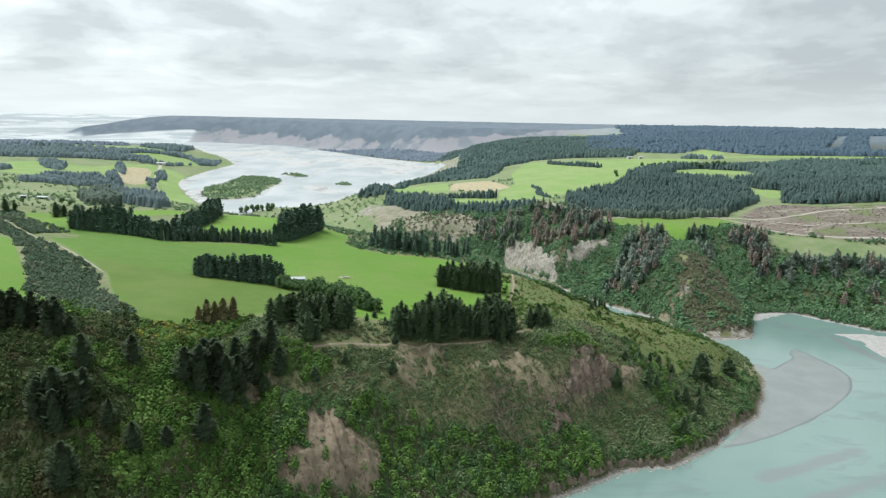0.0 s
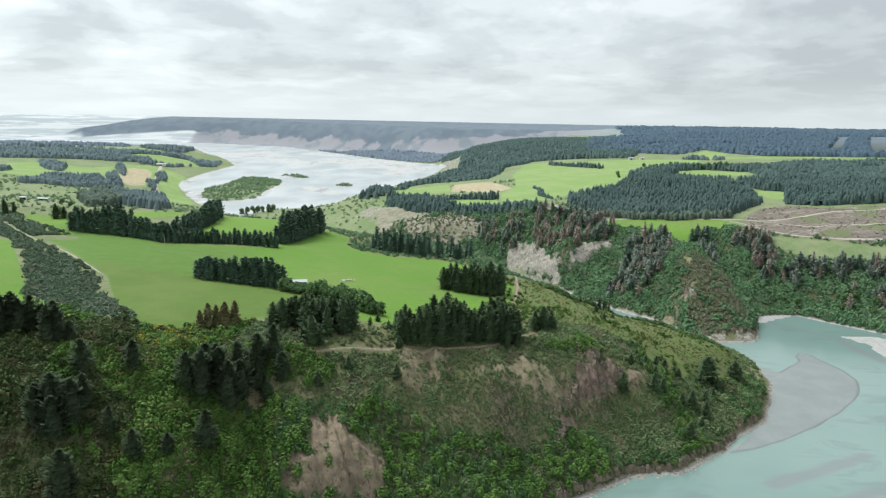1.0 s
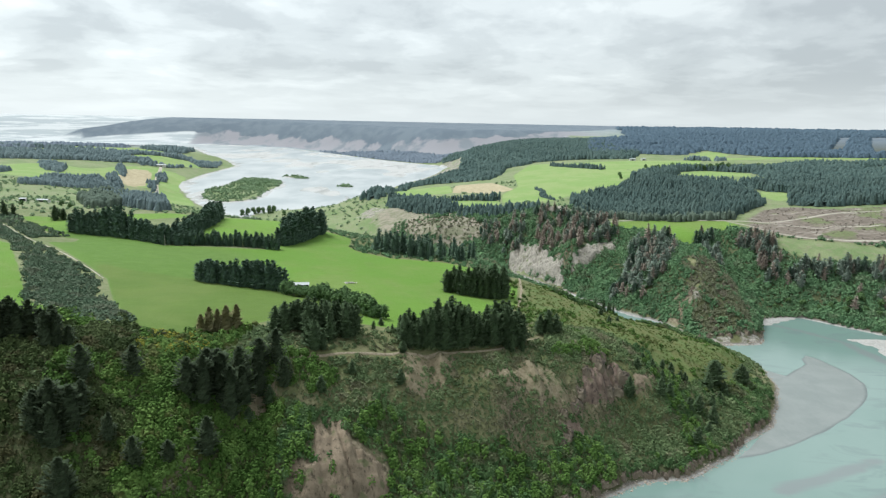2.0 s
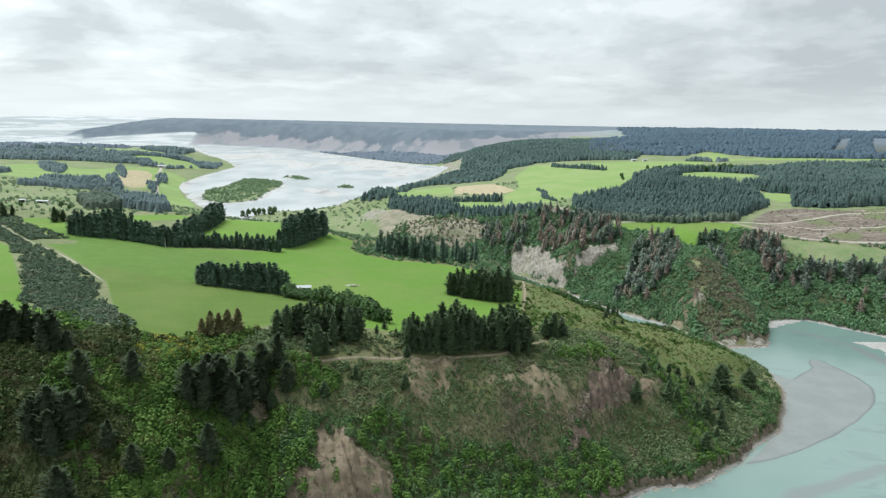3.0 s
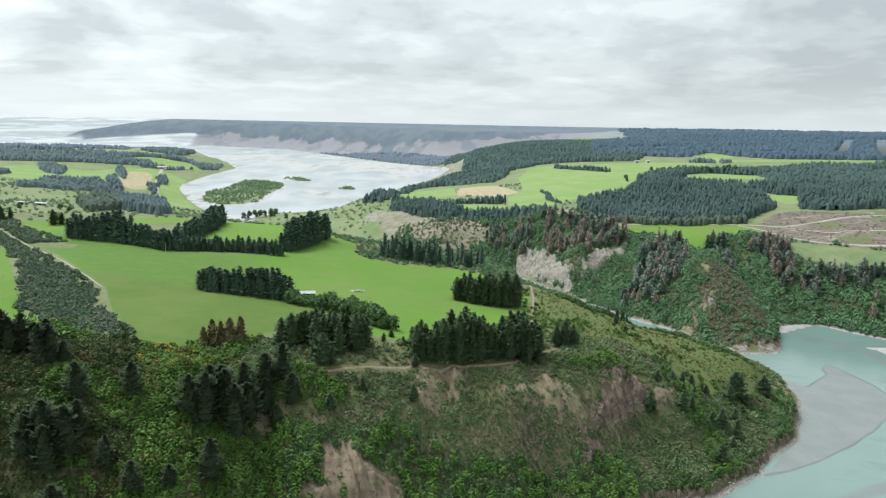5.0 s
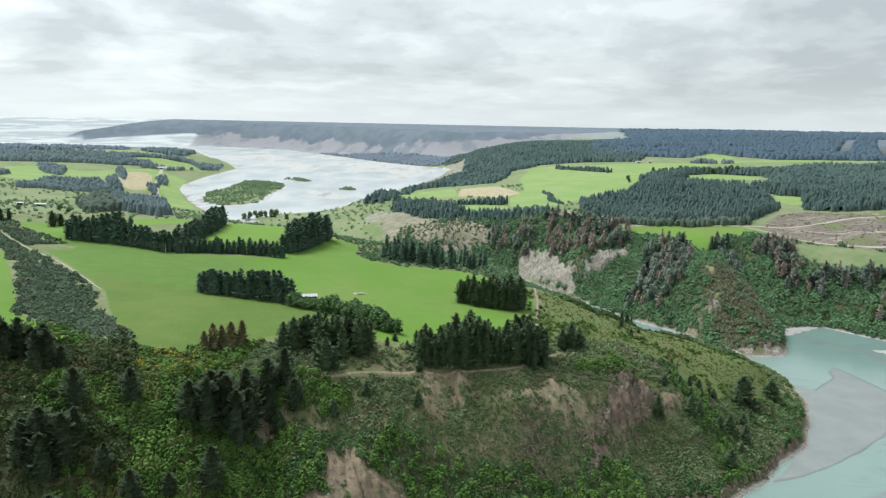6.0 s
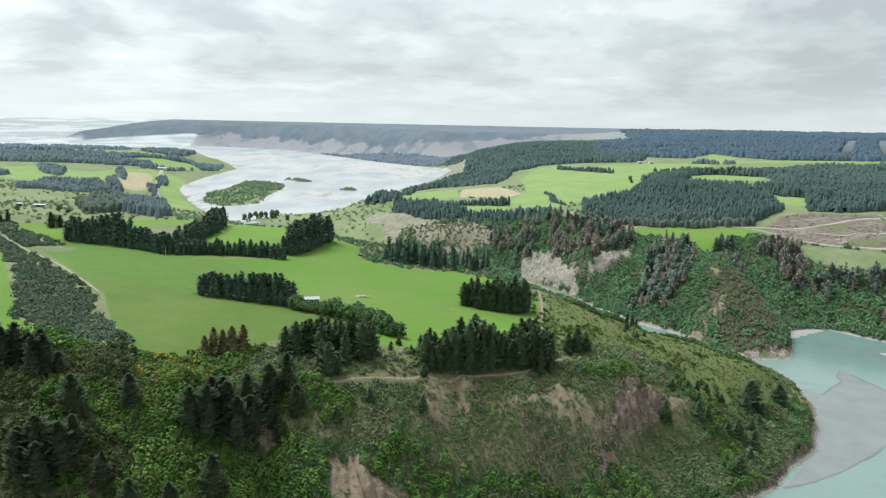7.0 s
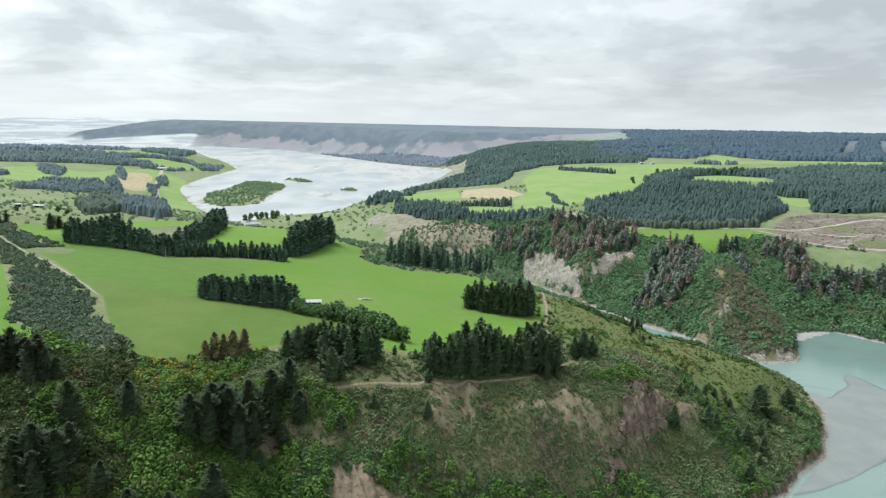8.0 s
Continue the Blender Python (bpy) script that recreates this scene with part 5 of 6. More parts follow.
def bushes(name, label, x, y, radius, per, rng, material, squat=0.8, lump=0.42, lite=False):
    """Rounded bushes: a dark inner ball with leaf clumps bulging out all over it; radius is one for each bush."""
    n = len(x)
    z = ground_height(x, y)
    girth = radius[:, None] * rng.uniform(0.82, 1.18, (n, 2))
    tall = radius * squat * rng.uniform(0.8, 1.25, n)
    size = np.stack([girth[:, 0], girth[:, 1], tall], 1)
    base = np.stack([x, y, z + 0.45 * tall], 1)
    v, f = lumps(base, size * 0.80, rng, 0.12, 0.2)
    # clumps sit on an even spiral from below the waist to the top
    k = (np.arange(per)[None] + rng.uniform(0, 1, (n, per))) / per
    up = 1.0 - 1.3 * k
    a = 2.39996 * np.arange(per)[None] + rng.uniform(0, 6.283, (n, 1)) + rng.normal(0, 0.3, (n, per))
    w = np.sqrt(np.clip(1 - up * up, 0, 1))
    d = np.stack([w * np.cos(a), w * np.sin(a), up], -1)
    c = base[:, None] + d * size[:, None] * rng.uniform(0.78, 1.08, (n, per, 1))
    lean = 0.6 * np.stack([ground_height(x + 2, y) - z, ground_height(x, y + 2) - z], 1) / 2       # crowns spread down the slope
    lean = np.clip(lean, -0.9, 0.9)
    v = v.reshape(n, 6, 3)
    v[..., 2] += ((v[..., :2] - base[:, None, :2]) * lean[:, None]).sum(-1)
    c[..., 2] += ((c[..., :2] - base[:, None, :2]) * lean[:, None]).sum(-1)
    g = radius[:, None] * lump * rng.uniform(0.75, 1.3, (n, per))
    sides = 3 if lite else 4
    v2, f2 = caps(c.reshape(-1, 3), d.reshape(-1, 3), g.ravel(), rng, sides)
    me = sheet_mesh(name, np.concatenate([v.reshape(-1, 3), v2]), np.concatenate([f, f2 + n * 6]), False)
    one = rng.rand(n)
    me.attributes.new("plant", "FLOAT", "FACE").data.foreach_set("value", np.concatenate([np.repeat(one, 8), np.repeat(one, per * sides)]).astype(np.float32))
    me.materials.append(material)
    return tagged(new(name, me), label, "shrubs", kind="stuff")


FARM_LANE = [(-470, 690), (-398, 624), (-330, 552), (-271, 491), (-232, 449), (-214, 429)]
CLIFF_TRACK = [(-78, 312), (-70, 318), (-51, 330), (-26, 344), (6, 359), (22, 366), (39, 384), (52, 396)]


UPPER_BANK = [(-70, 318), (-60, 339), (-43, 381), (-27, 388), (-24, 349), (-49, 329)]


def open_ground(x, y):
    """1 where neither paddock, bare clay nor track keeps the scrub away."""
    return (smooth(widest(x, y, PADDOCKS.values()), 1.5, -1.0) * (0.3 + 0.7 * smooth(edge_distance(x, y, UPPER_BANK) + 4 * fbm(x, y, 10, 2, 23), 3, -2)) * (0.14 + 0.86 * smooth(widest(x, y, [BARE[k] for k in (0, 1, 5, 6)]) + 3 * fbm(x, y, 12, 2, 21), 2.5, -2.0)) * (0.42 + 0.58 * smooth(widest(x, y, BARE) + 5 * fbm(x, y, 9, 3, 22), 2.5, -2.0)) * (line_distance(x, y, CLIFF_TRACK) > 2.6) * dry_land(x, y))


rng = np.random.RandomState(5)
GREEN_PATCH = [(56, 392), (78, 400), (92, 398), (86, 388), (70, 380), (60, 376), (54, 384)]
LUSH = foliage("lush_bush_leaves", (0.040, 0.078, 0.018), (0.074, 0.138, 0.030), (0.150, 0.240, 0.062), 0.75, third=(0.118, 0.122, 0.046))
BRIGHT = foliage("fresh_green_bush_leaves", (0.050, 0.098, 0.022), (0.088, 0.162, 0.036), (0.150, 0.235, 0.064), 0.5)
STRAW = foliage("dry_grass_blades", (0.144, 0.156, 0.074), (0.210, 0.194, 0.108), (0.312, 0.264, 0.168), 0.5)
OLIVE = foliage("olive_scrub_leaves", (0.080, 0.120, 0.054), (0.124, 0.172, 0.076), (0.185, 0.225, 0.112), 0.6, third=(0.180, 0.160, 0.106))
GORSE_LEAF = foliage("gorse_leaves", (0.062, 0.100, 0.062), (0.095, 0.140, 0.084), (0.145, 0.182, 0.124), 0.45, third=(0.128, 0.142, 0.098))
GOLD = foliage("flowering_gorse_leaves", (0.15, 0.165, 0.032), (0.245, 0.24, 0.042), (0.33, 0.30, 0.052), 0.25)
# leaves across the gorge, colour lifted to carry the haze there
GULLY = foliage("gorge_bush_leaves", (0.080, 0.150, 0.076), (0.114, 0.202, 0.098), (0.155, 0.252, 0.122), 0.5, third=(0.142, 0.186, 0.108))
FACE = foliage("gorge_face_bush_leaves", (0.052, 0.100, 0.038), (0.084, 0.150, 0.056), (0.140, 0.212, 0.088), 0.7, third=(0.130, 0.130, 0.074))
ISLAND_LEAF = foliage("pale_scrub_leaves", (0.150, 0.226, 0.122), (0.184, 0.268, 0.145), (0.232, 0.315, 0.184), 0.4)
HEADLAND = foliage("headland_scrub_leaves", (0.118, 0.132, 0.080), (0.160, 0.172, 0.104), (0.215, 0.212, 0.140), 0.5, third=(0.145, 0.125, 0.098))
# grey-olive tea-tree leaves, darkened further for shadow low on the western slope
SHADED_MANUKA = foliage("shaded_tea_tree_leaves", (0.030, 0.046, 0.016), (0.052, 0.078, 0.026), (0.112, 0.142, 0.060), 0.6, third=(0.080, 0.070, 0.036))
TUSSOCK = foliage("tussock_blades", (0.080, 0.108, 0.032), (0.112, 0.146, 0.043), (0.158, 0.180, 0.066), 0.5)


front = lambda x, y: ((lip_depth(x, y) < np.where(x < -140, 62, 36)) & (x < 128) | (x >= 128) & (y < 560) & (edge_distance(x, y, HEATH) < 4)) * open_ground(x, y) * (edge_distance(x, y, GORSE) < 0)
x, y = scatter(rng, (-240, 215, 250, 470), 1.68, lambda x, y: front(x, y) * smooth(west_share(x, y), 0.25, 0.6))
radius = rng.choice([0.7, 1.0, 1.35, 1.9], len(x), p=[0.3, 0.38, 0.24, 0.08]) * rng.uniform(0.85, 1.2, len(x)) * (1.05 + 0.55 * fbm(x, y, 12, 2, 41)) * np.where(x > -60, 0.8, 1.0)
shady = smooth(fbm(x, y, 34, 3, 71) - 0.012 * (x + 120) + 0.022 * np.clip(262 - y, -8, 40) * smooth(x, -60, -100), -0.15, 0.15) > rng.rand(len(x))
for some, leaf, label in ((~shady & (x < -72), LUSH, "dense bright green native bush on the steep slope"), (~shady & (x >= -72), FACE, "mixed olive-green bush low on the gorge face")):
    bushes("broadleaf_bush", label, x[some], y[some], radius[some], 16 if leaf == LUSH else 13, rng, leaf, 1.1, 0.38 if leaf == LUSH else 0.44, leaf != LUSH)
bushes("manuka_scrub", "grey-olive flowering tea-tree scrub, leaf colour darkened for the slope's shade", x[shady], y[shady], radius[shady], 12, rng, SHADED_MANUKA, 1.0, 0.46, True)
x, y = scatter(rng, (-240, 215, 250, 560), 1.65, lambda x, y: front(x, y) * (1 - 0.9 * smooth(west_share(x, y), 0.25, 0.6)) * (0.58 + 0.42 * smooth(fbm(x, 0.5 * y, 18, 3, 33), -0.3, 0.1)))
bushes("dry_scrub", "low olive and grey scrub on the dry gorge face", x, y, rng.uniform(0.5, 1.35, len(x)) * (1.1 + 0.6 * fbm(x, y, 20, 2, 43)) * (1 + 0.35 * smooth(x, 70, 150)), 7, rng, OLIVE, 0.9, 0.56, True)
x, y = scatter(rng, (-240, 215, 180, 420), 3.5, lambda x, y: front(x, y) * smooth(west_share(x, y), 0.45, 0.7) * smooth(fbm(x, y, 30, 3, 71) - 0.010 * (x + 126) + 0.02 * np.clip(264 - y, -8, 40), 0.15, -0.1) * 0.75)
more_x, more_y = scatter(rng, (-100, 262, 90, 400), 2.6, lambda x, y: np.maximum(smooth(edge_distance(x, y, [(-117, 300), (-112, 312), (-92, 320), (-70, 322), (-52, 316), (-58, 306), (-78, 300), (-96, 292)]), -1, 3), smooth(edge_distance(x, y, GREEN_PATCH), -1, 3)) * (lip_depth(x, y) < 8) * 0.8)
x, y = np.concatenate([x, more_x]), np.concatenate([y, more_y])
bushes("flowering_shrub", "tall fresh green shrubs with pale flowering tips", x, y, rng.uniform(1.3, 2.5, len(x)), 26, rng, BRIGHT, 1.15, 0.33)
x, y = scatter(rng, (-140, 250, 150, 420), 1.5, lambda x, y: (lip_depth(x, y) < 30) * (0.15 + 0.85 * open_ground(x, y)) * (edge_distance(x, y, GORSE) < 0) * smooth(widest(x, y, PADDOCKS.values()), 1.0, -1.0) * (1 - 0.8 * smooth(west_share(x, y), 0.3, 0.6)) * 0.62 * dry_land(x, y))
v, f = sprays(np.stack([x, y, ground_height(x, y) + 0.25], 1), rng.uniform(0.35, 0.8, len(x)), rng, 4, 1.2)
me = sheet_mesh("dry_grass", v, f, False)
me.materials.append(STRAW)
tagged(new("dry_grass", me), "straw-coloured dry grass tufts on the gorge face", "grass", kind="stuff")
x, y = scatter(rng, (-460, 310, -140, 720), 2.3, lambda x, y: smooth(edge_distance(x, y, GORSE) + 9 * fbm(x, y, 26, 3, 7), -1, 1.5) * (0.35 + 0.65 * smooth(edge_distance(x, y, PADDOCKS["west_tongue"]) + 5 * fbm(x, y, 12, 2, 24), 3, -3)) * (0.30 + 0.70 * smooth(fbm(x, y, 24, 3, 9), -0.28, 0.0)) * (line_distance(x, y, FARM_LANE) > 2.8))
bushes("gorse_thicket", "grey-green gorse thicket beside the farm lane", x, y, rng.uniform(0.8, 2.2, len(x)), 7, rng, GORSE_LEAF, 0.8, 0.52, True)
x, y = scatter(rng, (-138, 298, -112, 334), 1.4, lambda x, y: (lip_depth(x, y) > -6 + 6 * fbm(x, y, 10, 2, 86)) * smooth(widest(x, y, PADDOCKS.values()), 1, -1) * 0.95)
tongue_x, tongue_y = scatter(rng, (-210, 310, -150, 370), 2.6, lambda x, y: 0.75 * smooth(edge_distance(x, y, PADDOCKS["west_tongue"]) + 6 * fbm(x, y, 10, 2, 29), -4, 1))
bushes("tongue_shrub", "fresh green shrubs over the rough grass strip", tongue_x, tongue_y, rng.uniform(0.7, 1.6, len(tongue_x)), 12, rng, BRIGHT, 0.9, 0.4)
bushes("flowering_gorse", "yellow flowering gorse along the paddock edge", x, y, rng.uniform(0.7, 1.3, len(x)) * 1.5, 10, rng, GOLD, 0.8, 0.45, True)
x, y = scatter(rng, (40, 395, 225, 600), 2.2, lambda x, y: (edge_distance(x, y, HEATH) > -4) * (0.30 + 0.5 * smooth(fbm(x, y, 25, 3, 11), -0.1, 0.3)) * dry_land(x, y) * (line_distance(x, y, [(60, 600), (51, 490), (44, 440)]) > 1.5))
bushes("heath_tussock", "low yellow-green heath and tussock on the spur", x, y, rng.uniform(0.35, 0.8, len(x)), 5, rng, TUSSOCK, 0.6, 0.62, True)
x, y = scatter(rng, (40, 395, 240, 600), 2.6, lambda x, y: (edge_distance(x, y, HEATH) > -12) * (0.015 + 0.25 * smooth(fbm(x, y, 24, 3, 73) + 0.25 * smooth(x, 100, 60), 0.14, 0.34)) * dry_land(x, y))
bushes("spur_bush", "scattered green bushes on the spur", x, y, rng.uniform(0.8, 1.8, len(x)), 10, rng, LUSH, 0.85, 0.48, True)

x, y = scatter(rng, (70, 510, 225, 605), 2.0, lambda x, y: np.where(x < 140, line_distance(x, y, [(86, 541), (94, 541), (108, 563), (122, 562)]) < 5, (line_distance(x, y, [(164, 572), (173, 558), (183, 548), (188, 534), (198, 524), (206, 521)]) < 4)) * 0.85)
bushes("brow_thicket", "tall green bushes along the spur's back edge", x, y, rng.uniform(1.4, 2.5, len(x)) * np.where(x < 140, 1.0, 0.7), 10, rng, FACE, 1.3, 0.48, True)


HEADLAND_TOP = [(232, 690), (278, 690), (280, 760), (262, 782), (232, 775)]
east_side = lambda x, y: (x > np.interp(y, [520, 590, 640, 700, 800, 870, 1000], [260, 205, 190, 150, 100, 30, -90]))
x, y = scatter(rng, (-80, 560, 560, 1010), 2.95, lambda x, y: np.maximum(gorge_side(x, y), smooth(edge_distance(x, y, HEADLAND_TOP), -3, 3)) * east_side(x, y) * smooth(edge_distance(x, y, DRY_BANK) + 8 * fbm(x, y, 20, 2, 82), 3, -3) * (0.8 + 0.2 * smooth(fbm(x, y, 30, 3, 13), -0.2, 0.2)))
bank_x, bank_y = scatter(rng, (70, 560, 480, 900), 2.6, lambda x, y: (line_distance(x, y, EAST_BANK[8:21]) < 15 + 5 * fbm(x, y, 20, 2, 84)) * (edge_distance(x, y, GORGE_RIVER) < -1.0 - 2 * fbm(x, y, 9, 2, 85)) * (widest(x, y, SCREE) < 0) * 0.9)
x, y = np.concatenate([x, bank_x]), np.concatenate([y, bank_y])
brown = (line_distance(x, y, [(258, 676), (250, 640), (246, 610), (268, 596)]) + 9 * fbm(x, y, 20, 2, 81) < 27) & (rng.rand(len(x)) < 0.85)
bushes("headland_scrub", "brown-olive scrub on the rocky headland", x[brown], y[brown], rng.uniform(0.9, 2.2, brown.sum()), 8, rng, HEADLAND, 0.9, 0.5, True)
x, y = x[~brown], y[~brown]
bushes("gorge_bush", "dense green bush filling the far side of the gorge", x, y, (1.2 + 2.3 * rng.rand(len(x)) ** 2.2) * (1.05 + 0.4 * fbm(x, y, 25, 3, 45)), 8, rng, GULLY, 1.05, 0.5, True)
x, y = scatter(rng, (-160, 560, 160, 900), 4.6, lambda x, y: ~east_side(x, y) * dry_land(x, y) * smooth(widest(x, y, PADDOCKS.values()), 2, -2) * smooth(edge_distance(x, y, HEATH), 2, -2) * 0.6)
bushes("brow_bush", "green and olive bushes along the terrace brow", x, y, rng.uniform(1.0, 2.4, len(x)), 6, rng, GULLY, 0.85, 0.55, True)


x, y = scatter(rng, (-70, 915, 70, 1035), 3.0, lambda x, y: smooth(edge_distance(x, y, DRY_BANK) + 8 * fbm(x, y, 20, 2, 82), -3, 3) * 0.5)
bushes("dry_bank_scrub", "brown dry scrub on the terrace bank", x, y, rng.uniform(0.8, 1.8, len(x)), 6, rng, HEADLAND, 0.8, 0.55, True)


def far_scrub(x, y):
    return dry_land(x, y) * smooth(widest(x, y, list(PADDOCKS.values()) + STUBBLE), 3, -3) * smooth(widest(x, y, SCREE), 6, -4) * (0.10 + 0.5 * smooth(fbm(x, y, 90, 3, 15), 0.0, 0.35))


x, y = scatter(rng, (-1000, 640, 200, 1400), 8.6, lambda x, y: far_scrub(x, y) * ((y > 760) | (x < -360) | (x > -120)))
bushes("terrace_scrub", "scattered olive bushes over the rough terraces", x, y, rng.uniform(1.2, 2.8, len(x)), 5, rng, ISLAND_LEAF, 0.85, 0.6, True)
x, y = scatter(rng, (-620, 1480, -240, 2240), 6.0, lambda x, y: smooth(widest(x, y, [ISLAND, ISLET, SMALL_ISLET]), -2, 6) * (0.25 + 0.6 * smooth(fbm(x, y, 60, 3, 17), -0.25, 0.2)))
bushes("island_scrub", "low green scrub covering the river islands", x, y, rng.uniform(1.8, 4.0, len(x)), 4, rng, ISLAND_LEAF, 0.8, 0.62, True)

def canopy_leaf(name, dark, mid, light):
    """Tree tops of a wood seen from afar: tints from crown to crown and from stand to stand."""
    m = Mat(name, 0.9)
    m.b.inputs["Specular IOR Level"].default_value = 0.08
    tree, stand = m.noise(0.42, 5, 0.7), m.noise(0.022, 3)
    col = m.mix(m.step(tree, 0.36, 0.56), dark, mid)
    col = m.mix(m.math("MULTIPLY", m.step(tree, 0.52, 0.68), 0.8), col, light)
    col = m.mix(m.math("MULTIPLY", m.step(stand, 0.45, 0.62), 0.5), col, light)
    col = m.mix(m.math("MULTIPLY", m.island_random(), 0.4), col, mid)
    m.colour(col)
    m.bump(tree, 2.2, 1.0)
    return m.m


def cones(centres, radius, tall, rng, blunt, sides=4):
    """Tree tops in two stages with a shaken outline, one at each foot point; blunt: girth at two thirds of the height."""
    n = len(centres)
    a = (np.arange(sides)[None] + rng.uniform(0, 1, (n, 1))) * 6.2832 / sides
    ring = lambda k, h: centres[:, None] + np.stack([radius[:, None] * k * np.cos(a), radius[:, None] * k * np.sin(a), tall[:, None] * h + 0 * a], -1) * rng.uniform(0.8, 1.2, (n, sides, 1))
    top = centres + np.stack([rng.normal(0, 0.12, n) * radius, rng.normal(0, 0.12, n) * radius, tall], 1)
    v = np.concatenate([top[:, None], ring(blunt, 0.68), ring(1.0, 0.0)], 1)
    f = []
    for k in range(sides):
        m = (k + 1) % sides
        f += [(0, 1 + k, 1 + m), (1 + k, 1 + sides + k, 1 + sides + m), (1 + k, 1 + sides + m, 1 + m)]
    return v.reshape(-1, 3), (np.array(f)[None] + (2 * sides + 1) * np.arange(n)[:, None, None]).reshape(-1, 3)


def wood_mesh(x, y, outline, keep, step, tall, rng, material, slim, blunt):
    """A wood over a plan outline: tree tops close together above a dim inner canopy."""
    xs, ys, g = [q[0] for q in outline], [q[1] for q in outline], step * 1.6
    ax, ay = np.arange(min(xs) - 2 * g, max(xs) + 2 * g, g), np.arange(min(ys) - 2 * g, max(ys) + 2 * g, g)
    X, Y = np.meshgrid(ax, ay)
    X, Y = X.ravel() + rng.uniform(-0.3, 0.3, X.size) * g, Y.ravel() + rng.uniform(-0.3, 0.3, X.size) * g
    d = keep(X, Y)
    Z = ground_height(X, Y) - 0.6 + tall * 0.42 * smooth(d, -0.1 * g, 0.6 * g)
    f = grid_faces(len(ay), len(ax))
    f = f[(d[f] > 0).all(1)]
    f = np.concatenate([f[:, [0, 1, 2]], f[:, [0, 2, 3]]])
    used, inv = np.unique(f, return_inverse=True)
    sheet_v, sheet_f = np.stack([X, Y, Z], 1)[used], inv.reshape(f.shape)
    n, z = len(x), ground_height(x, y)
    h, w = tall * rng.uniform(0.7, 1.2, n) * (1 + 0.4 * fbm(x, y, 60, 3, 27)), step * slim * rng.uniform(0.8, 1.2, n)
    top_v, top_f = cones(np.stack([x, y, z + h * 0.05], 1), w, h * 0.95, rng, blunt)
    v, f = joined((sheet_v, sheet_f), (top_v, top_f))
    me = sheet_mesh("woodland", v, f, True)
    me.materials.append(material)
    return me


WOOD_LEAF = canopy_leaf("woodland_needles", (0.054, 0.086, 0.082), (0.078, 0.118, 0.108), (0.106, 0.148, 0.130))
EDGE_LEAF = canopy_leaf("woodland_edge_leaves", (0.080, 0.108, 0.086), (0.105, 0.138, 0.108), (0.13, 0.165, 0.125))
# farther woods: distance haze put in as paler, bluer leaf colours
MID_LEAF = canopy_leaf("hazed_mid_needles", (0.105, 0.143, 0.150), (0.130, 0.175, 0.180), (0.162, 0.204, 0.206))
MESA_LEAF = canopy_leaf("hazed_far_leaves", (0.133, 0.163, 0.204), (0.152, 0.184, 0.226), (0.171, 0.204, 0.241))
FAR_LEAF = canopy_leaf("hazed_plantation_needles", (0.066, 0.101, 0.136), (0.080, 0.117, 0.152), (0.094, 0.133, 0.166))
for key, (outline, step, tall) in WOODS.items():
    if key == "mesa_wood":        # kilometres off: ground cover alone
        continue

    def keep(x, y):
        d = edge_distance(x, y, outline) + 6 * fbm(x, y, 50, 2, 23)
        if not key.startswith(("clump", "hedge_", "grove_")):
            d = np.minimum(d, 2 - widest(x, y, list(PADDOCKS.values()) + STUBBLE + FELLED))
        return np.where(dry_land(x, y), d, -50.0)

    xs, ys = [q[0] for q in outline], [q[1] for q in outline]
    x, y = scatter(rng, (min(xs), min(ys), max(xs), max(ys)), step, lambda x, y: (keep(x, y) > 0) * 0.97)
    near = min(ys) < 1600
    if key in ("wood_edge", "grove_e"):
        leaf, label = EDGE_LEAF, "grey-green broadleaf trees along the plantation's edge" if key == "wood_edge" else "grey-green broadleaf grove on the river terrace"
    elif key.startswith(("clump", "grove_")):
        leaf, label = MID_LEAF, "farm clump of pines on the lowland, needles greyed for haze"
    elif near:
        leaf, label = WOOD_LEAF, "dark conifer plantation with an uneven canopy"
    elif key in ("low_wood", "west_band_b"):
        leaf, label = MESA_LEAF, "woodland along the far terrace edge, leaves paled and blued for haze"
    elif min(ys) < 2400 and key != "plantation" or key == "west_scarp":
        leaf, label = MID_LEAF, "conifer plantation on the far terrace, needles greyed for haze"
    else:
        leaf, label = FAR_LEAF, "far conifer plantation on the plain, needles blued for haze"
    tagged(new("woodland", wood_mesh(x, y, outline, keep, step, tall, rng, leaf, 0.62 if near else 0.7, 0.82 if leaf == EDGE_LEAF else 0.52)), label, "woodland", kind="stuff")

# ---- tracks, farm buildings and small things ----


def track_material(name, a, b):
    m = Mat(name, 0.95)
    m.colour(m.mix(m.step(m.noise(0.8, 4, 0.6), 0.35, 0.65), a, b))
    m.bump(m.noise(1.5, 3), 0.1)
    return m.m


PALE_TRACK = track_material("pale_gravel_track", (0.30, 0.27, 0.22), (0.42, 0.39, 0.33))
CLAY_TRACK = track_material("trodden_clay_track", (0.19, 0.16, 0.11), (0.29, 0.245, 0.175))


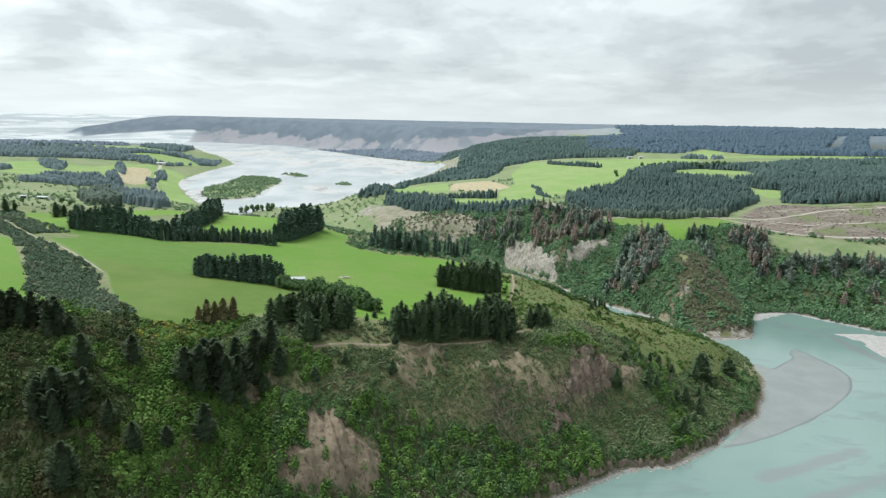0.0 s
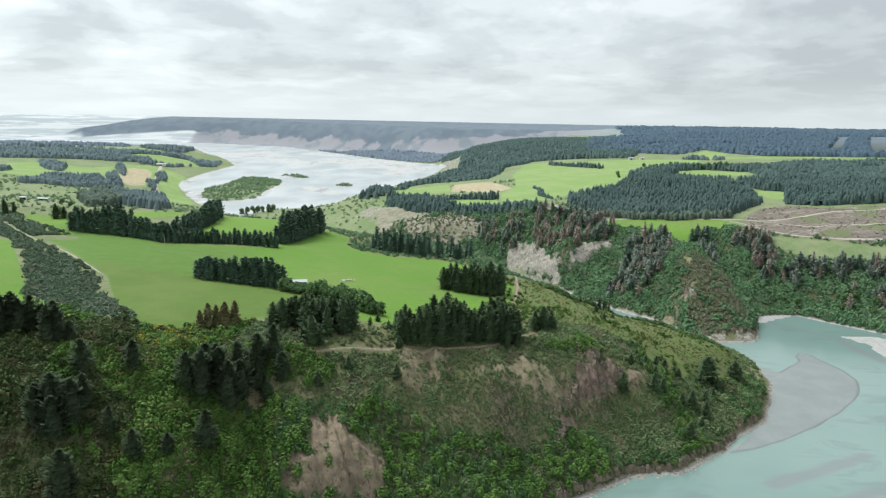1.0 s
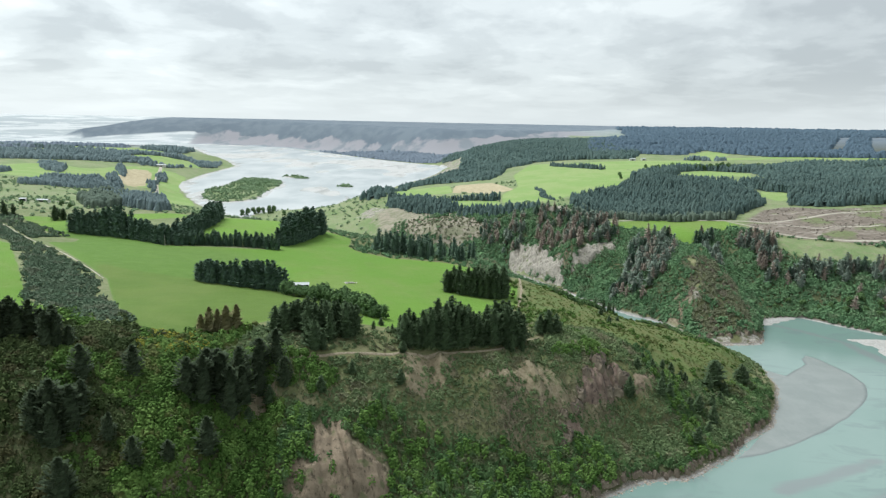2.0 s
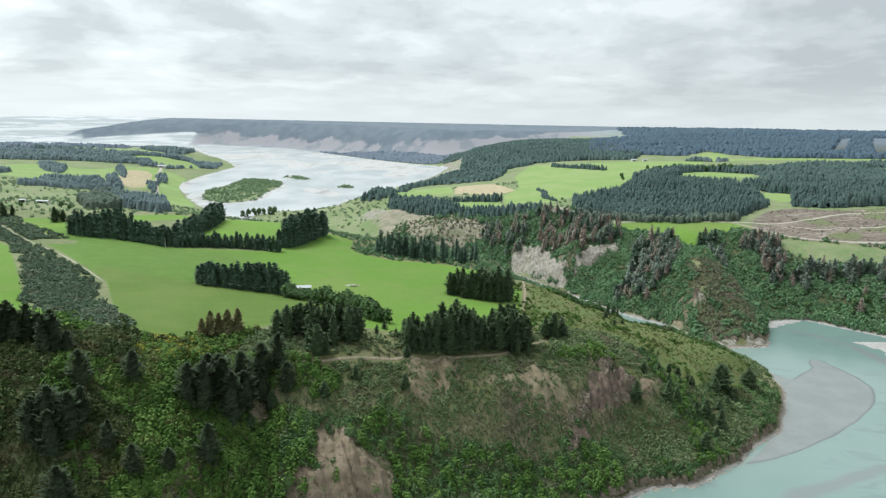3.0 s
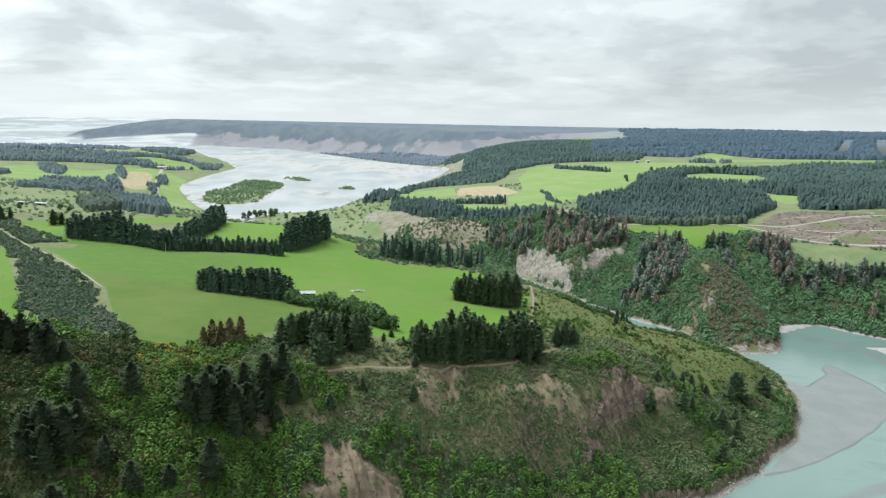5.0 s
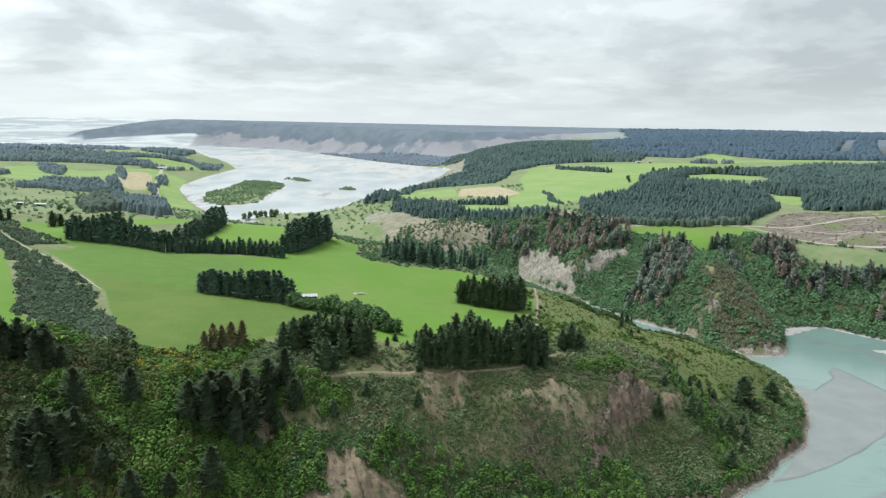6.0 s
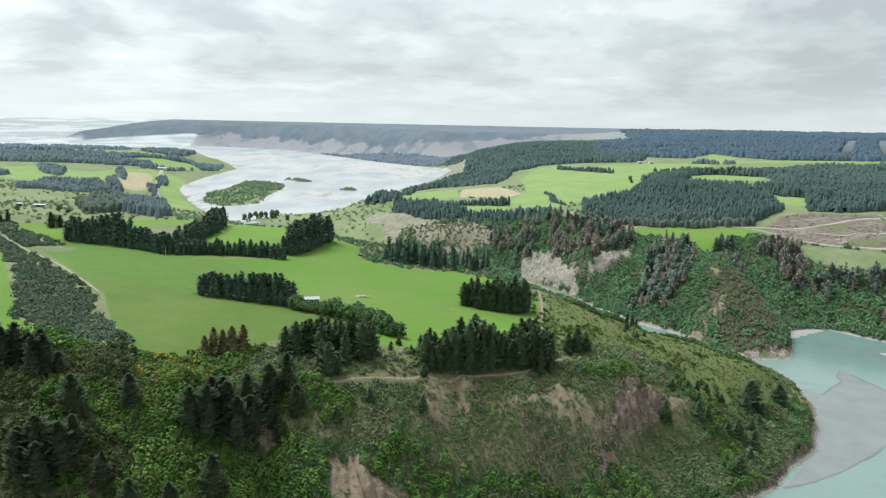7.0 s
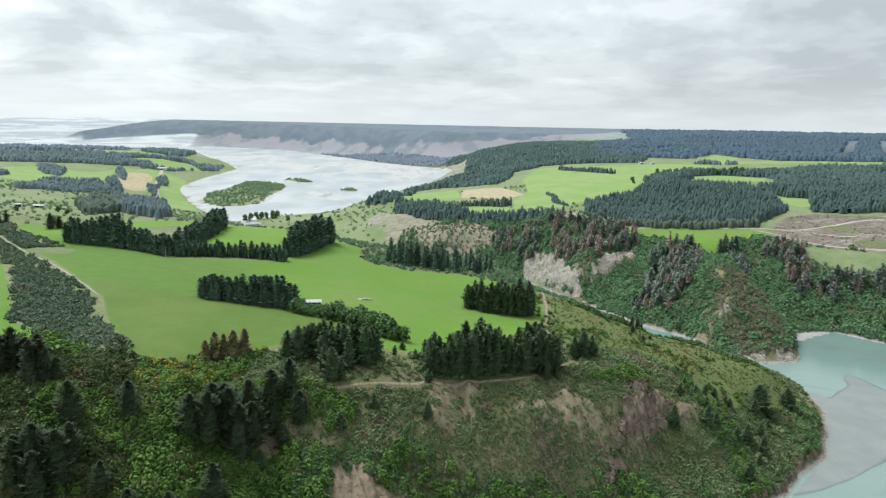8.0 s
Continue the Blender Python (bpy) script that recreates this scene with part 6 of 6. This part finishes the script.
def track(name, line, wide, material, label, lift=0.3):
    """A draped ribbon of worn ground with a slight crown."""
    pts = spaced([(q[0], q[1], 0) for q in line], 3.0 if len(line) and line[0][1] < 700 else 12.0)
    x, y = np.array([q[0] for q in pts]), np.array([q[1] for q in pts])
    for _ in range(3):
        x[1:-1], y[1:-1] = (x[:-2] + 2 * x[1:-1] + x[2:]) / 4, (y[:-2] + 2 * y[1:-1] + y[2:]) / 4
    dx, dy = np.gradient(x), np.gradient(y)
    n = np.hypot(dx, dy)
    nx, ny = -dy / n, dx / n
    w = wide * (1 + 0.3 * fbm(x, y, 14, 2, 61)) * np.clip(np.minimum(np.arange(len(x)), np.arange(len(x))[::-1]) / 6 + 0.3, 0, 1)
    rows = []
    for k, up in ((-0.5, -0.25), (-0.25, 0.0), (0.0, 0.08), (0.25, 0.0), (0.5, -0.25)):
        px, py = x + nx * w * k, y + ny * w * k
        rows.append(np.stack([px, py, ground_height(px, py) + lift + up], -1))
    me = sheet_mesh(name, np.stack(rows, 1).reshape(-1, 3), grid_faces(len(x), 5))
    me.materials.append(material)
    return tagged(new(name, me), label, "track", kind="structure")


track("track_cliff", CLIFF_TRACK, 1.7, CLAY_TRACK, "narrow clay walking track along the cliff brow")
track("track_spur", [(60, 600), (55, 520), (51, 490), (46, 455), (44, 440)], 1.8, CLAY_TRACK, "worn grass track over the spur")
track("road_lane", FARM_LANE, 1.0, PALE_TRACK, "pale gravel farm lane beside the gorse")
track("road_lowland", [(-870, 2140), (-797, 1940), (-740, 1783), (-680, 1640), (-626, 1508), (-585, 1420), (-545, 1320)], 9, PALE_TRACK, "straight pale gravel road across the lowland", 0.6)
track("track_terrace", [(-640, 900), (-570, 930), (-545, 950), (-530, 990), (-505, 1020)], 5, PALE_TRACK, "pale track to the terrace sheds", 0.5)
track("road_clearing", [(192, 872), (270, 894), (330, 876), (352, 862), (380, 858), (440, 868), (520, 900), (600, 930), (760, 960)], 4.5, PALE_TRACK, "gravel forestry road round the clearing", 0.5)
track("track_clearing_low", [(345, 862), (356, 838), (372, 800), (388, 775), (430, 762), (520, 755), (640, 745)], 4.0, PALE_TRACK, "gravel forestry track below the clearing", 0.5)
track("track_clearing_mid", [(380, 858), (420, 830), (480, 815), (560, 825), (680, 830)], 3.5, PALE_TRACK, "bulldozed track over the felled slope", 0.5)


def box(bm, x0, y0, z0, x1, y1, z1):
    v = [bm.verts.new(q) for q in ((x0, y0, z0), (x1, y0, z0), (x1, y1, z0), (x0, y1, z0), (x0, y0, z1), (x1, y0, z1), (x1, y1, z1), (x0, y1, z1))]
    for f in ((3, 2, 1, 0), (4, 5, 6, 7), (0, 1, 5, 4), (1, 2, 6, 5), (2, 3, 7, 6), (3, 0, 4, 7)):
        bm.faces.new([v[k] for k in f])


def part(name, bm, material, parent, label=""):
    me = bpy.data.meshes.new(name)
    bm.to_mesh(me)
    bm.free()
    me.materials.append(material)
    ob = new(name, me)
    ob.parent = parent
    return tagged(ob, label)


def plain(name, colour, rough=0.6, metal=0.0):
    m = Mat(name, rough)
    m.colour(m.mix(m.math("MULTIPLY", m.step(m.noise(0.9, 4, 0.6), 0.4, 0.7), 0.4), colour, tuple(c * 0.6 for c in colour)))
    m.b.inputs["Metallic"].default_value = metal
    return m.m


IRON_ROOF, BOARDS, DARK_GAP = plain("weathered_iron_roof", (0.42, 0.44, 0.45), 0.5), plain("grey_weatherboard", (0.34, 0.32, 0.29), 0.8), plain("open_bay_shade", (0.05, 0.05, 0.05), 0.9)
WHITE_WALL = plain("white_wall", (0.72, 0.71, 0.68), 0.7)


def shed(name, x, y, turn, long, deep, tall, label, bays, wall=BOARDS, closed=False):
    """A farm shed: walls with bays cut into the front, a pitched iron roof with eaves."""
    top = new(name)
    top.matrix_basis = pose(x, y, float(np.min(ground_height(np.array([x - long / 3, x + long / 3]), np.array([y, y])))) - 0.15, 0, 0, turn)
    bm = bmesh.new()
    a, b = long / 2, deep / 2
    box(bm, -a, b - 0.15, 0, a, b, tall)
    box(bm, -a, -b, 0, -a + 0.15, b - 0.15, tall)
    box(bm, a - 0.15, -b, 0, a, b - 0.15, tall)
    part("wall", bm, wall, top)
    for k in range(bays + 1):
        bm = bmesh.new()
        px = -a + 0.2 + (long - 0.4) * k / bays
        box(bm, px - 0.12, -b + 0.02, 0, px + 0.12, -b + 0.26, tall - 0.02)
        part("post", bm, BOARDS, top)
    if closed:
        bm = bmesh.new()
        box(bm, -a + 0.16, -b + 0.3, 0, a - 0.16, -b + 0.45, tall - 0.02)
        part("front_wall", bm, wall, top)
        bm = bmesh.new()
        box(bm, -a * 0.25, -b + 0.1, 0, a * 0.25, -b + 0.26, tall * 0.72)
        part("door", bm, DARK_GAP, top, "dark sliding door")
    # added near-black panel that stands in for the shade inside the bays
    bm = bmesh.new()
    box(bm, -a + 0.16, -b * 0.1, 0.02, a - 0.16, -b * 0.1 + 0.1, tall - 0.05)
    part("back_screen", bm, DARK_GAP, top)
    bm = bmesh.new()
    for side in (-1, 1):
        ridge, eave = tall + deep * 0.16, tall - 0.08
        q = [(-a - 0.4, side * (b + 0.4), eave), (a + 0.4, side * (b + 0.4), eave), (a + 0.4, 0, ridge), (-a - 0.4, 0, ridge)]
        lo, hi = [bm.verts.new(p) for p in q], [bm.verts.new((p[0], p[1], p[2] + 0.09)) for p in q]
        order = range(4) if side < 0 else range(3, -1, -1)
        bm.faces.new([hi[k] for k in order])
        bm.faces.new([lo[k] for k in reversed(list(order))])
        for k in range(4):
            bm.faces.new([lo[k], lo[(k + 1) % 4], hi[(k + 1) % 4], hi[k]])
    bmesh.ops.recalc_face_normals(bm, faces=bm.faces)
    part("roof", bm, IRON_ROOF, top, "pale corrugated iron roof")
    return tagged(top, label, "shed")


shed("farm_shed", -96, 449, 12, 9.5, 6, 3.0, "pale iron-roofed hay shed beside the hedgerow", 3)
shed("implement_shed", -546, 944, -8, 17, 7, 3.6, "long white implement shed on the rough terrace", 5, WHITE_WALL)
shed("wool_shed", -566, 932, 10, 8, 6, 3.8, "small white wool shed on the rough terrace", 2, WHITE_WALL)
shed("barn", -866, 2128, 20, 30, 14, 7, "pale barn at the head of the lowland road", 4, WHITE_WALL, True)
shed("barn", 500, 1898, 0, 15, 8, 5, "white farm barn among far trees", 3, WHITE_WALL, True)
shed("barn", 530, 1902, 10, 11, 7, 5, "white farm barn among far trees", 3, WHITE_WALL, True)


def stone_mesh(rng, material):
    bm = bmesh.new()
    bmesh.ops.create_icosphere(bm, subdivisions=1, radius=1)
    for v in bm.verts:
        v.co *= rng.uniform(0.75, 1.2)
        v.co.z *= 0.6
    me = bpy.data.meshes.new("stone")
    bm.to_mesh(me)
    bm.free()
    me.materials.append(material)
    return me


STONE = plain("pale_stone", (0.45, 0.43, 0.39), 0.9)
SHORE_STONE = plain("brown_shore_stone", (0.34, 0.29, 0.24), 0.9)
stone_rng = np.random.RandomState(9)
heap = tagged(new("stone_heap"), "heap of pale field stones on the open paddock", "stones")
heap.matrix_basis = pose(-69, 478, float(ground_height(-69, 478)[0]))
shapes = [stone_mesh(stone_rng, STONE) for _ in range(4)]
for k in range(26):
    ob = new("stone", shapes[k % 4])
    ob.parent = heap
    r, a = stone_rng.uniform(0, 1) ** 0.6, stone_rng.uniform(0, 6.283)
    size = stone_rng.uniform(0.35, 0.9)
    ob.matrix_basis = pose(5.5 * r * math.cos(a), 2.6 * r * math.sin(a), 0.25 + 0.5 * (1 - r), 0, 0, stone_rng.uniform(0, 360)) @ Matrix.Diagonal((size, size, size, 1))


def rubble(name, label, lines, per_metre, spread_m, sizes, seed, material):
    """Boulders strewn along a shore, joined."""
    g = np.random.RandomState(seed)
    bm = bmesh.new()
    bmesh.ops.create_icosphere(bm, subdivisions=1, radius=1)
    bm.verts.index_update()
    v0, f0 = np.array([tuple(v.co) for v in bm.verts]), np.array([[v.index for v in f.verts] for f in bm.faces])
    bm.free()
    P = np.array(sum([spaced([(q[0], q[1], 0) for q in line], 1.0) for line in lines], []))
    P = np.repeat(P, max(1, int(per_metre)), 0)
    P = P[g.rand(len(P)) < per_metre / max(1, int(per_metre))]
    x, y = P[:, 0] + g.normal(0, spread_m, len(P)), P[:, 1] + g.normal(0, spread_m, len(P))
    z = np.maximum(ground_height(x, y), -0.15)
    s = g.uniform(*sizes, len(x)) * g.choice([0.6, 1.0, 1.5], len(x), p=[0.6, 0.32, 0.08])
    v = v0[None] * g.uniform(0.7, 1.25, (len(x), len(v0), 1)) * s[:, None, None] * np.array([1, 1, 0.65]) + np.stack([x, y, z], -1)[:, None]
    f = f0[None] + len(v0) * np.arange(len(x))[:, None, None]
    me = sheet_mesh(name, v.reshape(-1, 3), f.reshape(-1, 3), False)
    me.materials.append(material)
    return tagged(new(name, me), label, "stones", kind="stuff")


rubble("shore_boulders", "brown boulders and shingle along the foot of the spur", [SPUR_SHORE[6:19]], 4, 1.3, (0.25, 0.7), 3, SHORE_STONE)
rubble("headland_boulders", "brown boulders at the headland's waterline", [EAST_BANK[11:17]], 2, 1.2, (0.4, 1.0), 4, SHORE_STONE)


def rock_material():
    m = Mat("fractured_rock", 0.92)
    col = m.mix(m.step(m.noise(0.5, 5, 0.65, (1, 1, 0.35)), 0.35, 0.65), (0.118, 0.096, 0.074), (0.235, 0.19, 0.142))
    col = m.mix(m.step(m.noise(1.3, 4, 0.7, (1.5, 1.5, 0.3)), 0.5, 0.66), col, (0.072, 0.060, 0.050))
    col = m.mix(m.math("MULTIPLY", m.step(m.noise(0.2, 4), 0.5, 0.65), 0.7), col, (0.25, 0.21, 0.15))
    col = m.mix(m.math("MULTIPLY", m.object_random(), 0.35), col, (0.13, 0.105, 0.09))
    m.colour(col)
    m.bump(m.noise(1.2, 5, 0.7, (1.4, 1.4, 0.35)), 0.6)
    return m.m


ROCK = rock_material()


def crag_mesh(seed):
    """A broken buttress: one block with upright ribs, ledges and a stepped top."""
    g = np.random.RandomState(seed)
    bm = bmesh.new()
    bmesh.ops.create_icosphere(bm, subdivisions=3, radius=1)
    ribs, steps = g.uniform(0.62, 1.12, 11), g.uniform(0.45, 1.0, 7)
    for v in bm.verts:
        x, y, z = (math.copysign(abs(c) ** 0.6, c) for c in v.co)
        rib = ribs[int((x + 1) * 5.4) % 11]
        ledge = 1 - 0.16 * (z + 1)
        v.co = (x * ledge + g.normal(0, 0.05), (y * rib + 0.25 * z) * ledge + g.normal(0, 0.07), 0.62 * z * (steps[int((x + 1) * 3.4) % 7] if z > 0 else 1) + 0.3 + g.normal(0, 0.035))
    me = bpy.data.meshes.new("rock_outcrop")
    bm.to_mesh(me)
    bm.free()
    me.materials.append(ROCK)
    return me


CRAGS = [crag_mesh(k) for k in range(5)]

def crag(k, x, y, wide, tall, deep=None, turn=0.0):
    ob = new("rock_outcrop", CRAGS[k % 5])
    ob.matrix_basis = Matrix.LocRotScale((x, y, float(ground_height(x, y)[0]) - 0.3 * tall), Euler((0, 0, radians(turn))), (wide, deep or wide * 0.7, tall))
    return tagged(ob, "brown fractured rock buttress breaking out of the slope", "rock", "rock outcrops on the gorge face")


def face_material(name, pale, mid, dark):
    m = Mat(name, 0.95)
    col = m.mix(m.step(m.noise(0.28, 5, 0.6), 0.35, 0.62), mid, pale)
    col = m.mix(m.step(m.noise(0.55, 5, 0.65, (1, 1, 0.16), warp=0.4), 0.52, 0.66), col, dark)
    col = m.mix(m.math("MULTIPLY", m.step(m.noise(1.6, 4, 0.7), 0.5, 0.75), 0.5), col, pale)
    col = m.mix(m.math("MULTIPLY", m.step(m.noise(0.16, 4, 0.6), 0.55, 0.66), 0.75), col, (0.115, 0.128, 0.060))
    m.colour(col)
    m.bump(m.noise(1.1, 5, 0.7, (1, 1, 0.4)), 0.5)
    return m.m


def eroded_face(outline, depth, size, seed, material, label, step=0.75):
    """A bare face draped on the slope, worn into upright ribs and gullies that follow the fall line."""
    xs, ys = [q[0] for q in outline], [q[1] for q in outline]
    ax, ay = np.arange(min(xs) - 4, max(xs) + 4, step), np.arange(min(ys) - 4, max(ys) + 4, step)
    X, Y = np.meshgrid(ax, ay)
    inside = edge_distance(X, Y, outline) + 4.5 * fbm(X, Y, 8, 4, seed)
    across, down = 0.88 * X + 0.42 * Y, 0.88 * Y - 0.42 * X
    bend = 1.8 * fbm(X, Y, 14, 2, seed + 1)
    ribs = smooth(np.abs(fbm(across + bend, 0.14 * down, size, 3, seed + 2)), 0.0, 0.30)
    rough = fbm(X, Y, size * 0.7, 4, seed + 4)
    fine = 1 - 2 * np.abs(fbm(across + 0.5 * bend, 0.25 * down, size * 0.35, 2, seed + 3))
    Z = ground_height(X.ravel(), Y.ravel()).reshape(X.shape) + np.where(inside > -1, smooth(inside, -1.0, 5.0), 0) * depth * (0.05 + 0.75 * ribs + 0.22 * fine + 0.35 * rough) - 0.7 * smooth(inside, 1.0, -1.5)
    f = grid_faces(len(ay), len(ax))
    f = f[(inside.ravel()[f] > -1.5).any(1)]
    used, inv = np.unique(f, return_inverse=True)
    me = sheet_mesh("clay_face", np.stack([X, Y, Z], -1).reshape(-1, 3)[used], inv.reshape(f.shape))
    me.materials.append(material)
    return tagged(new("clay_face", me), label, "cliff", kind="structure")


CLAY = face_material("dry_clay", (0.250, 0.198, 0.142), (0.165, 0.130, 0.092), (0.085, 0.068, 0.048))
RED_ROCK = face_material("red_brown_rock", (0.235, 0.175, 0.140), (0.150, 0.108, 0.088), (0.070, 0.052, 0.048))
DRY_EARTH = face_material("dry_grassy_earth", (0.255, 0.215, 0.145), (0.190, 0.158, 0.100), (0.120, 0.105, 0.058))
for k, (depth, size, material, label) in enumerate(((4.4, 8, CLAY, "tall tan clay cliff worn into upright ribs"), (3.0, 6, CLAY, "narrow tan clay rib beside the cliff"), (0.7, 6, DRY_EARTH, "dry bare gully below the pines"),
                                                    (1.0, 7, DRY_EARTH, "dry eroded earth under the cliff track"), (1.2, 8, DRY_EARTH, "brown eroded band across the gorge face"), (4.0, 6, RED_ROCK, "dark red-brown rock face at the spur's brow"),
                                                    (2.0, 5, RED_ROCK, "dark rock step low on the gorge face"), (0.8, 6, CLAY, "bare tan earth beside the heath"))):
    eroded_face(BARE[k], depth, size, 200 + 7 * k, material, label)

crag_rng = np.random.RandomState(12)
for x, y, w, h in ((90, 388, 5, 10), (83, 384, 5, 11), (97, 387, 5, 10), (101, 390, 4, 8), (76, 377, 4, 9), (71, 368, 4, 9), (88, 379, 4, 10), (66, 360, 4, 8), (95, 381, 4, 8), (70, 362, 3, 6), (86, 390, 4, 8), (60, 352, 3, 6), (63, 346, 3, 6),
                   (61, 344, 3, 5), (58, 340, 3, 5)):
    crag(crag_rng.randint(5), x + crag_rng.normal(0, 0.5), y + crag_rng.normal(0, 0.5), w * crag_rng.uniform(0.8, 1.15), h * (0.8 if x > 55 else 0.5) * crag_rng.uniform(0.8, 1.15), turn=crag_rng.normal(0, 18))
for a, b in zip(SPUR_SHORE[6:15], SPUR_SHORE[7:16]):
    for k in range(6):
        q = (k + crag_rng.uniform(0.2, 0.8)) / 6
        crag(crag_rng.randint(5), a[0] + (b[0] - a[0]) * q - 2.5 * crag_rng.uniform(0.6, 1.3), a[1] + (b[1] - a[1]) * q + 3.0 * crag_rng.uniform(0.7, 1.4), crag_rng.uniform(1.4, 3.0), crag_rng.uniform(2.4, 5.6), turn=crag_rng.normal(30, 20))
for x, y, w, h in ((215, 601, 3.5, 5), (221, 593, 3, 5), (228, 588, 3.5, 4.5), (236, 587, 3, 5), (243, 586, 3.5, 4), (251, 588, 3, 5), (259, 590, 3.5, 5), (267, 592, 3, 4), (273, 597, 3, 4), (279, 606, 3, 5), (286, 621, 3, 5), (223, 631, 3, 5), (226, 634, 2.5, 4)):
    crag(crag_rng.randint(5), x, y, w, h, turn=crag_rng.normal(0, 25))

PALE_FACE = face_material("pale_fractured_rock", (0.345, 0.318, 0.275), (0.225, 0.205, 0.172), (0.115, 0.102, 0.080))
eroded_face(SCREE[0], 8.0, 10, 301, PALE_FACE, "pale grey fractured rock face above the river channel", 1.6)
eroded_face(SCREE[1], 4.5, 9, 311, PALE_FACE, "pale rocky slip below the dying conifers", 1.6)


SLASH = foliage("felled_branch_litter", (0.17, 0.145, 0.12), (0.23, 0.20, 0.165), (0.31, 0.275, 0.235), 0.4)
x, y = scatter(rng, (345, 735, 900, 960), 5.5, lambda x, y: smooth(edge_distance(x, y, CLEARING), 0, 6) * (0.15 + 0.6 * smooth(fbm(x, 2.5 * y, 40, 3, 91), -0.05, 0.25)))
bushes("felled_litter", "grey-brown heaps of felled branches on the clearing", x, y, rng.uniform(0.6, 1.8, len(x)), 4, rng, SLASH, 0.5, 0.5, True)
